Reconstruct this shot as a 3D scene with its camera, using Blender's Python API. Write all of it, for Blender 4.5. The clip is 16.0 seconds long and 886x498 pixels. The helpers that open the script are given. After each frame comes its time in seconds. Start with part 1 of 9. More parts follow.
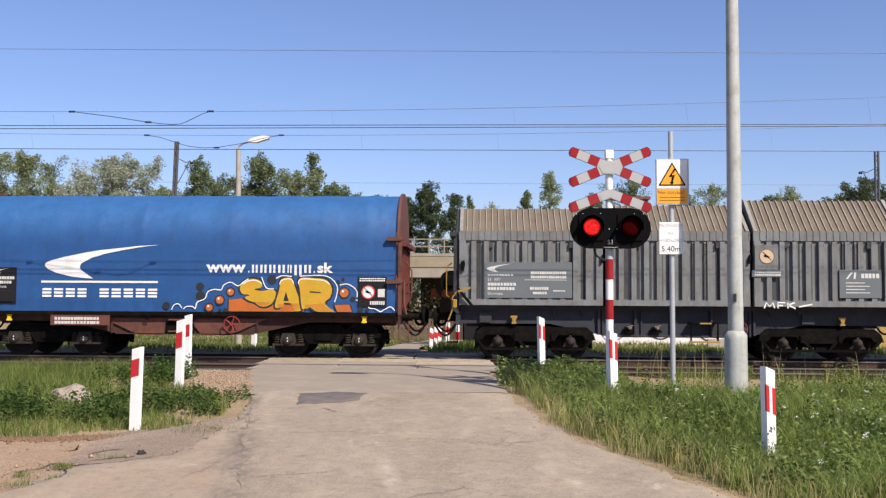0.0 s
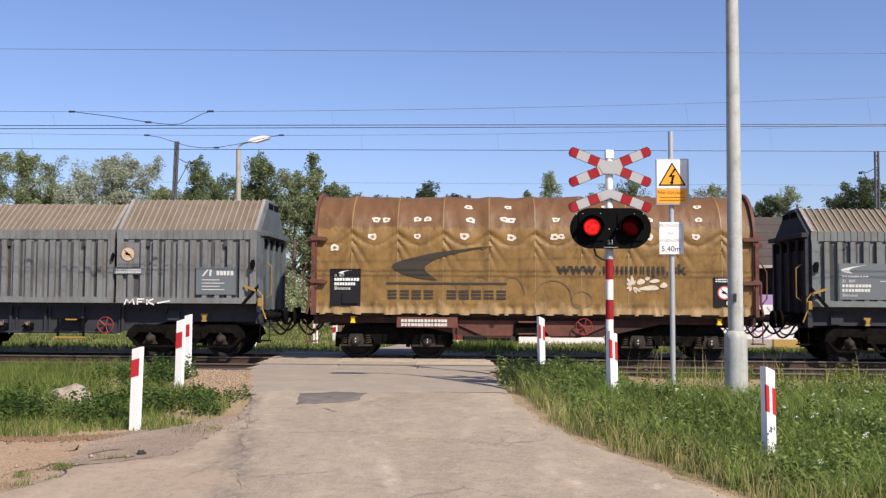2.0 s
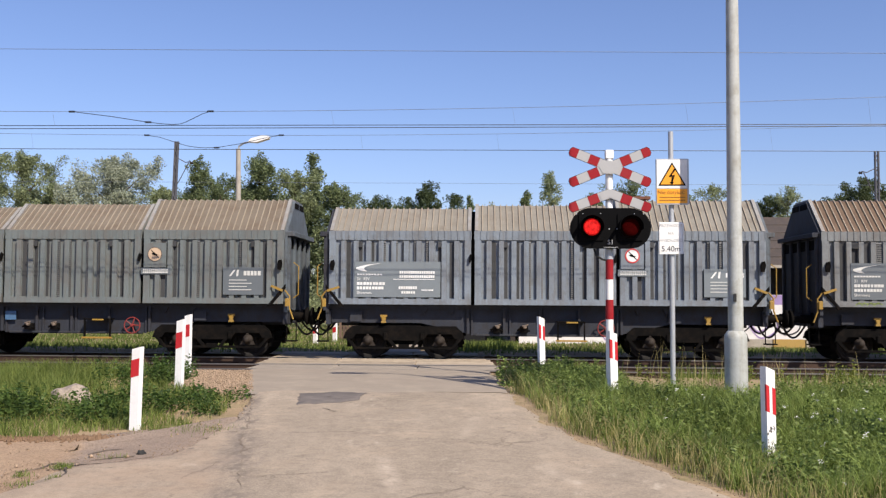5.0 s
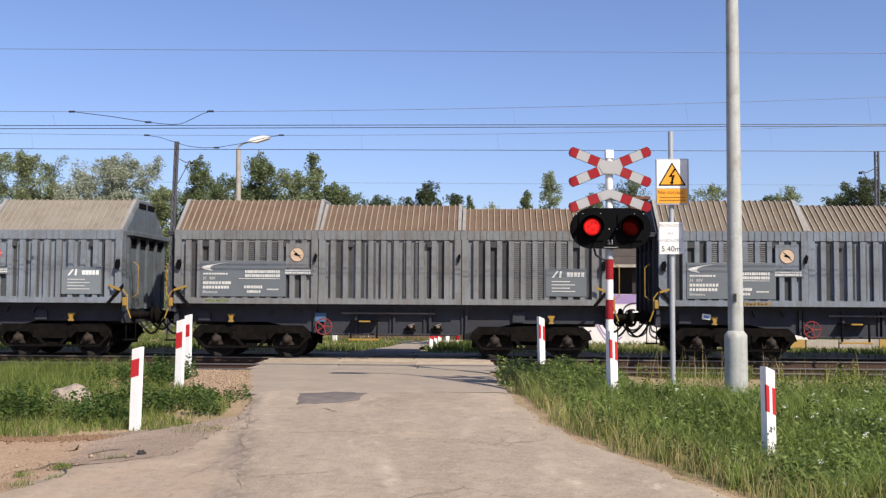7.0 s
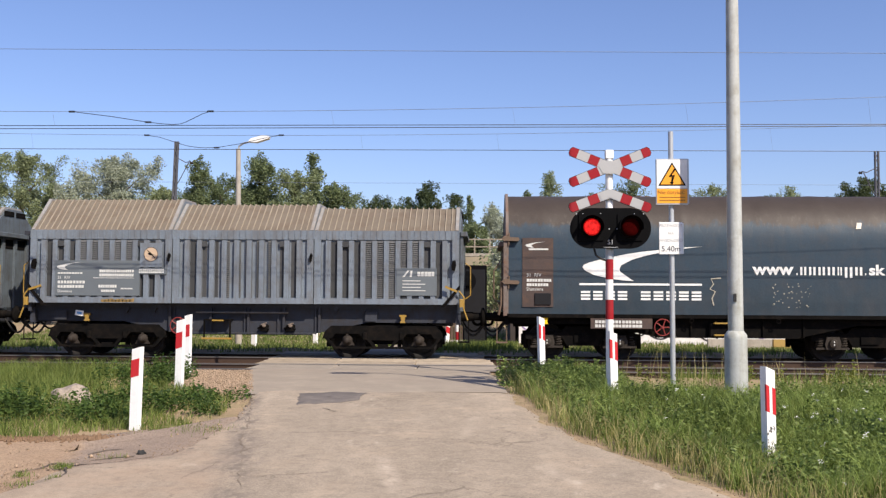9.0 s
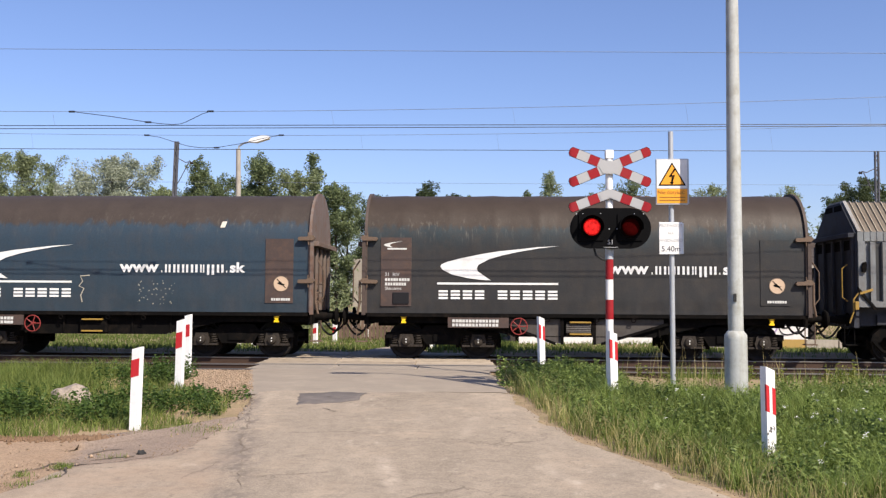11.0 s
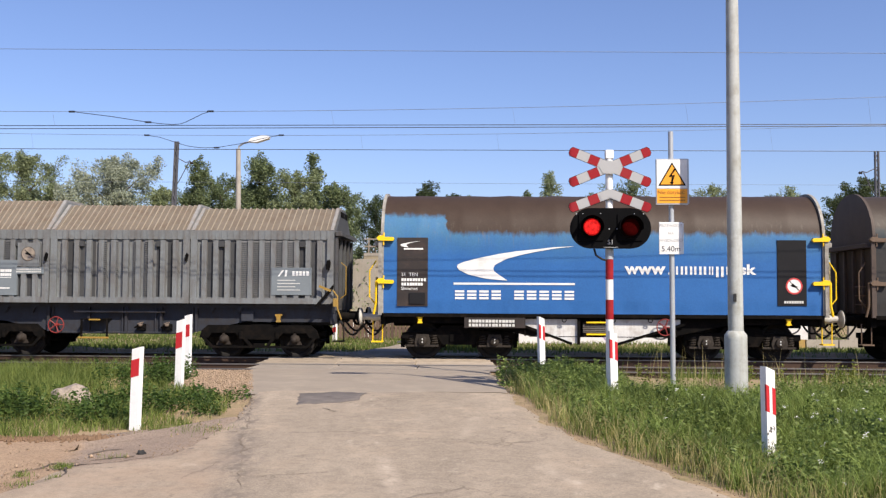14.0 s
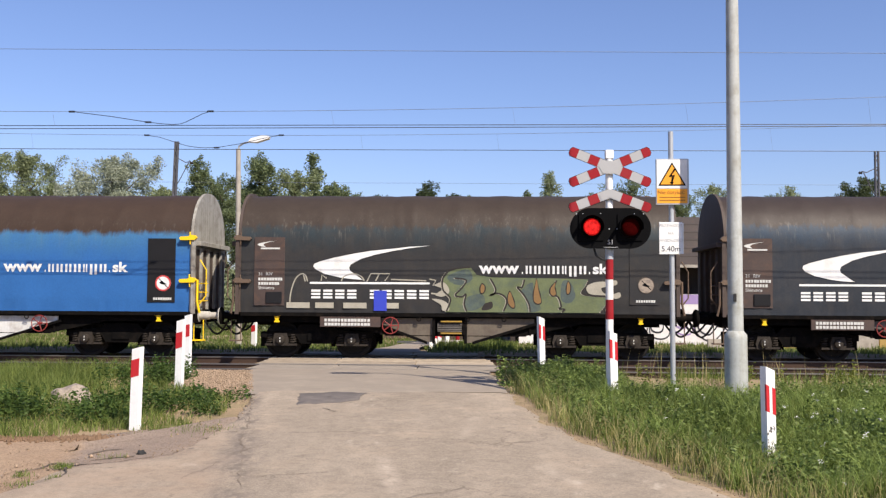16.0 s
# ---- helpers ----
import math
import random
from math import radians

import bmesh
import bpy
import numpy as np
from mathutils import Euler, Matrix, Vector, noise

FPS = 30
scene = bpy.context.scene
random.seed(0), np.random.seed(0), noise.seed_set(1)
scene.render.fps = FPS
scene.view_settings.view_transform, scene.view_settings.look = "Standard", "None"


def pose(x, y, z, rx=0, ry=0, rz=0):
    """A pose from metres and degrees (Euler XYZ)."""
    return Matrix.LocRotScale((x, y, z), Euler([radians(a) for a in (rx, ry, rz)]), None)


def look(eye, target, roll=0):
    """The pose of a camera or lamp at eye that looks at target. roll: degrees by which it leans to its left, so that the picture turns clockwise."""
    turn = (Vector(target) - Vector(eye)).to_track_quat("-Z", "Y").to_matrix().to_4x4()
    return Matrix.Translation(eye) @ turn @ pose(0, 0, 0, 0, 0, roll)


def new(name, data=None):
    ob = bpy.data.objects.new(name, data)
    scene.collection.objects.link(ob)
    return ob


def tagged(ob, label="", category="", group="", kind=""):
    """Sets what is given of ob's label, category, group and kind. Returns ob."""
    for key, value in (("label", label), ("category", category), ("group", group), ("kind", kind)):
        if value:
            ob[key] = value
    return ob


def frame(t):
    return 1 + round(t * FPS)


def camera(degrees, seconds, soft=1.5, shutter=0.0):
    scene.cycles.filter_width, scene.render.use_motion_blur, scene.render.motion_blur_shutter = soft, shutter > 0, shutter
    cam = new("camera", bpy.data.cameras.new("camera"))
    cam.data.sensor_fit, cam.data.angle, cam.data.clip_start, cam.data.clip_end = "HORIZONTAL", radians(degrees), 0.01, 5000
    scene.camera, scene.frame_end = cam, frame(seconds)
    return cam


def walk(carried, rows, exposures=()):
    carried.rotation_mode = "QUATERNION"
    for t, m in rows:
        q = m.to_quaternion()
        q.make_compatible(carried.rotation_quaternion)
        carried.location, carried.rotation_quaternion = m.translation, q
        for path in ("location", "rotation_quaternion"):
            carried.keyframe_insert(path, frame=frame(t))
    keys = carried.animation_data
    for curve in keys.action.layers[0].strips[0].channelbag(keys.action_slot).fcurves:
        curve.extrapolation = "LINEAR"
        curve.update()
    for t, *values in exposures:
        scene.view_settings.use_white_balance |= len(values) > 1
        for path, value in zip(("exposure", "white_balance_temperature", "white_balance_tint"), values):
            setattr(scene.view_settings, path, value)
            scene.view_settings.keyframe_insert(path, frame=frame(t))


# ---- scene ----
# Level crossing with a passing freight train. x runs along the track to the right, y away from the viewer,
# z up from the rail head.

# ---- camera ----
EYE = Vector((0.0, 0.0, 1.54))
YAW, TILT = radians(2.49), radians(2.865)
AIM = EYE + Vector((-math.sin(YAW) * math.cos(TILT), math.cos(YAW) * math.cos(TILT), math.sin(TILT)))
cam = camera(49.18, 16.0, soft=1.3)
walk(cam, [(0.0, look(EYE, AIM, 0.314)), (16.0, look(EYE, AIM, 0.314))], exposures=[(0.0, 0.52), (6.5, 0.52), (8.0, 0.56), (9.2, 0.57), (11.3, 0.61), (13.5, 0.61), (14.5, 0.54), (16.0, 0.56)])

# ---- world and sun ----
SUN_AZ, SUN_EL = radians(140.5), radians(44.6)
world = bpy.data.worlds.new("sky")
scene.world = world
world.use_nodes = True
wn = world.node_tree.nodes
sky = wn.new("ShaderNodeTexSky")
sky.sky_type, sky.sun_disc = "NISHITA", False
sky.sun_elevation, sky.sun_rotation = SUN_EL, SUN_AZ
sky.air_density, sky.dust_density, sky.ozone_density = 1.0, 0.8, 4.0
wn["Background"].inputs["Strength"].default_value = 0.089
tint = wn.new("ShaderNodeMix")
tint.data_type, tint.blend_type = "RGBA", "MULTIPLY"
tint.inputs[0].default_value, tint.inputs[7].default_value = 1.0, (1.06, 1.0, 1.19, 1)
world.node_tree.links.new(sky.outputs[0], tint.inputs[6])
world.node_tree.links.new(tint.outputs[2], wn["Background"].inputs[0])

sun_data = bpy.data.lights.new("sun", "SUN")
sun_data.energy, sun_data.angle, sun_data.color = 5.0, radians(0.55), (1.0, 0.90, 0.77)
sun = new("sun", sun_data)
SUN_FROM = Vector((math.sin(SUN_AZ) * math.cos(SUN_EL), math.cos(SUN_AZ) * math.cos(SUN_EL), math.sin(SUN_EL)))
sun.matrix_world = look(SUN_FROM * 60, (0, 0, 0))


# ---- geometry helpers ----
class Geo:
    """Vertices and faces of one mesh, gathered piece by piece."""

    def __init__(self):
        self.v, self.f = [], []

    def add(self, verts, faces):
        n = len(self.v)
        self.v += [tuple(p) for p in verts]
        self.f += [tuple(n + i for i in q) for q in faces]
        return self

    def box(self, x0, x1, y0, y1, z0, z1):
        return self.add([(x0, y0, z0), (x1, y0, z0), (x1, y1, z0), (x0, y1, z0), (x0, y0, z1), (x1, y0, z1), (x1, y1, z1), (x0, y1, z1)],
                        [(3, 2, 1, 0), (4, 5, 6, 7), (0, 1, 5, 4), (1, 2, 6, 5), (2, 3, 7, 6), (3, 0, 4, 7)])

    def bevel_box(self, x0, x1, y0, y1, z0, z1, b):
        """A box whose four upright edges and top edges are chamfered."""
        pts = [(x0 + b, y0), (x1 - b, y0), (x1, y0 + b), (x1, y1 - b), (x1 - b, y1), (x0 + b, y1), (x0, y1 - b), (x0, y0 + b)]
        cx, cy = (x0 + x1) / 2, (y0 + y1) / 2
        rings = []
        for z, k in ((z0, 0), (z1 - b, 0), (z1, b)):
            rings.append([(x - math.copysign(k, x - cx), y - math.copysign(k, y - cy), z) for x, y in pts])
        v = [p for r in rings for p in r]
        f = [tuple(reversed(range(8))), tuple(range(16, 24))]
        for k in range(2):
            for i in range(8):
                j = (i + 1) % 8
                f.append((k * 8 + i, k * 8 + j, k * 8 + 8 + j, k * 8 + 8 + i))
        return self.add(v, f)

    def prism(self, pts, axis, a, b):
        """A polygon swept along an axis from a to b. pts: (x, z) for y, (y, z) for x, (x, y) for z."""
        put = {"y": lambda p, q: (p[0], q, p[1]), "x": lambda p, q: (q, p[0], p[1]), "z": lambda p, q: (p[0], p[1], q)}[axis]
        n = len(pts)
        return self.add([put(p, a) for p in pts] + [put(p, b) for p in pts],
                        [tuple(range(n)), tuple(reversed(range(n, 2 * n)))] + [(i, n + i, n + (i + 1) % n, (i + 1) % n) for i in range(n)])

    def tube(self, path, radius, n=8, cap=True):
        """A round bar along a path; radius: one number or one per point."""
        path = [Vector(p) for p in path]
        rad = radius if isinstance(radius, (list, tuple)) else [radius] * len(path)
        verts, side = [], None
        for i, p in enumerate(path):
            d = (path[min(i + 1, len(path) - 1)] - path[max(i - 1, 0)]).normalized()
            if side is None:
                side = d.orthogonal().normalized()
            side = (side - d * side.dot(d)).normalized()
            up = d.cross(side)
            verts += [p + rad[i] * (math.cos(a) * side + math.sin(a) * up) for a in (2 * math.pi * k / n for k in range(n))]
        faces = [(i * n + k, i * n + (k + 1) % n, (i + 1) * n + (k + 1) % n, (i + 1) * n + k) for i in range(len(path) - 1) for k in range(n)]
        if cap:
            faces += [tuple(reversed(range(n))), tuple(range((len(path) - 1) * n, len(path) * n))]
        return self.add(verts, faces)

    def ring(self, centre, axis, radius, thick, n=20, m=6):
        """A torus round an axis."""
        a = Vector(axis).normalized()
        s = a.orthogonal().normalized()
        u = a.cross(s)
        c = Vector(centre)
        verts = []
        for i in range(n):
            r = math.cos(2 * math.pi * i / n) * s + math.sin(2 * math.pi * i / n) * u
            verts += [c + r * (radius + thick * math.cos(t)) + a * thick * math.sin(t) for t in (2 * math.pi * k / m for k in range(m))]
        faces = [(i * m + k, ((i + 1) % n) * m + k, ((i + 1) % n) * m + (k + 1) % m, i * m + (k + 1) % m) for i in range(n) for k in range(m)]
        return self.add(verts, faces)

    def lathe(self, prof, centre, axis, n=24):
        """A profile of (distance along the axis, radius) turned round it."""
        a = Vector(axis).normalized()
        s = a.orthogonal().normalized()
        u = a.cross(s)
        c = Vector(centre)
        verts = [c + a * h + r * (math.cos(t) * s + math.sin(t) * u) for h, r in prof for t in (2 * math.pi * k / n for k in range(n))]
        m = len(prof)
        faces = [(i * n + k, i * n + (k + 1) % n, (i + 1) * n + (k + 1) % n, (i + 1) * n + k) for i in range(m - 1) for k in range(n)]
        faces += [tuple(reversed(range(n))), tuple(range((m - 1) * n, m * n))]
        return self.add(verts, faces)

    def grid(self, rows):
        """A sheet from rows of points."""
        m = len(rows[0])
        return self.add([p for r in rows for p in r],
                        [(i * m + k, i * m + k + 1, (i + 1) * m + k + 1, (i + 1) * m + k) for i in range(len(rows) - 1) for k in range(m - 1)])

    def mesh(self, name, smooth=False):
        me = bpy.data.meshes.new(name)
        me.from_pydata(self.v, [], self.f)
        me.validate()
        bm = bmesh.new()
        bm.from_mesh(me)
        bmesh.ops.recalc_face_normals(bm, faces=bm.faces)
        bm.to_mesh(me)
        bm.free()
        if smooth:
            me.shade_smooth()
            me.set_sharp_from_angle(angle=radians(38))
        return me


def part(name, geo, material, parent, label="", at=None, smooth=False):
    """One mesh object under a thing, a part or (parent None) on its own."""
    me = geo.mesh(name, smooth) if isinstance(geo, Geo) else geo
    if not me.materials:
        me.materials.append(material)
    ob = new(name, me)
    if parent:
        ob.parent = parent
    if at:
        ob.matrix_basis = at if isinstance(at, Matrix) else Matrix.Translation(at)
    if label:
        tagged(ob, label)
    return ob


def thing(name, label, category, at=(0, 0, 0), group="", kind="", turn=0):
    ob = new(name)
    ob.empty_display_size = 0.1
    ob.matrix_basis = Matrix.Translation(at) @ pose(0, 0, 0, 0, 0, turn)
    return tagged(ob, label, category, group, kind)


def fast_mesh(name, verts, faces):
    """A mesh from arrays: verts (n, 3), faces (m, 3 or 4)."""
    me = bpy.data.meshes.new(name)
    k = faces.shape[1]
    me.vertices.add(len(verts))
    me.vertices.foreach_set("co", verts.astype(np.float32).ravel())
    me.loops.add(faces.size)
    me.loops.foreach_set("vertex_index", faces.astype(np.int32).ravel())
    me.polygons.add(len(faces))
    me.polygons.foreach_set("loop_start", np.arange(0, faces.size, k, dtype=np.int32))
    me.update(calc_edges=True)
    return me


def letters(text, size, depth=0.002, align="CENTER"):
    """A mesh of lettering in the xz plane, facing -y."""
    cu = bpy.data.curves.new("writing", "FONT")
    cu.body, cu.size, cu.align_x, cu.align_y, cu.extrude = text, size, align, "CENTER", depth
    ob = bpy.data.objects.new("writing", cu)
    scene.collection.objects.link(ob)
    me = bpy.data.meshes.new_from_object(ob.evaluated_get(bpy.context.evaluated_depsgraph_get()))
    bpy.data.objects.remove(ob)
    me.transform(Matrix.Rotation(radians(90), 4, "X"))
    return me


# ---- materials ----
def nodes_of(name):
    m = bpy.data.materials.new(name)
    m.use_nodes = True
    nt = m.node_tree
    return m, nt, nt.nodes["Principled BSDF"]


def link(nt, a, b):
    nt.links.new(a, b)


def noise_at(nt, coord, scale, detail=4, rough=0.6, stretch=None):
    if stretch:
        mp = nt.nodes.new("ShaderNodeMapping")
        mp.inputs["Scale"].default_value = stretch
        link(nt, coord, mp.inputs[0])
        coord = mp.outputs[0]
    n = nt.nodes.new("ShaderNodeTexNoise")
    n.inputs["Scale"].default_value, n.inputs["Detail"].default_value, n.inputs["Roughness"].default_value = scale, detail, rough
    link(nt, coord, n.inputs["Vector"])
    return n.outputs["Fac"]


def ramp(nt, value, stops):
    r = nt.nodes.new("ShaderNodeValToRGB")
    e = r.color_ramp.elements
    while len(e) < len(stops):
        e.new(0.5)
    for k, (p, c) in zip(e, stops):
        k.position = p
        k.color = (*c, 1) if isinstance(c, tuple) else (c, c, c, 1)
    link(nt, value, r.inputs[0])
    return r.outputs[0]


def mix(nt, fac, a, b, mode="MIX"):
    m = nt.nodes.new("ShaderNodeMix")
    m.data_type, m.blend_type = "RGBA", mode
    for k, val in ((0, fac), (6, a), (7, b)):
        if isinstance(val, (int, float)):
            m.inputs[k].default_value = val if k == 0 else (val, val, val, 1)
        elif isinstance(val, tuple):
            m.inputs[k].default_value = (*val, 1)
        else:
            link(nt, val, m.inputs[k])
    return m.outputs[2]


def math_node(nt, op, a, b=0.5):
    m = nt.nodes.new("ShaderNodeMath")
    m.operation = op
    for sock, val in ((m.inputs[0], a), (m.inputs[1], b)):
        if isinstance(val, (int, float)):
            sock.default_value = val
        else:
            link(nt, val, sock)
    return m.outputs[0]


def shade(c, k):
    return tuple(min(1, x * k) for x in c)


def surface(name, col, rough=0.6, metal=0.0, var=0.25, scale=1.5, fine=25.0, bump=0.15, dirt=None, dirt_amount=0.4, streak=0.0,
            rand=0.0, island=0.0, spec=0.4, dist=0.01):
    """Paint, steel, earth and the like: colour that varies at two scales, stains, streaks that run down, and fine relief."""
    m, nt, b = nodes_of(name)
    tc = nt.nodes.new("ShaderNodeTexCoord").outputs["Object"]
    big, small = noise_at(nt, tc, scale, 5), noise_at(nt, tc, fine, 4)
    c = mix(nt, big, shade(col, 1 - var), shade(col, 1 + var))
    c = mix(nt, 1.0, c, ramp(nt, small, [(0.3, 1 - var * 0.7), (0.7, 1.0)]), "MULTIPLY")
    if dirt:
        d = noise_at(nt, tc, scale * 1.7, 6, 0.7)
        c = mix(nt, math_node(nt, "MULTIPLY", ramp(nt, d, [(0.48, 0.0), (0.68, 1.0)]), dirt_amount), c, dirt)
    if streak:
        s = noise_at(nt, tc, 1.0, 5, 0.65, (9, 9, 0.55))
        c = mix(nt, math_node(nt, "MULTIPLY", ramp(nt, s, [(0.45, 0.0), (0.72, 1.0)]), streak), c, dirt or shade(col, 0.4))
    if rand:
        info = nt.nodes.new("ShaderNodeObjectInfo").outputs["Random"]
        c = mix(nt, 1.0, c, ramp(nt, info, [(0.0, 1 - rand), (1.0, 1.0)]), "MULTIPLY")
    if island:
        g = nt.nodes.new("ShaderNodeNewGeometry").outputs["Random Per Island"]
        c = mix(nt, 1.0, c, ramp(nt, g, [(0.0, 1 - island), (1.0, 1.0)]), "MULTIPLY")
    link(nt, c, b.inputs["Base Color"])
    link(nt, ramp(nt, small, [(0.2, max(0, rough - 0.12)), (0.8, min(1, rough + 0.1))]), b.inputs["Roughness"])
    b.inputs["Metallic"].default_value = metal
    b.inputs["Specular IOR Level"].default_value = spec
    if bump:
        bp = nt.nodes.new("ShaderNodeBump")
        bp.inputs["Strength"].default_value, bp.inputs["Distance"].default_value = bump, dist
        link(nt, small, bp.inputs["Height"])
        link(nt, bp.outputs[0], b.inputs["Normal"])
    return m


def foliage(name, dark, light, sheen=0.35):
    """Leaves and blades: colour by island, a little light passing through."""
    m, nt, b = nodes_of(name)
    g = nt.nodes.new("ShaderNodeNewGeometry")
    tc = nt.nodes.new("ShaderNodeTexCoord").outputs["Object"]
    c = mix(nt, g.outputs["Random Per Island"], dark, light)
    c = mix(nt, 1.0, c, ramp(nt, noise_at(nt, tc, 0.6, 3), [(0.3, 0.78), (0.7, 1.1)]), "MULTIPLY")
    link(nt, c, b.inputs["Base Color"])
    b.inputs["Roughness"].default_value = 0.55
    b.inputs["Specular IOR Level"].default_value = sheen
    tr = nt.nodes.new("ShaderNodeBsdfTranslucent")
    link(nt, c, tr.inputs[0])
    ms = nt.nodes.new("ShaderNodeMixShader")
    ms.inputs[0].default_value = 0.48
    link(nt, b.outputs[0], ms.inputs[1])
    link(nt, tr.outputs[0], ms.inputs[2])
    link(nt, ms.outputs[0], nt.nodes["Material Output"].inputs[0])
    return m


def glow(name, col, strength, mottle=0.0):
    """A glowing face; mottle: the facets of a pressed lens."""
    m, nt, b = nodes_of(name)
    b.inputs["Base Color"].default_value = (*shade(col, 0.12), 1)
    b.inputs["Emission Color"].default_value = (*col, 1)
    b.inputs["Emission Strength"].default_value = strength
    b.inputs["Roughness"].default_value = 0.6
    b.inputs["Specular IOR Level"].default_value = 0.1
    if mottle:
        tc = nt.nodes.new("ShaderNodeTexCoord").outputs["Object"]
        link(nt, ramp(nt, noise_at(nt, tc, 22, 2), [(0.3, strength * (1 - mottle)), (0.62, strength * 1.15)]), b.inputs["Emission Strength"])
    return m


WHITE = surface("white_paint", (0.78, 0.78, 0.76), 0.5, var=0.07, dirt=(0.4, 0.36, 0.3), dirt_amount=0.3, bump=0.05)
RED = surface("red_paint", (0.27, 0.013, 0.018), 0.45, var=0.1, bump=0.04, dirt=(0.26, 0.05, 0.045), dirt_amount=0.3, spec=0.2)
BLACK = surface("black_paint", (0.004, 0.004, 0.0045), 0.8, var=0.2, bump=0.05, spec=0.06)
SIGN_GREY = surface("grey_reflective_sheet", (0.36, 0.36, 0.36), 0.5, var=0.06, bump=0.02)
ORANGE = surface("orange_sign_sheet", (0.80, 0.33, 0.02), 0.45, var=0.05, bump=0.02)
GALV = surface("galvanised_steel", (0.42, 0.44, 0.46), 0.5, 0.35, var=0.12, dirt=(0.3, 0.28, 0.25), dirt_amount=0.3)
POLE_PAINT = surface("weathered_grey_pole_paint", (0.42, 0.435, 0.42), 0.65, var=0.2, scale=2.0, dirt=(0.22, 0.21, 0.16), dirt_amount=0.65, streak=0.5)
WIRE = surface("dark_copper_wire", (0.05, 0.055, 0.065), 0.5, 0.6, var=0.1, bump=0)
WIRE_THIN = surface("blue_grey_strand", (0.14, 0.17, 0.22), 0.6, 0.2, var=0.1, bump=0)
MAST = surface("mast_steel", (0.10, 0.10, 0.11), 0.6, 0.2, var=0.2)
# ---- ground, road and tracks ----
def smooth(a, b, t):
    s = min(1.0, max(0.0, (t - a) / (b - a)))
    return s * s * (3 - 2 * s)


def road_z(y):
    """Height of the carriageway: it climbs to the rails and falls away behind them."""
    return -0.28 * (1 - smooth(6, 19, y)) - 0.12 * smooth(27.5, 34, y)


ROAD_LEFT = [(-40, -5.2), (3, -4.9), (8.6, -4.5), (9.6, -4.34), (10.0, -4.26), (10.2, -3.95), (10.4, -3.64), (10.9, -3.44), (12.0, -3.40), (13.4, -3.42), (14.9, -3.62), (16.3, -3.95), (21.0, -5.1), (26.4, -5.5), (27.3, -3.5), (31, -3.2), (34, -3.05), (38, -2.0)]
ROAD_RIGHT = [(-40, 6.0), (3, 4.4), (8.9, 2.25), (9.8, 1.94), (10.9, 1.54), (11.6, 1.22), (13.2, 0.8), (14.9, 0.55), (17.1, 0.30), (23.1, -0.05), (26.4, -0.45), (27.3, -1.8), (31, -2.1), (34, -2.0), (38, -0.4)]


def edge(table, y):
    return float(np.interp(y, [p[0] for p in table], [p[1] for p in table]))


def ground_z(x, y):
    base = road_z(y) - 0.05
    out = max(edge(ROAD_LEFT, y) - x, x - edge(ROAD_RIGHT, y)) if -40 < y < 38 else 5.0
    rough = noise.noise((x * 0.35, y * 0.35, 3.0)) * 0.10 + noise.noise((x * 1.3, y * 1.3, 7.0)) * 0.045
    z = base + (rough + 0.03) * smooth(0.1, 1.3, out)
    if 19.3 < y < 27.6:
        z = base - 0.17 * smooth(0.0, 0.8, out) * smooth(19.3, 20.0, y) * (1 - smooth(27.0, 27.6, y)) + rough * 0.2
    if y < 18.5 and x > 1.0:
        z += 0.05 * smooth(0.3, 3.0, out) * smooth(7, 10, y) - 0.10 * smooth(14.5, 18.0, y) * smooth(1.5, 3.0, x)
    if y > 29:
        z = base - 0.15 * smooth(29, 36, y) + rough * smooth(29, 60, y) * 2
        # grassy bank behind the viaduct's end
        z += 3.9 * smooth(46, 58, y) * smooth(-1.5, 1.8, x) * (1 - smooth(26, 44, x))
        z += 1.2 * smooth(66, 95, y)
    return z


GROUND = surface("dry_grassy_earth", (0.33, 0.245, 0.155), 0.95, var=0.35, scale=0.6, fine=14, bump=0.6, dist=0.05, dirt=(0.12, 0.13, 0.045), dirt_amount=0.55, spec=0.1)


def build_ground():
    xs = sorted({round(v, 3) for v in [*np.linspace(-14, 12, 131), *np.linspace(-60, -14, 24), *np.linspace(12, 60, 24), -2000, -900, -400, -200, -120, -85, 85, 120, 200, 400, 900, 2000]})
    ys = sorted({round(v, 3) for v in [*np.linspace(4, 30, 131), *np.linspace(30, 72, 50), *np.linspace(-40, 4, 23), -2000, -600, -200, -80, 80, 90, 105, 130, 180, 300, 600, 1200, 2600]})
    geo = Geo().grid([[(x, y, ground_z(x, y)) for x in xs] for y in ys])
    return tagged(part("ground", geo, GROUND, None, smooth=True), "dry earth with grass and bare sandy patches", "ground", kind="structure")


build_ground()


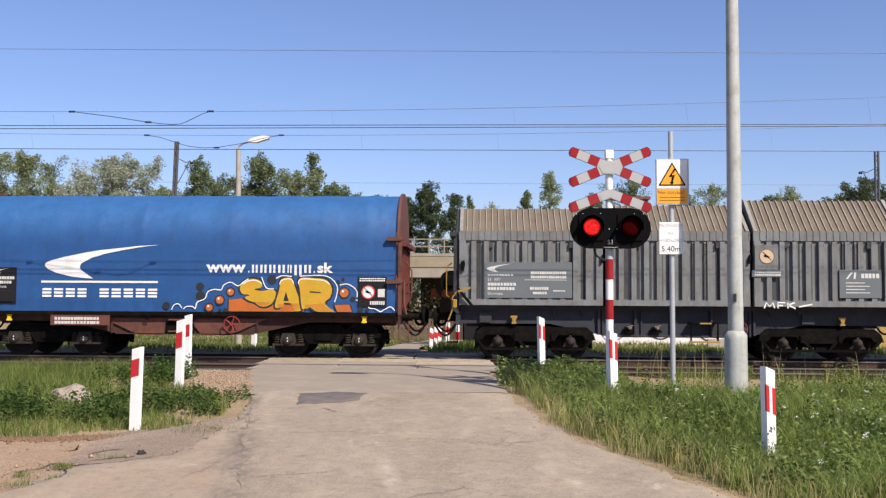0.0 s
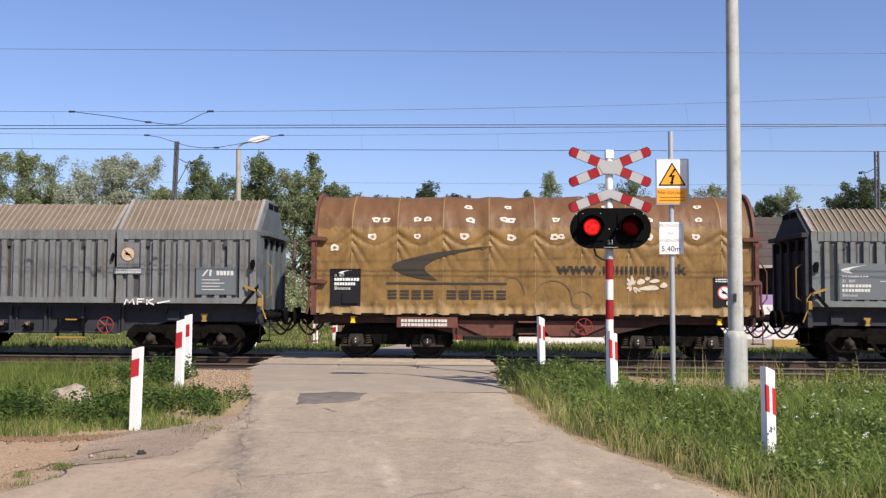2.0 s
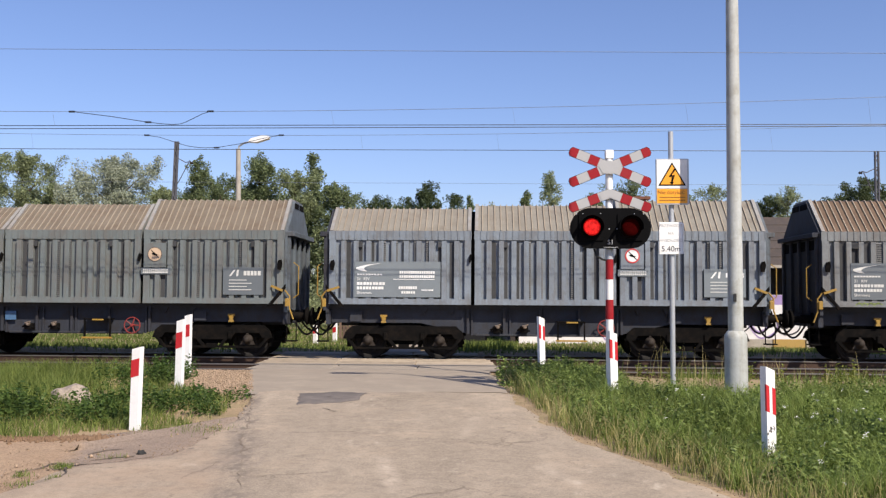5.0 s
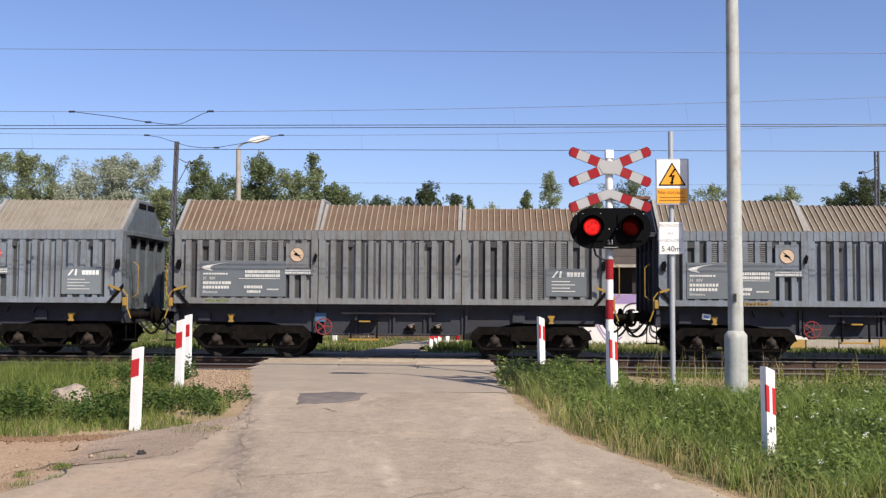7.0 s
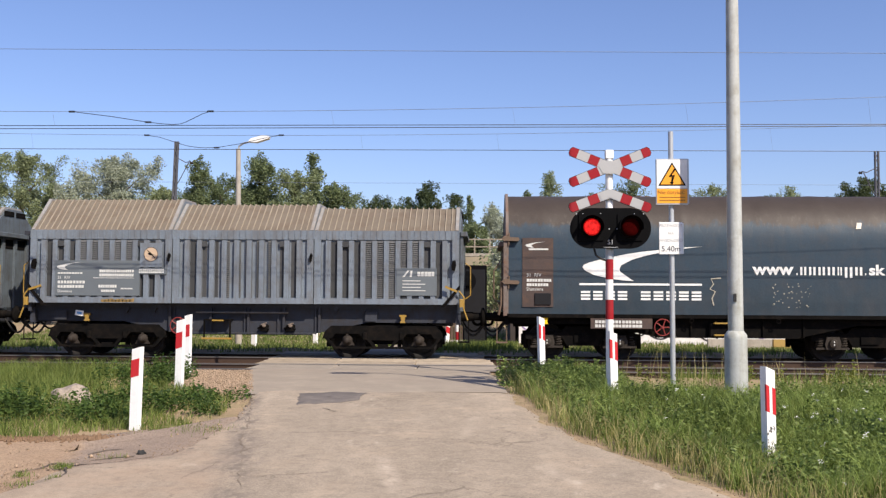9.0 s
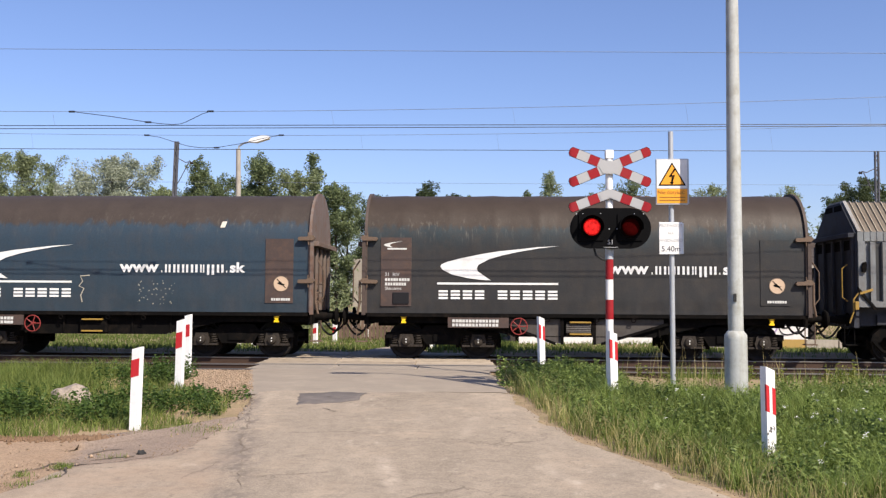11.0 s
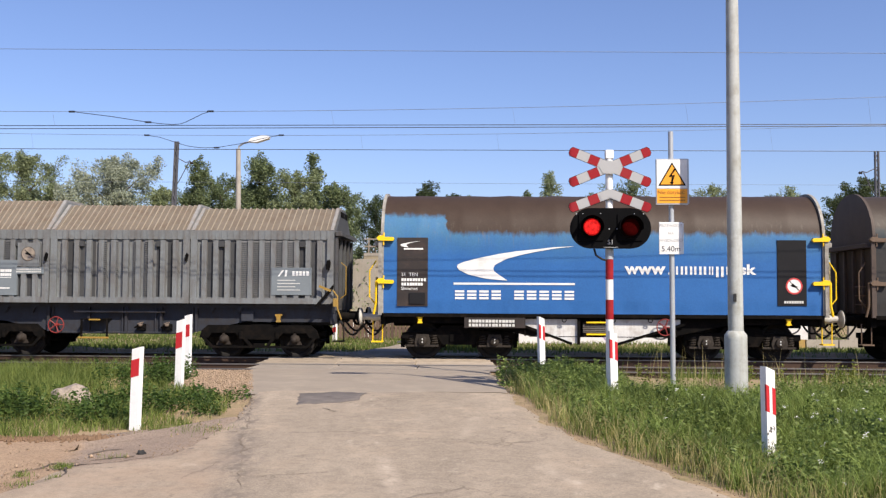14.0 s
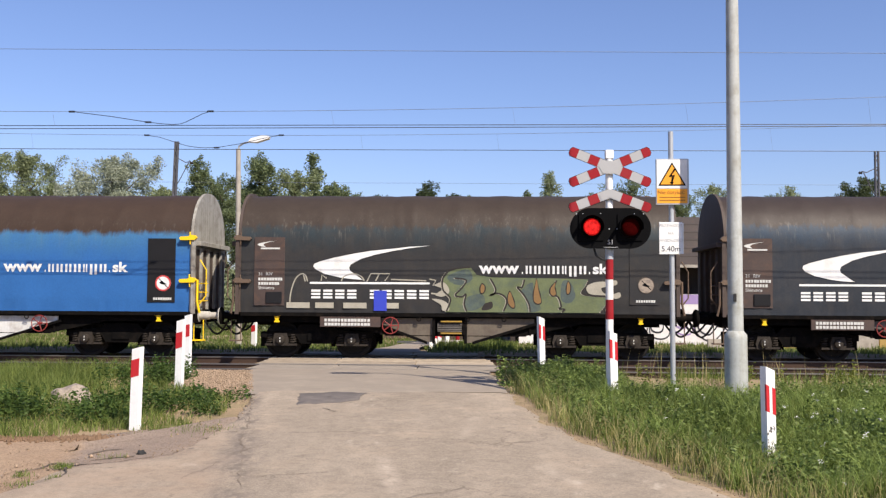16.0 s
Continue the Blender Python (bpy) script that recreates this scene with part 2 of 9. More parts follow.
def asphalt_material():
    m, nt, b = nodes_of("old_grey_asphalt")
    tc = nt.nodes.new("ShaderNodeTexCoord").outputs["Object"]
    big = noise_at(nt, tc, 0.5, 5, 0.6)
    mid = noise_at(nt, tc, 3.0, 5, 0.7, (1, 0.45, 1))
    grit = mix(nt, 0.5, noise_at(nt, tc, 38, 4, 0.8), noise_at(nt, tc, 110, 2, 0.6))
    track = noise_at(nt, tc, 1.0, 3, 0.5, (0.9, 0.10, 1))
    c = mix(nt, big, (0.285, 0.233, 0.176), (0.375, 0.311, 0.240))
    c = mix(nt, 1.0, c, ramp(nt, mid, [(0.3, 0.88), (0.65, 1.04)]), "MULTIPLY")
    c = mix(nt, 1.0, c, ramp(nt, grit, [(0.36, 0.62), (0.64, 1.22)]), "MULTIPLY")
    c = mix(nt, 1.0, c, ramp(nt, track, [(0.35, 0.88), (0.65, 1.07)]), "MULTIPLY")
    # sand along the verges
    sand = noise_at(nt, tc, 1.1, 6, 0.7)
    c = mix(nt, math_node(nt, "MULTIPLY", ramp(nt, sand, [(0.52, 0.0), (0.75, 1.0)]), 0.5), c, (0.46, 0.36, 0.26))
    vor = nt.nodes.new("ShaderNodeTexVoronoi")
    vor.feature = "DISTANCE_TO_EDGE"
    vor.inputs["Scale"].default_value = 0.55
    wob = noise_at(nt, tc, 2.2, 4)
    va = nt.nodes.new("ShaderNodeVectorMath")
    va.operation = "MULTIPLY_ADD"
    cc = nt.nodes.new("ShaderNodeCombineXYZ")
    link(nt, wob, cc.inputs[0]), link(nt, sand, cc.inputs[1])
    va.inputs[1].default_value = (1.3, 1.3, 0)
    link(nt, cc.outputs[0], va.inputs[0]), link(nt, tc, va.inputs[2])
    link(nt, va.outputs[0], vor.inputs["Vector"])
    crack = ramp(nt, vor.outputs["Distance"], [(0.002, 0.0), (0.012, 1.0)])
    worn = ramp(nt, noise_at(nt, tc, 2.6, 5, 0.75, (1, 0.6, 1)), [(0.62, 0.0), (0.70, 0.45)])
    c = mix(nt, worn, c, (0.50, 0.43, 0.345))
    gate = ramp(nt, noise_at(nt, tc, 0.8, 3), [(0.5, 1.0), (0.58, 0.0)])
    crack = mix(nt, 1.0, crack, gate, "LIGHTEN")
    c = mix(nt, 1.0, c, ramp(nt, crack, [(0.0, 0.66), (1.0, 1.0)]), "MULTIPLY")
    # crumbled, darker asphalt along the old joint and dirt between it and the verge
    sp = nt.nodes.new("ShaderNodeSeparateXYZ")
    link(nt, tc, sp.inputs[0])

    def along(x0, y0, slope, wobble):
        line = math_node(nt, "ADD", math_node(nt, "SUBTRACT", sp.outputs[0], x0), math_node(nt, "MULTIPLY", math_node(nt, "SUBTRACT", sp.outputs[1], y0), -slope))
        return math_node(nt, "ADD", line, math_node(nt, "MULTIPLY", math_node(nt, "SUBTRACT", noise_at(nt, tc, 1.6, 4, 0.7), 0.5), wobble))

    joint = along(-1.9, 7.2, -0.228, 0.7)
    side = ramp(nt, math_node(nt, "MULTIPLY", joint, -1.0), [(0.0, 0.0), (0.35, 1.0)])
    c = mix(nt, math_node(nt, "MULTIPLY", side, ramp(nt, noise_at(nt, tc, 1.4, 5, 0.7), [(0.35, 0.15), (0.65, 0.65)])), c, (0.315, 0.232, 0.165))
    spots = math_node(nt, "MULTIPLY", ramp(nt, math_node(nt, "ABSOLUTE", joint), [(0.04, 1.0), (0.28, 0.0)]), ramp(nt, noise_at(nt, tc, 3.2, 5, 0.75, (1.6, 0.7, 1)), [(0.44, 0.0), (0.58, 0.9)]))
    c = mix(nt, spots, c, (0.17, 0.14, 0.115))
    # a dark smear that crosses the joint, and loose dark mottling
    smear = math_node(nt, "MULTIPLY", ramp(nt, math_node(nt, "ABSOLUTE", along(-2.78, 10.4, 0.16, 0.5)), [(0.03, 1.0), (0.22, 0.0)]), ramp(nt, math_node(nt, "ABSOLUTE", math_node(nt, "SUBTRACT", sp.outputs[1], 10.5)), [(0.6, 1.0), (1.2, 0.0)]))
    c = mix(nt, math_node(nt, "MULTIPLY", smear, ramp(nt, noise_at(nt, tc, 5.0, 5, 0.75), [(0.40, 0.1), (0.62, 0.75)])), c, (0.19, 0.155, 0.128))
    c = mix(nt, 1.0, c, ramp(nt, noise_at(nt, tc, 7.0, 5, 0.8), [(0.32, 0.80), (0.55, 1.03)]), "MULTIPLY")
    for x0, y0, slope, half, k in ((-0.96, 9.75, -0.21, 1.0, 0.8), (0.75, 9.75, -0.25, 0.6, 0.6), (-0.2, 12.6, 0.12, 1.4, 0.35)):
        band = ramp(nt, math_node(nt, "ABSOLUTE", along(x0, y0, slope, 0.35)), [(0.03, 1.0), (0.13, 0.0)])
        reach = ramp(nt, math_node(nt, "ABSOLUTE", math_node(nt, "SUBTRACT", sp.outputs[1], y0)), [(half * 0.6, 1.0), (half, 0.0)])
        wear = math_node(nt, "MULTIPLY", math_node(nt, "MULTIPLY", band, reach), ramp(nt, noise_at(nt, tc, 4.5, 6, 0.8), [(0.36, 0.0), (0.68, k)]))
        c = mix(nt, wear, c, (0.48, 0.40, 0.315))
    link(nt, c, b.inputs["Base Color"])
    b.inputs["Roughness"].default_value = 0.9
    b.inputs["Specular IOR Level"].default_value = 0.2
    bp = nt.nodes.new("ShaderNodeBump")
    bp.inputs["Strength"].default_value, bp.inputs["Distance"].default_value = 0.5, 0.012
    link(nt, mix(nt, 0.5, grit, crack), bp.inputs["Height"])
    link(nt, bp.outputs[0], b.inputs["Normal"])
    return m


ASPHALT = asphalt_material()
ASPHALT_NEW = surface("smoother_grey_asphalt", (0.275, 0.232, 0.185), 0.9, var=0.2, scale=1.3, fine=40, bump=0.35, spec=0.2, dirt=(0.34, 0.285, 0.22), dirt_amount=0.5)
ASPHALT_DARK = surface("dark_bitumen_patch", (0.14, 0.122, 0.112), 0.85, var=0.25, scale=2.0, fine=60, bump=0.4, spec=0.2, dirt=(0.22, 0.19, 0.16), dirt_amount=0.5)
SAND = surface("sandy_gravel", (0.33, 0.24, 0.155), 0.95, var=0.35, scale=2.5, fine=45, bump=0.8, dist=0.03, spec=0.1)


def shoulder_material():
    """Tan sand that passes into trodden grey-brown soil towards the crossing."""
    m, nt, b = nodes_of("sandy_shoulder_soil")
    tc = nt.nodes.new("ShaderNodeTexCoord").outputs["Object"]
    sp = nt.nodes.new("ShaderNodeSeparateXYZ")
    link(nt, tc, sp.inputs[0])
    big, fine = noise_at(nt, tc, 2.0, 6, 0.7), noise_at(nt, tc, 34, 4, 0.75)
    tan = mix(nt, big, (0.235, 0.160, 0.105), (0.415, 0.305, 0.210))
    soil = mix(nt, noise_at(nt, tc, 3.0, 5, 0.7, (0.6, 1, 1)), (0.195, 0.148, 0.118), (0.315, 0.25, 0.198))
    q = math_node(nt, "ADD", math_node(nt, "ADD", sp.outputs[0], 4.45), math_node(nt, "MULTIPLY", math_node(nt, "SUBTRACT", sp.outputs[1], 9.77), 0.27))
    q = math_node(nt, "ADD", q, math_node(nt, "MULTIPLY", math_node(nt, "SUBTRACT", noise_at(nt, tc, 1.6, 5, 0.7), 0.5), 0.9))
    c = mix(nt, ramp(nt, q, [(-0.12, 0.0), (0.22, 1.0)]), tan, soil)
    c = mix(nt, 1.0, c, ramp(nt, fine, [(0.3, 0.66), (0.65, 1.12)]), "MULTIPLY")
    link(nt, c, b.inputs["Base Color"])
    b.inputs["Roughness"].default_value = 0.95
    b.inputs["Specular IOR Level"].default_value = 0.1
    bp = nt.nodes.new("ShaderNodeBump")
    bp.inputs["Strength"].default_value, bp.inputs["Distance"].default_value = 0.9, 0.035
    link(nt, mix(nt, 0.5, fine, big), bp.inputs["Height"])
    link(nt, bp.outputs[0], b.inputs["Normal"])
    return m


SHOULDER = shoulder_material()
CONCRETE_GREY = surface("worn_grey_crossing_panel", (0.285, 0.245, 0.20), 0.9, var=0.2, scale=2.0, fine=50, bump=0.4, dirt=(0.18, 0.15, 0.12), dirt_amount=0.5, spec=0.2)
CONCRETE = surface("worn_crossing_concrete", (0.42, 0.345, 0.26), 0.9, var=0.25, scale=2.0, fine=40, bump=0.4, dirt=(0.16, 0.13, 0.10), dirt_amount=0.6, rand=0.25, spec=0.2)


def ragged(x, y, amount):
    return amount * (noise.noise((x * 1.7, y * 1.7, 1.0)) + 0.6 * noise.noise((x * 5.0, y * 5.0, 4.0)))


def build_road():
    rows = []
    for y in [*np.linspace(-40, 4, 12), *np.linspace(4.4, 16.2, 140)]:
        l, r = edge(ROAD_LEFT, y), edge(ROAD_RIGHT, y)
        row = []
        for k in range(29):
            x = l + (r - l) * k / 28
            if k in (0, 28):
                x += ragged(x, y, 0.09)
            sag = -0.03 if k in (0, 28) else 0.012 * noise.noise((x * 0.8, y * 0.8, 2.0))
            row.append((x, y, road_z(y) + sag))
        rows.append(row)
    road = part("road", Geo().grid(rows), ASPHALT, None, smooth=True)
    tagged(road, "old cracked grey asphalt road leading up to the crossing", "road", kind="structure")
    # newer strip next to the rails, with a ragged joint
    rows = []
    for j, y in enumerate(np.linspace(16.1, 20.53, 60)):
        l, r = edge(ROAD_LEFT, y), edge(ROAD_RIGHT, y)
        rows.append([(l + (r - l) * k / 28 + (ragged(l, y, 0.07) if k in (0, 28) else 0),
                      y + (ragged(k * 0.4, 2.0, 0.16) - 0.35 + 0.02 * k if j == 0 else 0), road_z(y) + (-0.016 if j == 0 else -0.01 if k in (0, 28) else 0.006)) for k in range(29)])
    tagged(part("road_strip", Geo().grid(rows), ASPHALT_NEW, None, smooth=True), "newer grey asphalt strip beside the rails", "road", kind="structure")
    # far side
    rows = []
    for y in np.linspace(27.2, 38, 24):
        l, r = edge(ROAD_LEFT, y), edge(ROAD_RIGHT, y)
        rows.append([(l + (r - l) * k / 12, y, road_z(y) + 0.006) for k in range(13)])
    tagged(part("far_road", Geo().grid(rows), ASPHALT_NEW, None, smooth=True), "grey asphalt road behind the tracks", "road", kind="structure")
    # dark repair
    geo = Geo()
    pts = [(-2.82, 14.5), (-2.3, 14.75), (-1.95, 15.05), (-2.0, 15.5), (-1.93, 15.95), (-2.45, 16.0), (-3.0, 15.75), (-2.92, 15.1)]
    ring = []
    for i, (x, y) in enumerate(pts):
        nx, ny = pts[(i + 1) % len(pts)]
        for k in range(6):
            px, py = x + (nx - x) * k / 6, y + (ny - y) * k / 6
            ring.append((px + ragged(px * 3, py * 3, 0.05), py + ragged(py * 3, px * 3, 0.09), 0))
    cx, cy = -2.45, 15.3
    rings = [[(cx + (p[0] - cx) * s, cy + (p[1] - cy) * s, road_z(cy + (p[1] - cy) * s) + (0.016 if s < 1 else 0.002)) for p in ring + ring[:1]] for s in (1.0, 0.94, 0.5, 0.05)]
    geo.grid(rings)
    tagged(part("road_patch", geo, ASPHALT_DARK, None, smooth=True), "dark bitumen patch in the road", "road", kind="structure")


build_road()


def build_shoulders():
    """Loose gravel left of the crossing and the sandy shoulder with its broken asphalt edge."""
    def sheet(name, label, outline, mat, lift, kind="structure"):
        cx, cy = sum(p[0] for p in outline) / len(outline), sum(p[1] for p in outline) / len(outline)
        ring = []
        for i, (x, y) in enumerate(outline):
            nx, ny = outline[(i + 1) % len(outline)]
            for k in range(10):
                px, py = x + (nx - x) * k / 10, y + (ny - y) * k / 10
                ring.append((px + ragged(px * 2, py * 2, 0.10), py + ragged(py * 2, px * 2, 0.14)))
        rows = []
        for s in (1.0, 0.93, 0.8, 0.6, 0.4, 0.2, 0.02):
            rows.append([(cx + (a - cx) * s, cy + (b - cy) * s, max(ground_z(cx + (a - cx) * s, cy + (b - cy) * s), road_z(b) - 0.035) + (lift if s < 1 else -0.03)) for a, b in ring + ring[:1]])
        return tagged(part(name, Geo().grid(rows), mat, None, smooth=True), label, name.replace("_", " "), kind=kind)

    sheet("gravel_patch", "loose brown gravel beside the crossing", [(-4.1, 15.9), (-4.9, 19.3), (-5.1, 20.2), (-6.6, 20.2), (-6.2, 18.4), (-5.6, 16.6), (-5.0, 15.6)], SAND, 0.012)
    sheet("sand_patch", "bare sandy shoulder of the road", [(-3.42, 13.6), (-3.30, 12.4), (-3.36, 11.2), (-3.55, 10.45), (-4.15, 10.0), (-4.3, 8.0), (-7.5, 8.0), (-6.6, 10.6), (-5.4, 11.6), (-4.4, 12.1)], SHOULDER, 0.012)
    rng = np.random.default_rng(8)
    unit = np.array([(1, 0, 0), (-1, 0, 0), (0, 1, 0), (0, -1, 0), (0, 0, 1), (0, 0, -1)], float)
    tri = np.array([(0, 2, 4), (2, 1, 4), (1, 3, 4), (3, 0, 4), (2, 0, 5), (1, 2, 5), (3, 1, 5), (0, 3, 5)])
    pts = []
    for k in range(5200):
        y = rng.uniform(15.8, 20.3)
        x = edge(ROAD_LEFT, y) + rng.uniform(-1.55, 0.05)
        pts.append((x, y, rng.uniform(0.008, 0.022)))
    for k in range(900):
        y = rng.uniform(8.3, 13.2)
        pts.append((edge(ROAD_LEFT, y) - abs(rng.normal(0, 0.9)), y, rng.uniform(0.004, 0.010) * (3.0 if k % 23 == 0 else 1)))
    for k in range(900):
        y = rng.uniform(7.4, 15.5)
        sx = float(np.interp(y, (7.2, 8.5, 9.7, 10.8, 11.8, 12.9, 14.6, 16.2), (-1.9, -2.15, -2.45, -2.72, -2.95, -3.15, -3.55, -3.95)))
        pts.append((sx + rng.normal(0, 0.09), y, rng.uniform(0.003, 0.009)))
    for k in range(900):
        y = rng.uniform(8.3, 17.5)
        pts.append((edge(ROAD_RIGHT, y) + rng.normal(0.10, 0.22), y, rng.uniform(0.003, 0.009)))
    v = []
    for x, y, r in pts:
        z = max(ground_z(x, y), road_z(y) - 0.03) + 0.012
        v.append(unit * r * rng.uniform(0.6, 1.3, (6, 1)) + np.array([x, y, z + r * 0.3]))
    v = np.array(v)
    f = (tri[None] + 6 * np.arange(len(v))[:, None, None]).reshape(-1, 3)
    tagged(part("gravel", fast_mesh("gravel", v.reshape(-1, 3), f), GRAVEL, None), "loose brown and grey gravel along the road edges", "gravel", kind="stuff")
    # crumbling joints in the asphalt
    def top_z(x, y):
        road = road_z(y) + 0.012 * noise.noise((x * 0.8, y * 0.8, 2.0)) if x > edge(ROAD_LEFT, y) + 0.05 else -9
        return max(road, ground_z(x, y) + 0.012, road_z(y) - 0.023) + 0.004

    seams = [([(-3.95, 16.2), (-3.55, 14.6), (-3.15, 12.9), (-2.95, 11.8), (-2.72, 10.8), (-2.45, 9.7), (-2.15, 8.5), (-1.9, 7.2)], 0.007, JOINT),
             ([(-3.62, 15.55), (-3.1, 15.85), (-1.97, 16.3), (-0.9, 16.5), (0.2, 16.6)], 0.003, JOINT),
             ([(-4.43, 8.79), (-4.30, 9.11), (-4.14, 9.38), (-4.20, 9.75), (-4.31, 10.01), (-3.95, 10.24), (-3.67, 10.48), (-3.51, 10.75), (-3.38, 10.86), (-3.27, 11.03)], 0.020, CRACK),
             ([(-4.36, 9.98), (-4.27, 10.28), (-4.13, 10.38), (-3.79, 10.57)], 0.040, CRACK), ([(-4.72, 9.66), (-4.61, 9.90), (-4.56, 10.11), (-4.50, 10.2)], 0.026, CRACK),
             ([(-4.40, 10.62), (-4.21, 10.90), (-3.97, 11.06), (-3.73, 11.44), (-3.54, 11.80), (-3.31, 11.62)], 0.016, JOINT),
             ([(-2.95, 9.40), (-2.82, 10.02), (-2.78, 10.63), (-2.56, 11.33)], 0.005, JOINT),
             ([(-2.35, 14.2), (-2.1, 13.9), (-2.15, 13.6)], 0.012, CRACK), ([(-3.27, 13.1), (-3.10, 12.7), (-2.89, 12.31)], 0.012, JOINT)]
    for q, (path, wide, mat) in enumerate(seams):
        geo, rows = Geo(), []
        for i in range(len(path) - 1):
            dx, dy = path[i + 1][0] - path[i][0], path[i + 1][1] - path[i][1]
            ln = math.hypot(dx, dy)
            n = max(4, int(ln / 0.03))
            for k in range(n):
                x, y = path[i][0] + dx * k / n, path[i][1] + dy * k / n
                w = wide * (0.3 + 2.4 * abs(noise.noise((x * 5, y * 5, q)))) * smooth(-0.25, 0.15, noise.noise((x * 1.3, y * 1.3, q + 5.0))) + 0.0005
                o = ragged(x * 1.2, y * 1.2, 0.07)
                nx, ny = -dy / ln, dx / ln
                rows.append([(x + nx * (o + s * w), y + ny * (o + s * w), top_z(x, y)) for s in (-1, 1)])
        geo.grid(rows)
        tagged(part("road_joint", geo, mat, None), "dark crumbling joint in the road surface", "road", kind="structure")


CRACK = surface("dark_open_crack", (0.105, 0.084, 0.062), 0.95, var=0.4, scale=6, fine=40, bump=0.5)
JOINT = surface("crumbled_joint_fill", (0.185, 0.145, 0.108), 0.95, var=0.35, scale=6, fine=40, bump=0.5)
GRAVEL = surface("mixed_brown_gravel", (0.39, 0.285, 0.195), 0.9, var=0.3, scale=5, fine=40, bump=0.3, island=0.45, spec=0.2)
build_shoulders()

# ---- tracks ----
Y_FAR, Y_NEAR = 25.35, 21.35
RUST = surface("rusty_rail_steel", (0.062, 0.036, 0.024), 0.75, 0.3, var=0.25, scale=3, fine=30)
RAIL_TOP = surface("polished_rail_head", (0.23, 0.21, 0.19), 0.45, 0.85, var=0.08, bump=0)
SLEEPER = surface("concrete_sleeper", (0.105, 0.077, 0.056), 0.9, var=0.2, scale=3, rand=0.25, dirt=(0.05, 0.037, 0.028), dirt_amount=0.6)
BALLAST = surface("brown_ballast_stone", (0.092, 0.063, 0.044), 0.9, var=0.3, scale=4, fine=30, bump=0.5, island=0.55, spec=0.2)


def build_track(yc, name, label):
    track = thing(name, label, "railway track", kind="structure")
    prof = [(-0.075, -0.172), (0.075, -0.172), (0.075, -0.160), (0.012, -0.140), (0.012, -0.045), (0.036, -0.035), (0.036, -0.004), (-0.036, -0.004), (-0.036, -0.035), (-0.012, -0.045), (-0.012, -0.140), (-0.075, -0.160)]
    for s in (-1, 1):
        y = yc + s * 0.7535
        rail = part("rail", Geo().prism([(y + a, b) for a, b in prof], "x", -160, 160), RUST, track)
        part("running_surface", Geo().prism([(y - 0.0375, -0.022), (y + 0.0375, -0.022), (y + 0.0365, -0.004), (y + 0.028, 0.001), (y - 0.028, 0.001), (y - 0.0365, -0.004)], "x", -160, 160), RAIL_TOP, rail, "worn shiny rail head")
    sl = Geo().prism([(-0.13, -0.34), (0.13, -0.34), (0.11, -0.176), (-0.11, -0.176)], "y", -1.25, 1.25).mesh("sleeper")
    for k in range(-36, 37):
        x = k * 0.62 + 0.2
        if -5.4 < x < 0.1:
            continue
        part("sleeper", sl, SLEEPER, track, at=(x, yc, 0))
    return track


build_track(Y_FAR, "far_track", "rusty rails on concrete sleepers under the passing train")
build_track(Y_NEAR, "near_track", "rusty rails with shiny heads on concrete sleepers")


def build_ballast():
    rng = np.random.default_rng(5)
    unit = np.array([(1, 0, 0), (-1, 0, 0), (0, 1, 0), (0, -1, 0), (0, 0, 1), (0, 0, -1)], float)
    tri = np.array([(0, 2, 4), (2, 1, 4), (1, 3, 4), (3, 0, 4), (2, 0, 5), (1, 2, 5), (3, 1, 5), (0, 3, 5)])
    n = 26000
    x, y = rng.uniform(-16, 15, n), rng.uniform(18.9, 27.9, n)
    keep = ~((x > -5.4) & (x < 0.2))
    x, y = x[keep], y[keep]
    m = len(x)
    z = np.where(np.abs(y - 23.35) < 3.7, -0.235, -0.235 - 0.12 * (np.abs(y - 23.35) - 3.7))
    size = rng.uniform(0.018, 0.042, (m, 1, 1)) * rng.uniform(0.7, 1.3, (m, 1, 3))
    v = unit[None] * size * rng.uniform(0.75, 1.25, (m, 6, 1))
    a = rng.uniform(0, 6.28, m)
    c, s = np.cos(a)[:, None], np.sin(a)[:, None]
    vx, vy = v[..., 0] * c - v[..., 1] * s, v[..., 0] * s + v[..., 1] * c
    v = np.stack([vx + x[:, None], vy + y[:, None], v[..., 2] + (z + rng.uniform(0, 0.04, m))[:, None]], -1)
    f = (tri[None] + 6 * np.arange(m)[:, None, None]).reshape(-1, 3)
    ob = part("ballast", fast_mesh("ballast", v.reshape(-1, 3), f), BALLAST, None)
    tagged(ob, "brown crushed stone ballast along the tracks", "ballast", kind="stuff")
    bed = Geo().prism([(18.6, -0.55), (28.1, -0.55), (27.3, -0.235), (19.4, -0.235)], "x", -160, -5.35)
    bed.prism([(18.6, -0.55), (28.1, -0.55), (27.3, -0.235), (19.4, -0.235)], "x", 0.15, 160)
    tagged(part("track_bed", bed, BALLAST, None), "brown gravel bed of the railway", "track bed", kind="structure")


build_ballast()


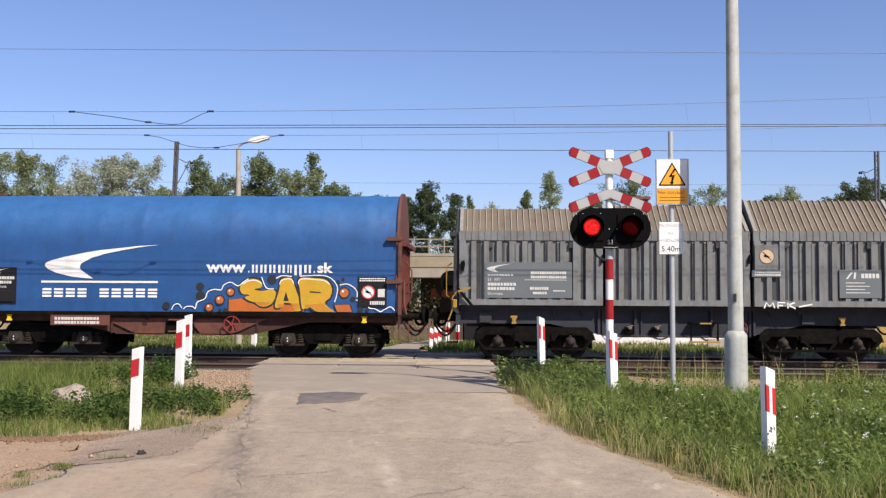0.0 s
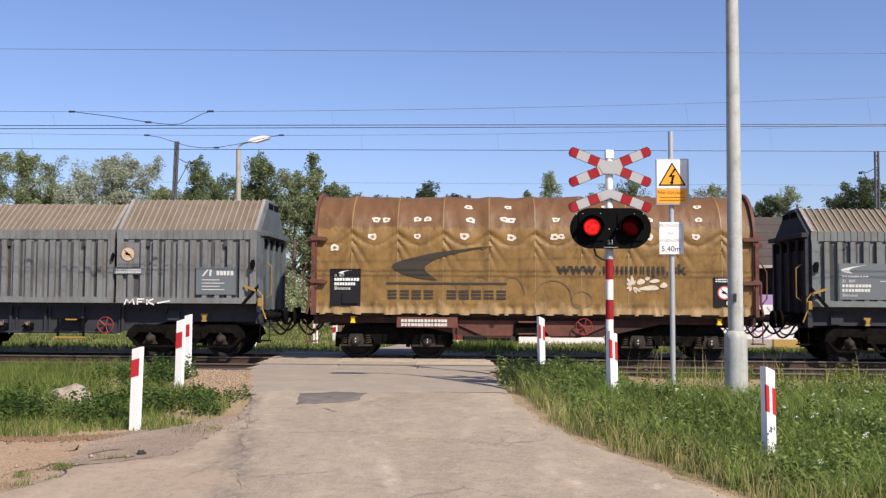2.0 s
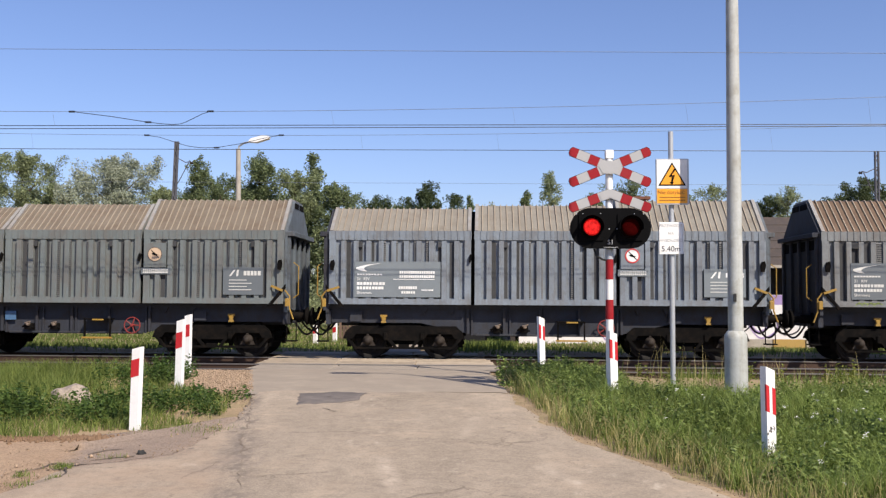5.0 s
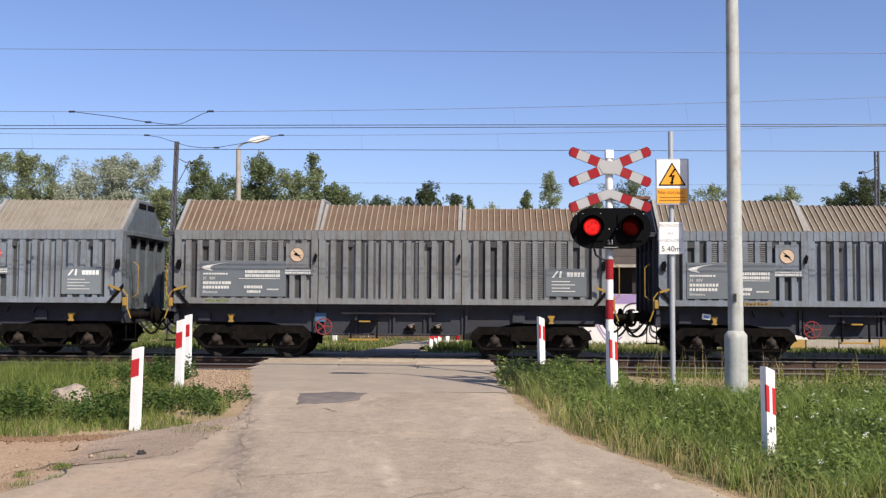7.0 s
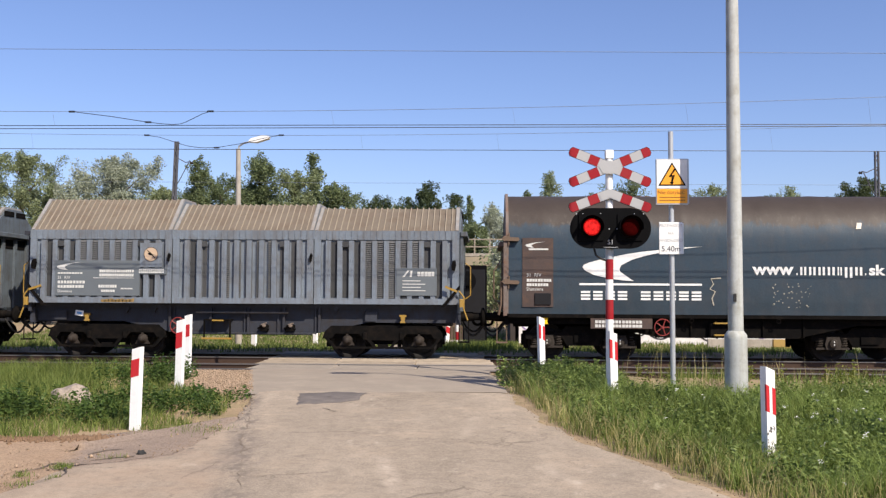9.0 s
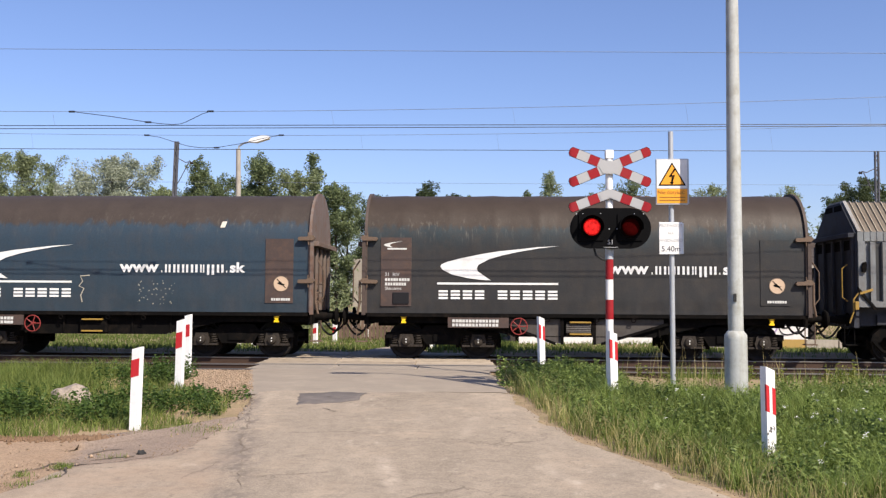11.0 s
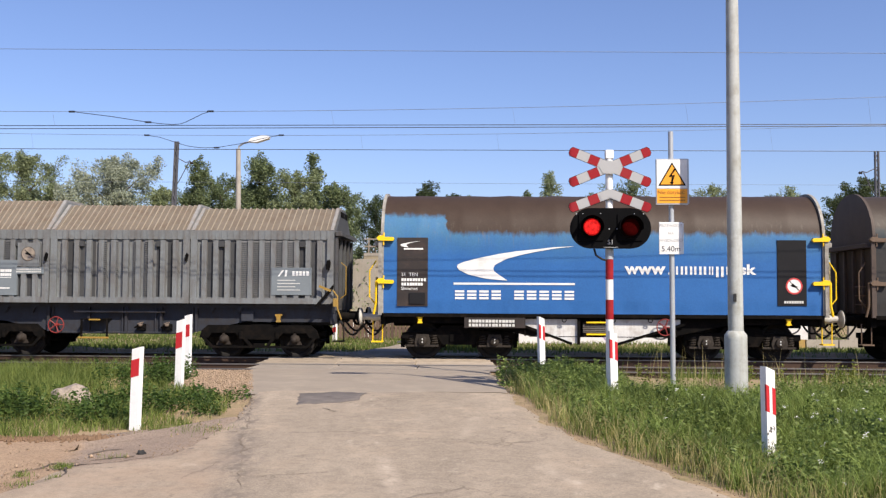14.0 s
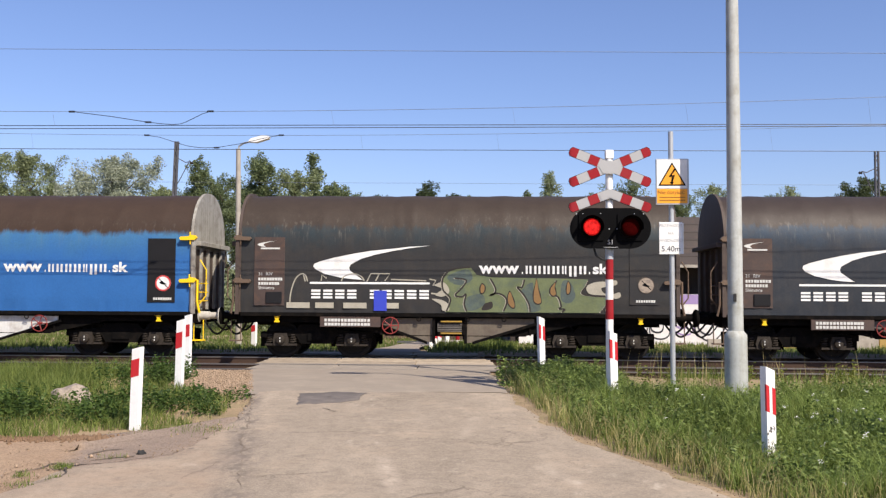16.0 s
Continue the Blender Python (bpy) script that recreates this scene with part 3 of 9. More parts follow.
def build_deck():
    """Concrete panels between and beside the rails where the road crosses."""
    deck = thing("crossing_deck", "worn concrete panels of the level crossing deck", "crossing deck", kind="structure")
    bands = [(20.68, 22.0), (22.18, 22.55), (22.57, 23.35), (23.37, 24.15), (24.17, 24.50), (24.68, 26.0), (26.18, 27.2)]
    for y0, y1 in bands:
        x0, x1 = edge(ROAD_LEFT, y0) - 0.1, edge(ROAD_RIGHT, y0) + 0.25
        n = 3
        for k in range(n):
            a, b = x0 + (x1 - x0) * k / n, x0 + (x1 - x0) * (k + 1) / n - 0.02
            dz = 0.004 * math.sin(k * 2.1 + y0)
            part("panel", Geo().bevel_box(a, b, y0, y1, -0.20, -0.006 + dz, 0.02), CONCRETE if y0 > 22.5 else CONCRETE_GREY, deck)
    return deck


build_deck()
# ---- freight wagons ----
PITCH = 12.04
# grime, with the deep shade under the train put into the near-black colour
STEEL_DARK = surface("grimy_shaded_black_steel", (0.0060, 0.0056, 0.0054), 0.9, 0.0, var=0.3, scale=3, dirt=(0.018, 0.0135, 0.0105), dirt_amount=0.6, spec=0.04)
# grimy underframe steel; also the painted shade of hood wagons' left ends
STEEL_NAVY = surface("grimy_and_shaded_navy_steel", (0.036, 0.040, 0.052), 0.7, 0.0, var=0.35, scale=2, dirt=(0.030, 0.024, 0.020), dirt_amount=0.7, streak=0.3, spec=0.2)
STEEL_RED = surface("faded_oxide_red_steel", (0.140, 0.047, 0.032), 0.7, 0.0, var=0.35, scale=2, dirt=(0.045, 0.026, 0.02), dirt_amount=0.75, streak=0.4)
STEEL_GREY = surface("dusty_grey_steel", (0.16, 0.15, 0.14), 0.7, 0.1, var=0.25, scale=2, dirt=(0.08, 0.06, 0.045), dirt_amount=0.6, streak=0.3)
STEEL_LIGHT = surface("pale_grey_steel", (0.50, 0.49, 0.45), 0.55, 0.0, var=0.15, scale=2, dirt=(0.2, 0.16, 0.12), dirt_amount=0.5, streak=0.35)
# wheel colour lowered to hold the same shade under the train
WHEEL = surface("worn_shaded_wheel_steel", (0.008, 0.0065, 0.006), 0.85, 0.0, var=0.3, scale=4)
AXLE_DUST = surface("dusty_axle_cap", (0.034, 0.027, 0.022), 0.75, 0.0, var=0.4, scale=5, spec=0.2)
AXLEBOX_PALE = surface("dusty_valve_casting", (0.20, 0.155, 0.12), 0.7, 0.0, var=0.4, scale=6, spec=0.25)
AXLEBOX = surface("dusty_axlebox_steel", (0.034, 0.027, 0.021), 0.7, 0.0, var=0.5, scale=5, spec=0.25)
YELLOW = surface("faded_yellow_paint", (0.29, 0.175, 0.03), 0.55, var=0.15, dirt=(0.25, 0.17, 0.06), dirt_amount=0.6)
YELLOW_BRIGHT = surface("bright_yellow_paint", (0.80, 0.52, 0.01), 0.45, var=0.08)
RUBBER = surface("black_rubber", (0.018, 0.018, 0.018), 0.8, var=0.2)
LETTER = surface("white_lettering", (0.72, 0.72, 0.70), 0.6, var=0.08, dirt=(0.4, 0.37, 0.33), dirt_amount=0.35, bump=0.02)
LETTER_DULL = surface("dusty_white_lettering", (0.56, 0.56, 0.53), 0.6, var=0.2, scale=6, bump=0.02)
LETTER_DARK = surface("faded_black_lettering", (0.034, 0.028, 0.02), 0.7, var=0.15, bump=0.02)
SIGN_RED = surface("sign_red_ring", (0.50, 0.05, 0.05), 0.5, var=0.1, bump=0)
PLATE_BLACK = surface("black_data_plate", (0.012, 0.012, 0.014), 0.75, var=0.3, scale=3, bump=0.03, spec=0.2)
PLATE_BROWN = surface("rusted_data_plate", (0.062, 0.042, 0.036), 0.7, var=0.3, scale=3, dirt=(0.10, 0.055, 0.036), dirt_amount=0.5)
PLATE_SOOT = surface("sooty_brown_data_plate", (0.026, 0.020, 0.018), 0.7, var=0.4, scale=2, dirt=(0.055, 0.035, 0.028), dirt_amount=0.6)
BELLY_WHITE = surface("whitewashed_steel_plate", (0.62, 0.62, 0.60), 0.6, var=0.15, scale=2, dirt=(0.25, 0.2, 0.16), dirt_amount=0.5, streak=0.4)
BELLY_DARK = surface("sooty_grey_brown_plate", (0.072, 0.064, 0.056), 0.7, var=0.35, scale=2, dirt=(0.04, 0.028, 0.022), dirt_amount=0.6, streak=0.4)
BELLY_TAN = surface("dusty_tan_steel_plate", (0.135, 0.112, 0.085), 0.7, var=0.3, scale=2, dirt=(0.07, 0.05, 0.038), dirt_amount=0.6, streak=0.4)
PLATE_GREY = surface("grey_data_plate", (0.112, 0.128, 0.140), 0.6, var=0.1, scale=2, bump=0.03)

END_DARK = surface("sooty_red_brown_steel", (0.042, 0.016, 0.012), 0.8, var=0.4, scale=2, dirt=(0.09, 0.035, 0.025), dirt_amount=0.5, streak=0.4)
END_SOOT = surface("sooty_rusted_end_steel", (0.045, 0.036, 0.030), 0.8, var=0.35, scale=2, dirt=(0.08, 0.045, 0.03), dirt_amount=0.6, streak=0.4)
RIB_RED = surface("dull_red_steel_rib", (0.135, 0.024, 0.018), 0.65, var=0.35, scale=3, dirt=(0.06, 0.02, 0.015), dirt_amount=0.6, streak=0.4)
WALL_RUST = surface("rust_stained_grey_end_wall", (0.155, 0.125, 0.108), 0.7, var=0.3, scale=2, dirt=(0.125, 0.058, 0.030), dirt_amount=0.8, streak=0.6)
WALL_BROWN = surface("rust_brown_end_wall", (0.075, 0.054, 0.043), 0.7, var=0.3, scale=2, dirt=(0.05, 0.035, 0.03), dirt_amount=0.6, streak=0.4)
CACHE = {}


def cached(key, build):
    if key not in CACHE:
        CACHE[key] = build()
    return CACHE[key]


# -- running gear --
def wheelset_mesh():
    g = Geo()
    for s in (-1, 1):
        g.lathe([(s * 0.68, 0.06), (s * 0.68, 0.16), (s * 0.70, 0.19), (s * 0.705, 0.37), (s * 0.683, 0.40), (s * 0.683, 0.485), (s * 0.715, 0.487), (s * 0.722, 0.462), (s * 0.818, 0.455), (s * 0.820, 0.40), (s * 0.80, 0.37),
                 (s * 0.765, 0.35), (s * 0.745, 0.19), (s * 0.79, 0.16), (s * 0.80, 0.09)], (0, 0, 0), (0, 1, 0), 32)
        for k in range(6):
            a = k * math.pi / 3
            g.tube([(0.27 * math.cos(a), s * 0.70, 0.27 * math.sin(a)), (0.27 * math.cos(a), s * 0.775, 0.27 * math.sin(a))], 0.035, 8)
    g.tube([(0, -1.0, 0), (0, 1.0, 0)], 0.075, 14)
    return g.mesh("wheelset", True)


def bogie_frame_mesh():
    g = Geo()
    for s in (-1, 1):
        y0, y1 = sorted((s * 0.90, s * 1.08))
        pts = [(-1.42, 0.52), (-1.42, 0.66), (-0.55, 0.70), (-0.42, 0.84), (0.42, 0.84), (0.55, 0.70), (1.42, 0.66), (1.42, 0.52), (1.2, 0.50), (0.52, 0.56), (0.40, 0.36), (-0.40, 0.36), (-0.52, 0.56), (-1.2, 0.50)]
        g.prism(pts, "y", y0, y1)
        g.box(-0.22, 0.22, s * 1.085 - 0.03, s * 1.085 + 0.03, 0.44, 0.62)
    g.box(-0.25, 0.25, -0.95, 0.95, 0.50, 0.86)
    g.box(-1.40, -1.30, -0.95, 0.95, 0.50, 0.62).box(1.30, 1.40, -0.95, 0.95, 0.50, 0.62)
    g.lathe([(0, 0.25), (0.12, 0.22)], (0, 0, 0.84), (0, 0, 1), 20)
    # brake beams and shoes
    for sx in (-1, 1):
        for t in (-1, 1):
            x = sx * 0.9 + t * 0.52
            g.tube([(x, -0.8, 0.40), (x, 0.8, 0.40)], 0.04, 8)
            for s in (-1, 1):
                g.box(x - 0.05, x + 0.05, s * 0.77 - 0.045, s * 0.77 + 0.045, 0.28, 0.58)
    return g.mesh("bogie_frame", True)


def axlebox_mesh():
    g = Geo()
    g.prism([(-0.17, -0.15), (0.17, -0.15), (0.20, -0.02), (0.15, 0.16), (-0.15, 0.16), (-0.20, -0.02)], "y", -0.14, 0.12)
    g.lathe([(-0.21, 0.075), (-0.20, 0.10), (-0.14, 0.115)], (0, 0, 0), (0, 1, 0), 18)
    for a in range(4):
        g.tube([(0.085 * math.cos(a * 1.571 + 0.785), -0.205, 0.085 * math.sin(a * 1.571 + 0.785)), (0.085 * math.cos(a * 1.571 + 0.785), -0.16, 0.085 * math.sin(a * 1.571 + 0.785))], 0.017, 6)
    g.box(-0.40, -0.17, -0.11, 0.10, -0.15, -0.10).box(0.17, 0.40, -0.11, 0.10, -0.15, -0.10)
    return g.mesh("axlebox", True)


def spring_mesh():
    g = Geo()
    path = [(0.085 * math.cos(t), 0.085 * math.sin(t), 0.26 * t / (2 * math.pi * 4.5)) for t in np.linspace(0, 2 * math.pi * 4.5, 36)]
    g.tube(path, 0.020, 5)
    return g.mesh("spring", True)


WHEELSETS = []


def side_frame_mesh():
    """Cast side of the hood wagons' bogies: a deep rounded frame with a low tie bar and openings at the axles."""
    g = Geo()
    top = [(-1.52, 0.50), (-1.46, 0.68), (-1.30, 0.82), (1.30, 0.82), (1.46, 0.68), (1.52, 0.50)]
    g.prism(top + [(1.28, 0.50), (1.20, 0.62), (0.60, 0.62), (0.46, 0.46), (-0.46, 0.46), (-0.60, 0.62), (-1.20, 0.62), (-1.28, 0.50)], "y", -0.05, 0.05)
    g.box(-1.22, 1.22, -0.07, 0.05, 0.25, 0.30)
    for s in (-1, 1):
        g.prism([(s * 0.16, 0.28), (s * 0.24, 0.28), (s * 0.44, 0.52), (s * 0.34, 0.52)], "y", -0.06, 0.04)
        g.prism([(s * 1.50, 0.55), (s * 1.40, 0.55), (s * 1.16, 0.26), (s * 1.24, 0.26)], "y", -0.06, 0.04)
        g.bevel_box(s * 0.46 - 0.05, s * 0.46 + 0.05, -0.09, -0.04, 0.48, 0.66, 0.015)
    g.box(-0.13, 0.13, -0.08, 0.04, 0.25, 0.36)
    return g.mesh("side_frame")


def axle_cone_mesh():
    g = Geo().lathe([(0.0, 0.13), (0.05, 0.12), (0.09, 0.08), (0.17, 0.062), (0.19, 0.03)], (0, 0, 0), (0, -1, 0), 18)
    g.prism([(-0.035, 0.08), (0.035, 0.08), (0.02, 0.19), (-0.02, 0.19)], "y", -0.06, 0.0)
    g.prism([(-0.19, -0.13), (0.19, -0.13), (0.12, -0.02), (-0.12, -0.02)], "y", -0.04, 0.0)
    return g.mesh("axlebox", True)


def add_bogie(wagon, x, kind):
    frame_me = cached("bogie", bogie_frame_mesh)
    if kind == "h":
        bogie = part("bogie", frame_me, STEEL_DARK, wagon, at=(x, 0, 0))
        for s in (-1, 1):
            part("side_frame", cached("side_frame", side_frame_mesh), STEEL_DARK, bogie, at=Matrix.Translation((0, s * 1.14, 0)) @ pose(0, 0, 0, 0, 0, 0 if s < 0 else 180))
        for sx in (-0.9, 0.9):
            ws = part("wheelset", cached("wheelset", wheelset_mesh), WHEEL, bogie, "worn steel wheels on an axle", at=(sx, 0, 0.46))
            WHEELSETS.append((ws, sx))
            for s in (-1, 1):
                part("axlebox", cached("axle_cone", axle_cone_mesh), AXLE_DUST, bogie, "dusty grey-brown axle cap", at=Matrix.Translation((sx, s * 1.13, 0.46)) @ pose(0, 0, 0, 0, 0, 0 if s < 0 else 180))
        return bogie
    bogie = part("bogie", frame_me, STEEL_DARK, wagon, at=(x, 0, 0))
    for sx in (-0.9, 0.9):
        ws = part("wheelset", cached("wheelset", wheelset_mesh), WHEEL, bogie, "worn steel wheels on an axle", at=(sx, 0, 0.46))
        WHEELSETS.append((ws, sx))
        for s in (-1, 1):
            part("axlebox", cached("axlebox", axlebox_mesh), AXLEBOX, bogie, at=Matrix.Translation((sx, s * 1.0, 0.46)) @ pose(0, 0, 0, 0, 0, 0 if s < 0 else 180))
            if s < 0:
                for z in (0.50, 0.43):
                    part("axle_mark", cached("axle_mark", lambda: Geo().box(-0.013, 0.013, -0.214, -0.209, -0.018, 0.018).mesh("axle_mark")), LETTER_DULL, bogie, "small white paint mark", at=(sx, -1.0, z))
            for q in (-0.29, 0.29):
                part("spring", cached("spring", spring_mesh), AXLEBOX, bogie, at=(sx + q, s * 1.0, 0.36))
    return bogie


def buffer_mesh():
    g = Geo()
    g.lathe([(0.0, 0.17), (0.03, 0.17), (0.03, 0.11), (0.30, 0.105), (0.30, 0.085), (0.50, 0.085), (0.53, 0.20), (0.56, 0.225), (0.59, 0.22), (0.60, 0.10)], (0, 0, 0), (1, 0, 0), 20)
    return g.mesh("buffer", True)


def add_ends(wagon, hb, steel, pale=False):
    """Buffers, couplings, hoses and steps at both ends."""
    for s in (-1, 1):
        for y in (-0.875, 0.875):
            part("buffer", cached("buffer_pale" if pale else "buffer", buffer_mesh), STEEL_LIGHT if pale else STEEL_DARK, wagon, at=Matrix.Translation((s * 5.42, y, 1.05)) @ pose(0, 0, 0, 0, 0, 0 if s > 0 else 180))
        g = Geo().tube([(s * 5.3, 0, 1.02), (s * 5.75, 0, 1.02)], 0.06, 10)
        g.ring((s * 5.85, 0, 0.95), (0, 1, 0), 0.12, 0.035, 14, 6)
        part("coupling", g, STEEL_DARK, wagon, smooth=True)
        for y, drop in ((-0.38, 0.42), (0.42, 0.34)):
            path = [(s * (5.40 + 0.62 * t), y + 0.1 * math.sin(t * 3), 0.98 - drop * math.sin(math.pi * min(1, t * 0.92))) for t in np.linspace(0, 1, 10)]
            part("brake_hose", Geo().tube(path, 0.027, 8), RUBBER, wagon, smooth=True)
        # end step
        st = Geo().box(s * 5.52 - 0.14, s * 5.52 + 0.14, -1.34, -1.06, 0.42, 0.45)
        st.tube([(s * 5.52 - 0.12, -1.2, 0.45), (s * 5.52 - 0.12, -1.2, 0.95)], 0.014, 6).tube([(s * 5.52 + 0.12, -1.2, 0.45), (s * 5.52 + 0.12, -1.2, 0.95)], 0.014, 6)
        part("end_step", st, steel, wagon)


def underframe_mesh(hb, belly_low, belly_half, beam_top, out):
    g = Geo()
    for s in (-1, 1):
        y0, y1 = sorted((s * (out - 0.1), s * out))
        pts = [(-hb, 0.90), (-hb, beam_top), (hb, beam_top), (hb, 0.90), (belly_half + 1.4, 0.90), (belly_half, belly_low), (-belly_half, belly_low), (-belly_half - 1.4, 0.90)]
        g.prism(pts, "y", y0, y1)
        # flanges and posts
        g.box(-hb, hb, s * out - 0.06, s * out + 0.06, beam_top - 0.05, beam_top).box(-belly_half, belly_half, s * out - 0.05, s * out + 0.05, belly_low - 0.02, belly_low)
        for x in (-belly_half - 0.1, -belly_half / 2, 0.0, belly_half / 2, belly_half + 0.1):
            g.box(x - 0.02, x + 0.02, s * (out + 0.02) - 0.025, s * (out + 0.02) + 0.025, belly_low, beam_top - 0.05)
    g.box(-hb, hb, -1.2, 1.2, beam_top - 0.12, beam_top - 0.02)
    for s in (-1, 1):
        g.box(s * 5.38 - 0.06, s * 5.38 + 0.06, -1.30, 1.30, 0.86, 1.22)
    g.box(-hb + 0.2, hb - 0.2, -0.25, 0.25, 0.80, beam_top - 0.1)
    return g.mesh("underframe")


def hook_mesh():
    """Tie-down bracket on the side beam."""
    g = Geo()
    g.box(-0.085, 0.085, -0.03, 0.03, 0.10, 0.15).prism([(-0.055, 0.10), (0.055, 0.10), (0.03, 0.02), (0.06, -0.02), (0.06, -0.05), (-0.06, -0.05), (-0.06, -0.02), (-0.03, 0.02)], "y", -0.05, 0.02)
    g.ring((0, -0.03, 0.06), (0, 1, 0), 0.05, 0.012, 12, 5)
    return g.mesh("tie_down_bracket")


def handwheel_mesh():
    g = Geo().ring((0, 0, 0), (0, 1, 0), 0.20, 0.013, 24, 6)
    for k in range(5):
        a = k * 2 * math.pi / 5
        g.tube([(0, 0, 0), (0.2 * math.cos(a), 0, 0.2 * math.sin(a))], 0.014, 6)
    g.tube([(0, -0.03, 0), (0, 0.14, 0)], 0.035, 8)
    return g.mesh("handwheel", True)


RED_WHEEL = surface("faded_red_handwheel", (0.22, 0.030, 0.026), 0.55, var=0.2)

SWOOSH = [(0.0, 0.0), (-0.50, 0.03), (-0.95, 0.085), (-1.40, 0.135), (-1.78, 0.20), (-2.28, 0.31), (-2.60, 0.40), (-2.73, 0.46), (-2.757, 0.52), (-2.70, 0.60), (-2.49, 0.71), (-2.12, 0.80), (-1.85, 0.835), (-1.58, 0.855),
          (-1.78, 0.71), (-1.885, 0.63), (-1.91, 0.56), (-1.87, 0.47), (-1.62, 0.33), (-1.30, 0.23), (-0.95, 0.15), (-0.50, 0.065)]


def flat_geo(polys, y, thick=0.003):
    """Polygons in the xz plane as thin plates at depth y."""
    g = Geo()
    for pts in polys:
        g.prism(pts, "y", y - thick, y)
    return g


def rect(x0, x1, z0, z1):
    return [(x0, z0), (x1, z0), (x1, z1), (x0, z1)]


def swoosh(x, z, k):
    return [(x + a * k, z - b * k) for a, b in SWOOSH]


def block_row(x0, x1, z0, z1, n, rng, tall=0.0, gap=0.22):
    """A line of plain bars, one for each character."""
    out, w = [], (x1 - x0) / n
    for k in range(n):
        q = 0.12 * w * rng.uniform(-1, 1)
        a, b = x0 + w * (k + gap / 2), x0 + w * (k + 1 - gap / 2) + q
        zt = z1 + (tall if rng.random() < 0.2 else 0)
        out.append(rect(a, b, z0, zt))
    return out


def bar_mesh(w, h, kind):
    """Plain bars for one character: 0 a block, 1 two uprights, 2 three level strips."""
    g = Geo()
    if kind == 1:
        for a, b in ((0, 0.34 * w), (0.66 * w, w)):
            g.prism(rect(a, b, 0, h), "y", -0.003, 0)
    elif kind == 2:
        for a, b in ((0, 0.24), (0.38, 0.62), (0.76, 1.0)):
            g.prism(rect(0, w, a * h, b * h), "y", -0.003, 0)
    else:
        g.prism(rect(0, w, 0, h), "y", -0.003, 0)
    return g.mesh("character_bar")


def fitted_word(text, w, h):
    """Bold lettering that fills a box w wide and h high."""
    cu = bpy.data.curves.new("writing", "FONT")
    cu.body, cu.size, cu.extrude, cu.offset, cu.resolution_u = text, 0.3, 0.0015, 0.010, 3
    ob = bpy.data.objects.new("writing", cu)
    scene.collection.objects.link(ob)
    me = bpy.data.meshes.new_from_object(ob.evaluated_get(bpy.context.evaluated_depsgraph_get()))
    bpy.data.objects.remove(ob)
    xs, zs = [v.co.x for v in me.vertices], [v.co.y for v in me.vertices]
    me.transform(Matrix.Rotation(radians(90), 4, "X") @ Matrix.Diagonal((w / (max(xs) - min(xs)), h / (max(zs) - min(zs)), 1, 1)) @ Matrix.Translation((-min(xs), -min(zs), 0)))
    return me


def line_of_bars(name, parent, x0, x1, z0, z1, n, y, mat, rng, tall=0.0, gap=0.22):
    """A line of writing as plain bars; large ones are parts of their own."""
    if z1 - z0 > 0.15:
        # relative widths; a negative one is a low dot; the common ends of a web address can be read
        web = (4.05, -0.35, 0.8, 0.85, 0.85, 0.9, 0.65, 0.95, 0.9, -0.35, 1.75)
        wide = web if n == 14 else (1.0,) * n
        unit, x = (x1 - x0) / sum(abs(v) for v in wide), x0
        for k, v in enumerate(wide):
            bw = abs(v) * unit - gap * unit
            h = (z1 - z0) * (0.26 if v < 0 else 1.0)
            if n == 14 and k in (0, 10):
                word = "www" if k == 0 else "sk"
                h += tall if k else 0
                me = cached((mat.name, word), lambda: fitted_word(word, bw, h))
                part("word", me, mat, parent, at=(x + gap * unit / 2, y - 0.0015, z0))
            else:
                zl = z0 - (tall if n == 14 and k == 7 else 0)
                h += z0 - zl
                kind = 0 if v < 0 else 1 if n == 14 else 2
                me = cached((mat.name, round(bw, 3), round(h, 3)), lambda: bar_mesh(bw, h, kind))
                part(name, me, mat, parent, at=(x + gap * unit / 2, y, zl))
            x += abs(v) * unit
        return None
    g = Geo()
    for r in block_row(x0, x1, z0, z1, n, rng, tall, gap):
        g.prism(r, "y", y - 0.003, y)
    return part(name, g, mat, parent)


def disc(x, z, r, n=22):
    return [(x + r * math.cos(2 * math.pi * k / n), z + r * math.sin(2 * math.pi * k / n)) for k in range(n)]


def ring_polys(x, z, r0, r1, n=24):
    out = []
    for k in range(n):
        a, b = 2 * math.pi * k / n, 2 * math.pi * (k + 1) / n
        out.append([(x + r0 * math.cos(a), z + r0 * math.sin(a)), (x + r1 * math.cos(a), z + r1 * math.sin(a)), (x + r1 * math.cos(b), z + r1 * math.sin(b)), (x + r0 * math.cos(b), z + r0 * math.sin(b))])
    return out


def no_hump_sign(wagon, x, z, r, y, face=None, rim=None):
    """Round warning emblem: pale disc, red ring, black mark and bar."""
    em = part("emblem", flat_geo([disc(x, z, r)], y), face or LETTER, wagon, "round pale warning emblem with a red rim")
    part("rim", flat_geo(ring_polys(x, z, r * (0.82 if not rim else 0.93), r), y - 0.004, 0.002), rim or SIGN_RED, em)
    g = flat_geo([[(x - 0.5 * r, z + 0.05 * r), (x - 0.1 * r, z + 0.3 * r), (x + 0.15 * r, z + 0.05 * r), (x + 0.5 * r, z - 0.1 * r), (x + 0.2 * r, z - 0.2 * r), (x - 0.2 * r, z - 0.12 * r)]], y - 0.004, 0.002)
    g.prism([(x - 0.5 * r, z + 0.62 * r), (x + 0.62 * r, z - 0.5 * r), (x + 0.56 * r, z - 0.58 * r), (x - 0.58 * r, z + 0.56 * r)], "y", y - 0.0065, y - 0.0045)
    part("mark", g, BLACK, em)


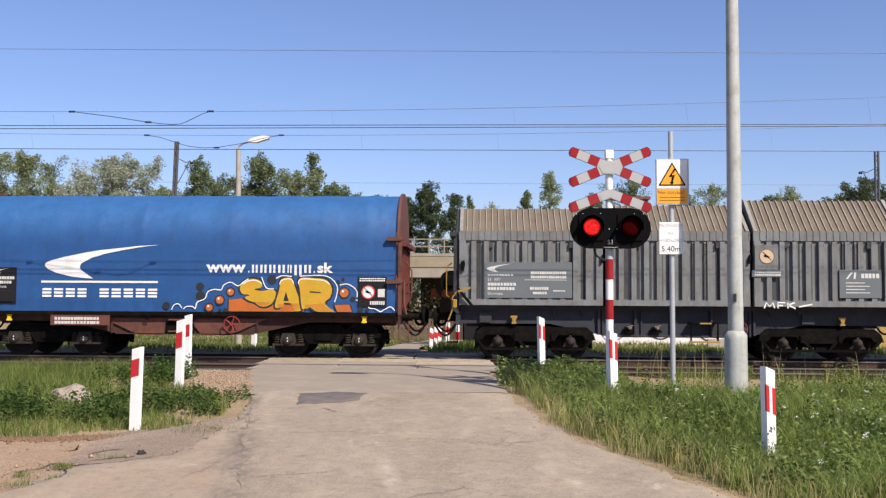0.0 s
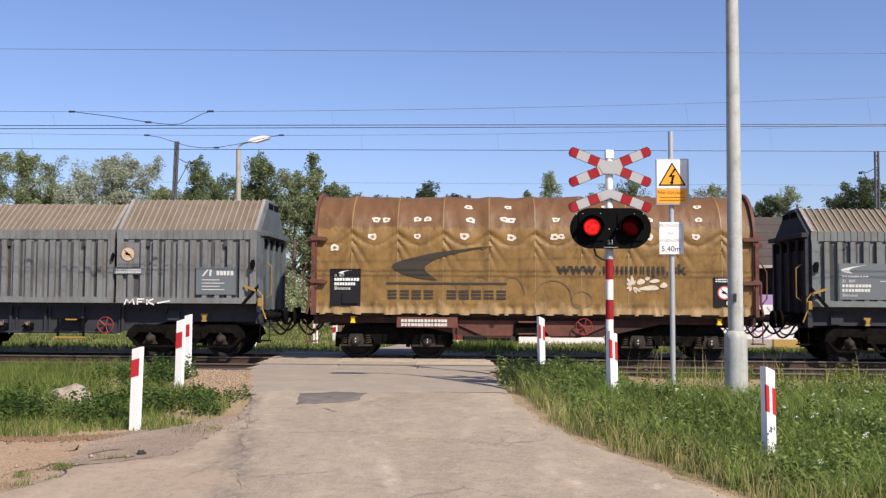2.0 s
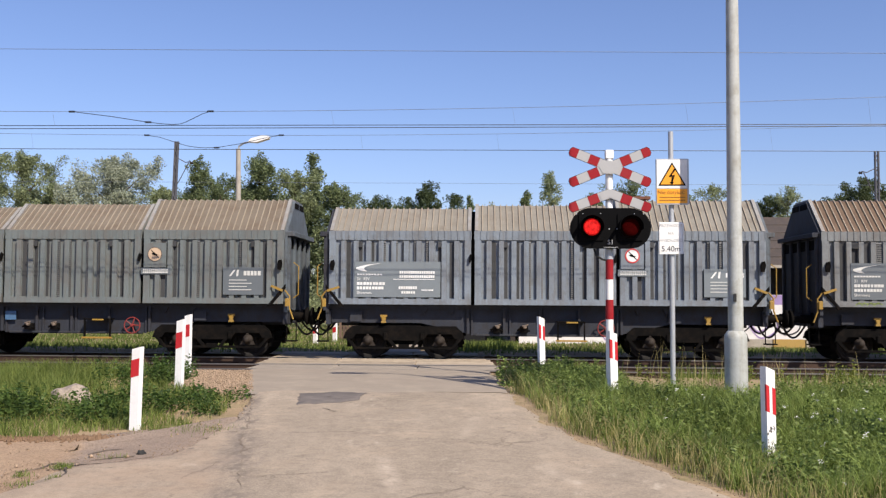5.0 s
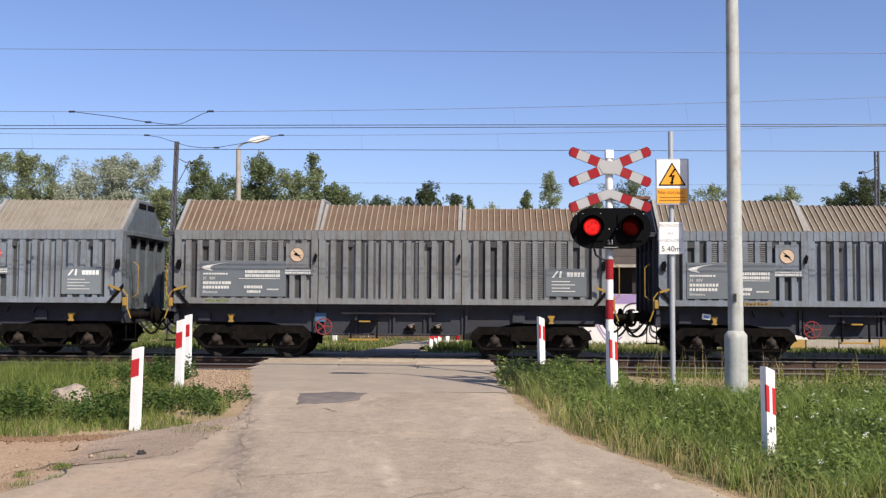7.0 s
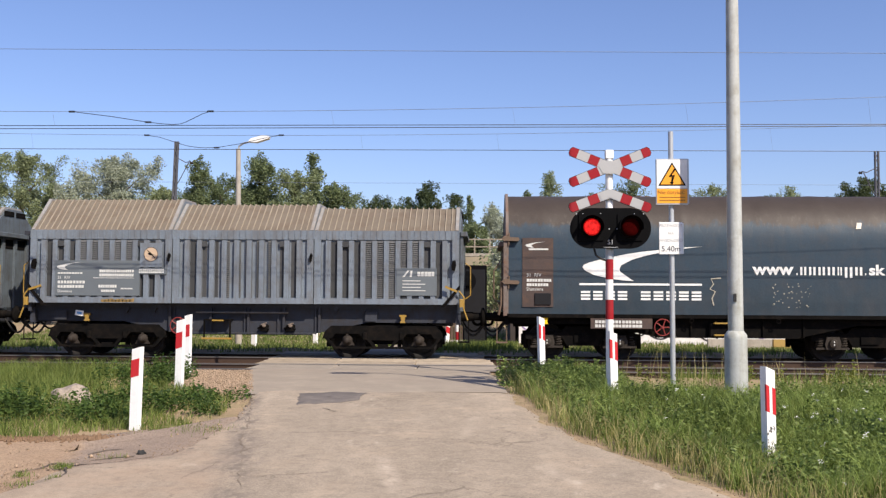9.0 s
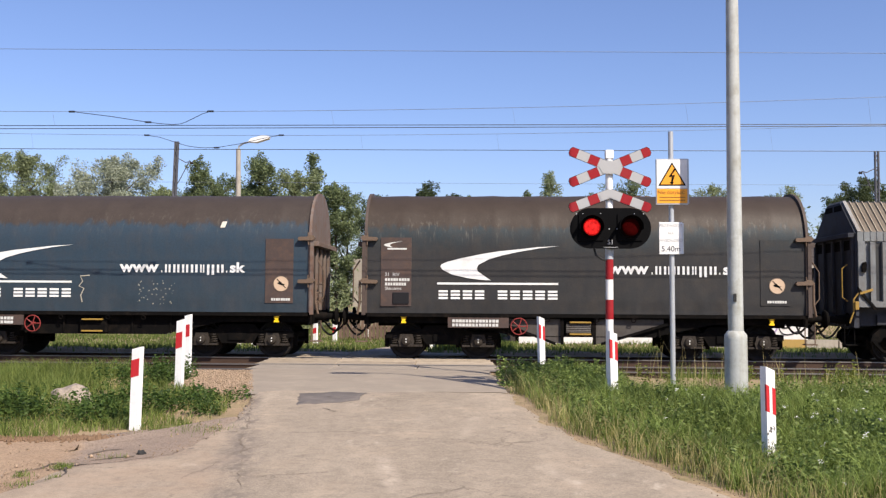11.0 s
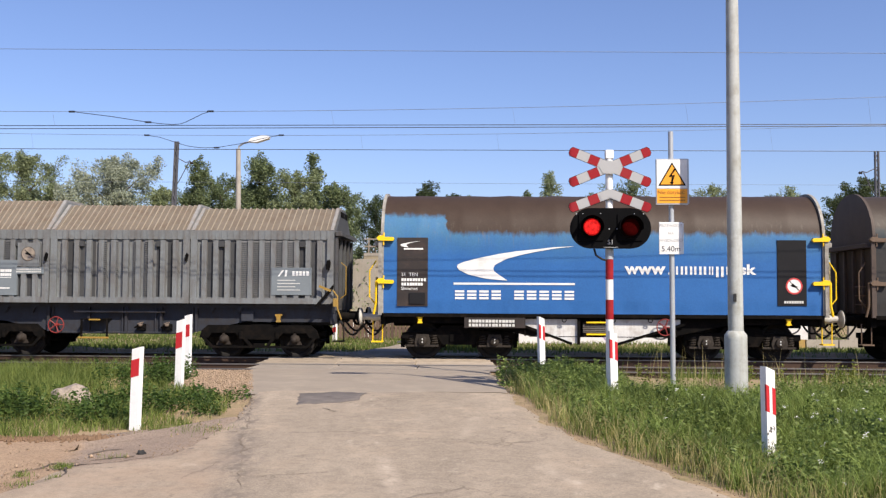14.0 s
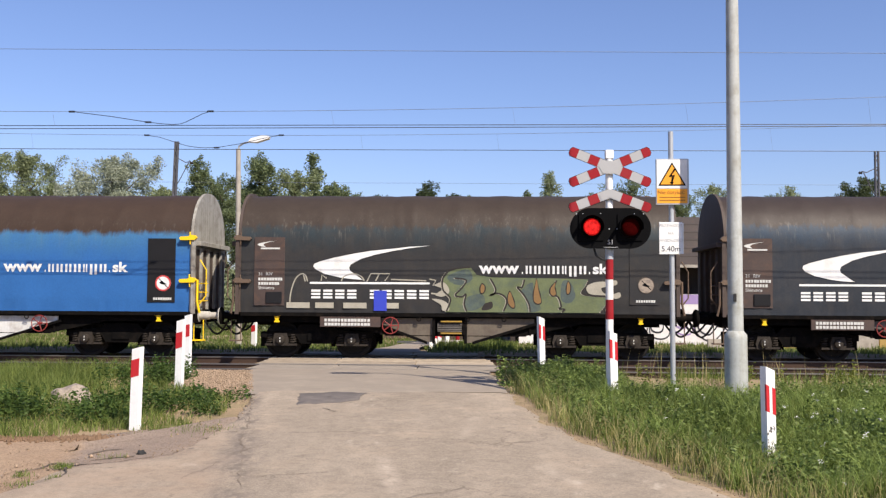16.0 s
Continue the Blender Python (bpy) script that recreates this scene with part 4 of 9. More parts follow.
# -- tarpaulin wagon --
HALF, EAVE, CROWN, SKIRT = 1.42, 2.88, 4.20, 1.15


def arch(u):
    """Cross-section of the hood: u from 0 (near hem) over the top to 1 (far hem)."""
    side = (EAVE - SKIRT)
    quarter = 2.25
    total = 2 * side + 2 * quarter
    s = u * total
    if s < side:
        return -HALF, SKIRT + s
    if s > total - side:
        return HALF, SKIRT + total - s
    a = math.pi * (s - side) / (2 * quarter)
    return -HALF * math.copysign(abs(math.cos(a)) ** 0.92, math.cos(a)), EAVE + (CROWN - EAVE) * abs(math.sin(a)) ** 0.95


def tarp_point(x, u, seed, length, bows, sag, wave, drop):
    """A point of the canvas, u round the section."""
    ph = (x + length) / (2 * length) * bows - 0.782
    dip = math.sin(math.pi * (ph % 1.0)) ** 0.8
    y, z = arch(u)
    w = noise.noise((x * 1.1 + seed, u * 9, seed)) * wave + noise.noise((x * 3.5, u * 5 + seed, seed)) * wave * 0.7
    low = max(0.0, 1 - (z - SKIRT) / 0.45)
    w += low * wave * 1.1 * (0.5 + 0.5 * math.sin(x * 19 + 3 * math.sin(x * 2.3 + seed)))
    # folds that fan down from the bows
    fan = max(0.0, 1 - abs(z - 2.6) / 0.7) * wave * 0.35 * abs(math.sin(2 * math.pi * ph + 4 * (z - 2.75)))
    k = sag * dip + abs(w) + fan
    sidew = 1.0 if z < EAVE else 0.0
    # the side hangs taut between the hem and the eave
    k *= 1.0 - 0.86 * smooth(1.28, 1.42, z) * (1.0 - smooth(2.78, 2.95, z))
    yy = y - math.copysign(k * (0.55 + 0.45 * sidew), y) if abs(y) > 0.05 else y
    zz = z - (k if z > EAVE else 0)
    if drop:
        # drapes that hang from the bows
        frac = ph % 1.0
        dist = 1.137 * min(frac, 1 - frac)
        fold = 0.0
        for top, slope, reach, deep in ((3.14, 0.62, 0.42, 0.070), (2.98, 1.5, 0.26, 0.065), (2.70, 2.6, 0.14, 0.050)):
            fold += deep * math.exp(-((z - top + slope * dist) / 0.065) ** 2) * math.exp(-dist / reach)
        if z < 3.3:
            yy -= math.copysign(fold, y)
        # loose hem: it bulges outwards and hangs in scallops between its ties
        loose = max(0.0, 1 - (z - SKIRT) / 0.34)
        bell = abs(math.sin(math.pi * (1.7 * ph + 0.25 * math.sin(3.1 * ph))))
        if z < EAVE:
            yy += math.copysign((0.035 + 0.045 * bell) * loose ** 1.5, y)
        if u in (0.0, 1.0):
            zz -= drop * (0.35 + 0.9 * bell)
    return x, yy, zz


def tarp_mesh(seed, length, bows, sag, wave, drop=0.0):
    """Canvas over bows: it sinks between them, wrinkles, and its hem waves."""
    nx, nu = (280, 150) if wave > 0.02 else (150, 64)
    rows = [[tarp_point(-length + 2 * length * i / nx, j / nu, seed, length, bows, sag, wave, drop) for j in range(nu + 1)] for i in range(nx + 1)]
    g = Geo().grid(rows)
    for k in (0, nx):
        g.grid([rows[k], [(p[0], p[1] * 0.985, p[2] - 0.012) for p in rows[k]]])
    return g.mesh("tarpaulin", True)


def end_wall_mesh(s):
    """Arched bulkhead with upright stiffeners."""
    g = Geo()
    pts = [arch(j / 40) for j in range(41)]
    pts = [(y * 1.03, z + (0.05 if z > EAVE else 0)) for y, z in pts]
    a, b = sorted((s * 5.36, s * 5.43))
    g.prism(pts, "x", a, b)
    return g.mesh("end_wall", True)


def add_stiffeners(wall, s, ys, z0, z1, top, mat):
    a, b = sorted((s * 5.43, s * 5.50))
    for y in ys:
        part("stiffener", Geo().box(a, b, y - 0.055, y + 0.055, z0, z1), mat, wall)
    a, b = sorted((s * 5.43, s * 5.60))
    part("cross_member", Geo().bevel_box(a, b, -1.40, 1.40, top - 0.05, top + 0.06, 0.012), mat, wall)


def clamp_mesh():
    g = Geo().prism([(-0.10, -0.04), (0.26, -0.045), (0.29, 0.0), (0.26, 0.045), (0.07, 0.05), (0.0, 0.09), (-0.10, 0.08), (-0.15, 0.02)], "y", -0.07, 0.05)
    g.tube([(0.02, -0.03, -0.15), (0.03, -0.03, 0.16)], 0.018, 6)
    return g.mesh("locking_lever")


def canvas(name, col, top=None, wrinkle=0.35, crease=0.0, pale=0.0, top_z=3.35, ragged_edge=0.35, dirt=(0.06, 0.05, 0.045), dirt_amount=0.35, rough=0.55, streak=0.3, side_mix=None, spec=0.4, hem=None, step=None, soft_edge=0.06):
    """Hood canvas: paint on the sides, a weathered crown with a ragged edge."""
    m, nt, b = nodes_of(name)
    tc = nt.nodes.new("ShaderNodeTexCoord").outputs["Object"]
    big, small = noise_at(nt, tc, 1.2, 5), noise_at(nt, tc, 30, 3)
    c = mix(nt, big, shade(col, 0.8), shade(col, 1.18))
    sp = nt.nodes.new("ShaderNodeSeparateXYZ")
    link(nt, tc, sp.inputs[0])
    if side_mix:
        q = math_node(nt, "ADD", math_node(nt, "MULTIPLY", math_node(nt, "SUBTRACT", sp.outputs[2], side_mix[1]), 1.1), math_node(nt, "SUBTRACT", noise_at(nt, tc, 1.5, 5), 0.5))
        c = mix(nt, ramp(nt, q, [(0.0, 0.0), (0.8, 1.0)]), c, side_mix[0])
    d = noise_at(nt, tc, 2.2, 6, 0.7)
    c = mix(nt, math_node(nt, "MULTIPLY", ramp(nt, d, [(0.45, 0.0), (0.72, 1.0)]), dirt_amount), c, dirt)
    s = noise_at(nt, tc, 1.0, 5, 0.65, (7, 7, 0.4))
    c = mix(nt, math_node(nt, "MULTIPLY", ramp(nt, s, [(0.5, 0.0), (0.75, 1.0)]), streak), c, dirt)
    if top:
        edge_n = noise_at(nt, tc, 1.0, 6, 0.75, (2.2, 2.2, 0.6))
        h = math_node(nt, "ADD", math_node(nt, "SUBTRACT", sp.outputs[2], top_z), math_node(nt, "MULTIPLY", math_node(nt, "SUBTRACT", edge_n, 0.5), ragged_edge * 4))
        if step:
            # the crown's edge lies higher before x = step[0]
            sx = math_node(nt, "ADD", math_node(nt, "SUBTRACT", step[0], sp.outputs[0]), math_node(nt, "MULTIPLY", math_node(nt, "SUBTRACT", noise_at(nt, tc, 5.0, 4, 0.7), 0.5), 0.25))
            h = math_node(nt, "SUBTRACT", h, math_node(nt, "MULTIPLY", ramp(nt, sx, [(0.0, 0.0), (0.10, 1.0)]), step[1]))
        topc = mix(nt, noise_at(nt, tc, 3.0, 5, 0.7), shade(top, 0.75), shade(top, 1.3))
        c = mix(nt, ramp(nt, h, [(0.0, 0.0), (soft_edge, 1.0)]), c, topc)
    if hem:
        # dust on the loose hem
        q = math_node(nt, "ADD", math_node(nt, "SUBTRACT", sp.outputs[2], 1.27), math_node(nt, "MULTIPLY", math_node(nt, "SUBTRACT", noise_at(nt, tc, 3.0, 5, 0.7, (1, 1, 0.5)), 0.5), 1.1))
        c = mix(nt, ramp(nt, q, [(-0.15, 0.6), (0.12, 0.0)]), c, hem)
    if pale:
        # pale scuffs that run down from the crown
        q = noise_at(nt, tc, 1.0, 4, 0.6, (14, 14, 1.2))
        band = ramp(nt, math_node(nt, "ABSOLUTE", math_node(nt, "SUBTRACT", sp.outputs[2], top_z + 0.05)), [(0.05, 1.0), (0.45, 0.0)])
        blot = ramp(nt, noise_at(nt, tc, 1.3, 4), [(0.4, 0.2), (0.6, 1.0)])
        fac = math_node(nt, "MULTIPLY", math_node(nt, "MULTIPLY", ramp(nt, q, [(0.55, 0.0), (0.72, 1.0)]), band), math_node(nt, "MULTIPLY", blot, pale))
        c = mix(nt, fac, c, (0.17, 0.155, 0.13))
    c = mix(nt, 1.0, c, ramp(nt, small, [(0.3, 0.88), (0.7, 1.05)]), "MULTIPLY")
    link(nt, c, b.inputs["Base Color"])
    b.inputs["Roughness"].default_value = rough
    b.inputs["Specular IOR Level"].default_value = spec
    bp = nt.nodes.new("ShaderNodeBump")
    bp.inputs["Strength"].default_value, bp.inputs["Distance"].default_value = wrinkle, 0.03
    link(nt, mix(nt, 0.3, noise_at(nt, tc, 4.0, 4, 0.6, (1, 1, 0.35)), small), bp.inputs["Height"])
    if crease:
        # hanging folds: sharp ridges that fan down the cloth
        f = math_node(nt, "ABSOLUTE", math_node(nt, "SUBTRACT", noise_at(nt, tc, 1.0, 2, 0.5, (1.7, 1.0, 0.9)), 0.5))
        f2 = math_node(nt, "ABSOLUTE", math_node(nt, "SUBTRACT", noise_at(nt, tc, 1.0, 3, 0.5, (4.5, 2.0, 1.3)), 0.5))
        bq = nt.nodes.new("ShaderNodeBump")
        bq.inputs["Strength"].default_value, bq.inputs["Distance"].default_value = crease, 0.35
        link(nt, math_node(nt, "ADD", f, math_node(nt, "MULTIPLY", f2, 0.12)), bq.inputs["Height"])
        link(nt, bq.outputs[0], bp.inputs["Normal"])
    link(nt, bp.outputs[0], b.inputs["Normal"])
    return m


def tarp_wagon(name, label, canvas_mat, steel, wall_mat, plate_mat, lettering, plate_letter, rail_mat, seed, sag=0.015, wave=0.012, drop=0.0, pale=False, belly=None, sign_plate=None, sign_face=None, bows=9.46, low_plate=False, class_word="31 RIV", wheel_x=-1.6):
    wagon = thing(name, label, "freight wagon", (0, Y_FAR, 0), group="wagons of the freight train")
    rng = np.random.default_rng(seed)
    part("tarpaulin", tarp_mesh(seed, 5.38, bows, sag, wave, drop), canvas_mat, wagon)
    for s in (-1, 1):
        wall = part("end_wall", end_wall_mesh(s), wall_mat, wagon)
        add_stiffeners(wall, s, (-0.9, -0.3, 0.3, 0.9), 1.2, 2.78, 2.86, RIB_RED if wall_mat is STEEL_RED else wall_mat)
        if wall_mat in (WALL_BROWN, WALL_RUST):
            part("lower_wall", Geo().box(*sorted((s * 5.428, s * 5.440)), -1.38, 1.38, 1.18, 2.80), END_SOOT, wall, "sooty lower part of the end wall")
        if pale:
            part("lower_wall", Geo().box(*sorted((s * 5.428, s * 5.440)), -1.38, 1.38, 1.18, 2.72), WALL_BROWN, wall, "sooty brown lower part of the end wall")
        if wall_mat is STEEL_RED:
            part("lower_wall", Geo().box(*sorted((s * 5.428, s * 5.440)), -1.38, 1.38, 1.18, 2.80), END_DARK, wall, "sooty dark lower part of the end wall")
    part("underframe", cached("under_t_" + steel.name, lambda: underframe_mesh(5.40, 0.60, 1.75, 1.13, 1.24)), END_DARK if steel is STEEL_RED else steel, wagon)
    for x in (-3.5, 3.5):
        add_bogie(wagon, x, "t")
    add_ends(wagon, 5.4, rail_mat, pale)
    for x in (-4.45, 4.55):
        part("tie_down_bracket", cached("hook", hook_mesh), YELLOW_BRIGHT, wagon, at=(x, -1.34, 0.95))
    for x in (-0.9, 0.3, 1.2):
        part("tie_down_ring", Geo().ring((x, -1.42, 1.0), (0, 1, 0.3), 0.05, 0.012, 12, 5), STEEL_DARK, wagon)
    for s in (-1, 1):
        for z in (2.98, 1.92):
            part("locking_lever", cached("clamp" + rail_mat.name, clamp_mesh), rail_mat, wagon, at=Matrix.Translation((s * 5.38, -1.47, z)) @ Matrix.Diagonal((-s, 1, 1, 1)))
        # step irons on the end wall
        for z in (1.42, 1.64, 1.86):
            part("step_iron", Geo().tube([(s * 5.50, -1.16, z), (s * 5.60, -1.16, z), (s * 5.60, -0.74, z), (s * 5.50, -0.74, z)], 0.016, 6), RIB_RED if wall_mat is STEEL_RED else rail_mat, wagon)
        # corner post and hand rail
        part("corner_post", Geo().box(s * 5.44 - 0.045, s * 5.44 + 0.045, -1.50, -1.42, 1.10, 3.0), wall_mat, wagon)
        path = [(s * 5.56, -1.30, 1.35), (s * 5.72, -1.30, 1.55), (s * 5.72, -1.30, 2.2), (s * 5.56, -1.30, 2.45)]
        part("hand_rail", Geo().tube(path, 0.018, 8), rail_mat, wagon, smooth=True)
        path = [(s * 5.60, -1.42, 1.12), (s * 5.54, -1.44, 1.4), (s * 5.54, -1.44, 1.95)]
        part("lever_rod", Geo().tube(path, 0.03, 8), rail_mat, wagon, smooth=True)
    part("handwheel", cached("handwheel", handwheel_mesh), RED_WHEEL, wagon, at=(wheel_x, -1.46, 0.84))
    y = -HALF - 0.012
    plate = part("data_plate", Geo().box(-5.02, -4.26, y, y + 0.03, 1.32, 2.24 if low_plate else 3.02), plate_mat, wagon)
    yp = y - 0.004
    dz = -0.72 if low_plate else 0.0
    part("small_emblem", flat_geo([swoosh(-4.45, 2.93 + dz, 0.13 if low_plate else 0.18)], yp), plate_letter, plate)
    if not low_plate:
        part("small_bar", flat_geo([rect(-4.86, -4.38, 2.72, 2.76)], yp), plate_letter, plate)
    for k, wd in enumerate(class_word.split()):
        part("word", letters(wd, 0.08 if low_plate else 0.12, align="LEFT"), plate_letter, plate, at=(-4.92 + (0.13 if low_plate else 0.19) * k, yp - 0.002, 2.065 if low_plate else 2.10))
    line_of_bars("number_bars", plate, -4.92, -4.30, 1.94, 2.01, 9, yp, plate_letter, rng)
    line_of_bars("number_bars", plate, -4.92, -4.38, 1.83, 1.90, 8, yp, plate_letter, rng)
    part("word", letters("Shimmns", 0.115, align="LEFT"), plate_letter, plate, at=(-4.92, yp - 0.002, 1.755))
    part("label_holder", Geo().bevel_box(-4.72, -4.32, y - 0.03, y, 1.38, 1.66, 0.01), PLATE_BLACK, plate)
    yl = -HALF - 0.006
    if lettering:
        kw = 0.95 if low_plate and lettering is LETTER_DARK else 1.06
        part("emblem_swoosh", flat_geo([[(-0.62 - 0.24 * (kw < 1) + a * kw, 2.82 - b) for a, b in SWOOSH]], yl), lettering, wagon)
        part("emblem_line", flat_geo([rect(-3.62, -0.64, 1.86, 1.91)], yl), lettering, wagon)
        line_of_bars("character_bar", wagon, -3.62, -2.42, 1.50, 1.72, 4, yl, lettering, rng, gap=0.24)
        line_of_bars("character_bar", wagon, -2.16, -0.62, 1.50, 1.72, 5, yl, lettering, rng, gap=0.24)
        line_of_bars("character_bar", wagon, 0.54, 3.80, 2.13, 2.33, 14, yl, lettering, rng, tall=0.06, gap=0.26)
    if sign_plate:
        sp = part("sign_plate", Geo().box(4.27, 4.97, y, y + 0.03, 1.38, 2.98), sign_plate, wagon)
        no_hump_sign(sp, 4.67, 1.86, 0.20, y - 0.004, sign_face, WALL_BROWN if sign_face else None)
        line_of_bars("plate_bars", sp, 4.42, 4.90, 1.44, 1.50, 8, y - 0.004, LETTER_DULL, rng)
    # long data board on the side beam
    bd = part("side_board", Geo().box(-3.35, -1.85, -1.45, -1.40, 0.80, 1.05), plate_mat if steel is not STEEL_RED else STEEL_RED, wagon)
    for q in range(2):
        line_of_bars("board_bars", bd, -3.25, -2.1, 0.93 - 0.1 * q, 1.0 - 0.1 * q, 14, -1.453, LETTER_DULL, rng)
    if belly:
        part("belly_plate", Geo().prism([(-1.95, 1.02), (-0.57, 1.02), (-0.57, 0.43), (-0.78, 0.43), (-1.95, 0.86)], "y", -1.29, -1.25), belly, wagon)
        part("belly_plate", Geo().prism([(0.29, 1.02), (1.95, 1.02), (1.95, 0.90), (1.15, 0.64), (0.50, 0.43), (0.29, 0.42)], "y", -1.29, -1.25), belly, wagon)
        for s in (-1, 1):
            a, b = (-0.70, -2.05) if s < 0 else (0.42, 2.05)
            part("diagonal_brace", Geo().prism([(a, 0.38), (a, 0.45), (b, 0.95), (b, 0.88)], "y", -1.33, -1.29), STEEL_DARK, wagon)
            part("edge_post", Geo().box(*((-0.57, -0.50) if s < 0 else (0.22, 0.29)), -1.36, -1.26, 0.40, 1.04), STEEL_DARK, wagon)
        for k in range(5):
            part("grille_slat", Geo().box(-0.44, 0.16, -1.395, -1.365, 0.70 + 0.042 * k, 0.722 + 0.042 * k), STEEL_GREY, wagon)
    if steel is STEEL_RED:
        part("truss", Geo().prism([(-2.1, 0.98), (2.1, 0.98), (1.15, 0.56), (0.45, 0.56), (0.25, 0.80), (-0.35, 0.80), (-0.55, 0.56), (-1.15, 0.56)], "y", -1.29, -1.25), STEEL_RED, wagon, "faded red truss plate")
    part("hem_rail", Geo().box(-5.36, 5.36, -1.435, -1.36, 1.06, 1.145), STEEL_DARK, wagon)
    part("brake_gear_box", Geo().bevel_box(-0.45, 0.25, -1.36, -1.0, 0.62, 0.95, 0.03), STEEL_DARK, wagon)
    for z in (0.93, 0.64):
        part("step", Geo().bevel_box(-0.36, 0.16, -1.46, -1.36, z, z + 0.035, 0.008), YELLOW_BRIGHT if pale else steel if steel is STEEL_RED else YELLOW, wagon)
    return wagon


# -- sliding hood wagon --
def hood_profile(h, w):
    return [(-w, 1.36), (-w, 3.16), (-w + 0.95, h), (w - 0.95, h), (w, 3.16), (w, 1.36)]


def hood_mesh(length, h, w):
    g = Geo()
    hl = length / 2
    prof = hood_profile(h, w)
    g.prism(prof, "x", -hl, hl)
    for s in (-1, 1):
        a, b = sorted((s * (w + 0.075), s * (w - 0.005)))
        # sill, header and end pillars
        g.box(-hl, hl, *sorted((s * (w + 0.088), s * (w - 0.005))), 1.36, 1.50)
        a2, b2 = sorted((s * (w + 0.05), s * (w - 0.005)))
        g.box(-hl, hl, a2, b2, 2.96, 3.19)
        for e in (-1, 1):
            p, q = sorted((e * hl, e * (hl - 0.16)))
            g.box(p, q, a, b, 1.50, 2.96)
        n = max(6, round((length - 0.4) / 0.30))
        step = (length - 0.40) / n
        for k in range(n):
            x = -hl + 0.20 + step * (k + 0.5)
            g.prism([(x - 0.070, s * (w - 0.01)), (x - 0.060, s * (w + 0.088)), (x + 0.060, s * (w + 0.088)), (x + 0.070, s * (w - 0.01))], "z", 1.50, 2.94)
        # seams of the header band
        n2 = round(length / 0.157)
        for k in range(n2 + 1):
            x = -hl + length * k / n2
            g.box(x - 0.012, x + 0.012, *sorted((s * (w + 0.064), s * (w + 0.02))), 2.97, 3.18)
    return g.mesh("hood", False)


def roof_mesh(length, h, w):
    """Rusty roof skin of a hood, just proud of the frame."""
    g = Geo()
    hl = length / 2
    for s in (-1, 1):
        g.add([(-hl + 0.02, s * (w + 0.012), 3.19), (hl - 0.02, s * (w + 0.012), 3.19), (hl - 0.02, s * (w - 0.94), h + 0.012), (-hl + 0.02, s * (w - 0.94), h + 0.012)], [(0, 1, 2, 3)])
    g.add([(-hl + 0.02, -(w - 0.94), h + 0.012), (hl - 0.02, -(w - 0.94), h + 0.012), (hl - 0.02, w - 0.94, h + 0.012), (-hl + 0.02, w - 0.94, h + 0.012)], [(0, 1, 2, 3)])
    return g.mesh("roof_skin")


def roof_rib_mesh(length, h, w):
    g = Geo()
    hl = length / 2
    n = round(length / 0.157)
    for k in range(n + 1):
        x = -hl + 0.03 + (length - 0.06) * k / n
        t = 0.010
        pts = [(-w - 0.012, 3.17), (-w - 0.045, 3.20), (-w + 0.92, h + 0.045), (w - 0.92, h + 0.045), (w + 0.045, 3.20), (w + 0.012, 3.17), (w - 0.94, h), (-w + 0.94, h)]
        g.prism(pts, "x", x - t, x + t)
    return g.mesh("roof_rib")


def roof_edge_mesh(h, w):
    """Raised flat strip round the end of a hood."""
    pts = [(-w - 0.012, 3.17), (-w - 0.055, 3.20), (-w + 0.92, h + 0.055), (w - 0.92, h + 0.055), (w + 0.055, 3.20), (w + 0.012, 3.17), (w - 0.94, h), (-w + 0.94, h)]
    return Geo().prism(pts, "x", -0.042, 0.042).mesh("roof_edge")


ROOF_EDGE = surface("pale_worn_grey_strip", (0.25, 0.245, 0.235), 0.65, var=0.3, scale=2, dirt=(0.20, 0.15, 0.11), dirt_amount=0.6)


def roof_material(name, col, dirt):
    return surface(name, col, 0.8, 0.0, var=0.3, scale=1.2, fine=30, bump=0.2, dirt=dirt, dirt_amount=0.75, spec=0.2)


def hood_end_mesh(s, w, h):
    """Fixed end wall with upright ribs, dark slots and a painted shadow slit."""
    g = Geo()
    a, b = sorted((s * 5.36, s * 5.44))
    g.prism([(-w, 1.15), (-w, 3.16), (-w + 0.95, h), (w - 0.95, h), (w, 3.16), (w, 1.15)], "x", a, b)
    return g.mesh("end_wall")


def vent_mesh(kind):
    """Ventilation sheet between two uprights: 0 louvred, 1 deep and short, 2 deep."""
    if kind == 0:
        # pressed louvres: a row of wedges
        g, n = Geo(), 28
        pitch = 1.42 / n
        for k in range(n):
            z = 1.51 + pitch * k
            g.prism([(0.004, z), (-0.062, z + 0.004), (-0.026, z + pitch), (0.004, z + pitch)], "x", -0.084, 0.084)
        return g.mesh("vent_panel")
    g = Geo().box(-0.084, 0.084, -0.006, 0.004, 1.52, 2.92 if kind != 1 else 2.78)
    if kind == 1:
        g.box(-0.084, 0.084, -0.075, 0.0, 2.78, 2.92)
    return g.mesh("vent_panel")


VENT = surface("dusty_louvred_sheet", (0.135, 0.137, 0.138), 0.7, var=0.3, scale=1.5, fine=30, dirt=(0.07, 0.055, 0.045), dirt_amount=0.5, rand=0.35, streak=0.3, bump=0)
# dust and the shade between the ribs are both put into these colours
VENT_DEEP = surface("dark_dusty_shaded_recess", (0.064, 0.066, 0.069), 0.75, var=0.3, scale=2, dirt=(0.062, 0.055, 0.050), dirt_amount=0.5, rand=0.3, streak=0.3, bump=0.05, spec=0.2)
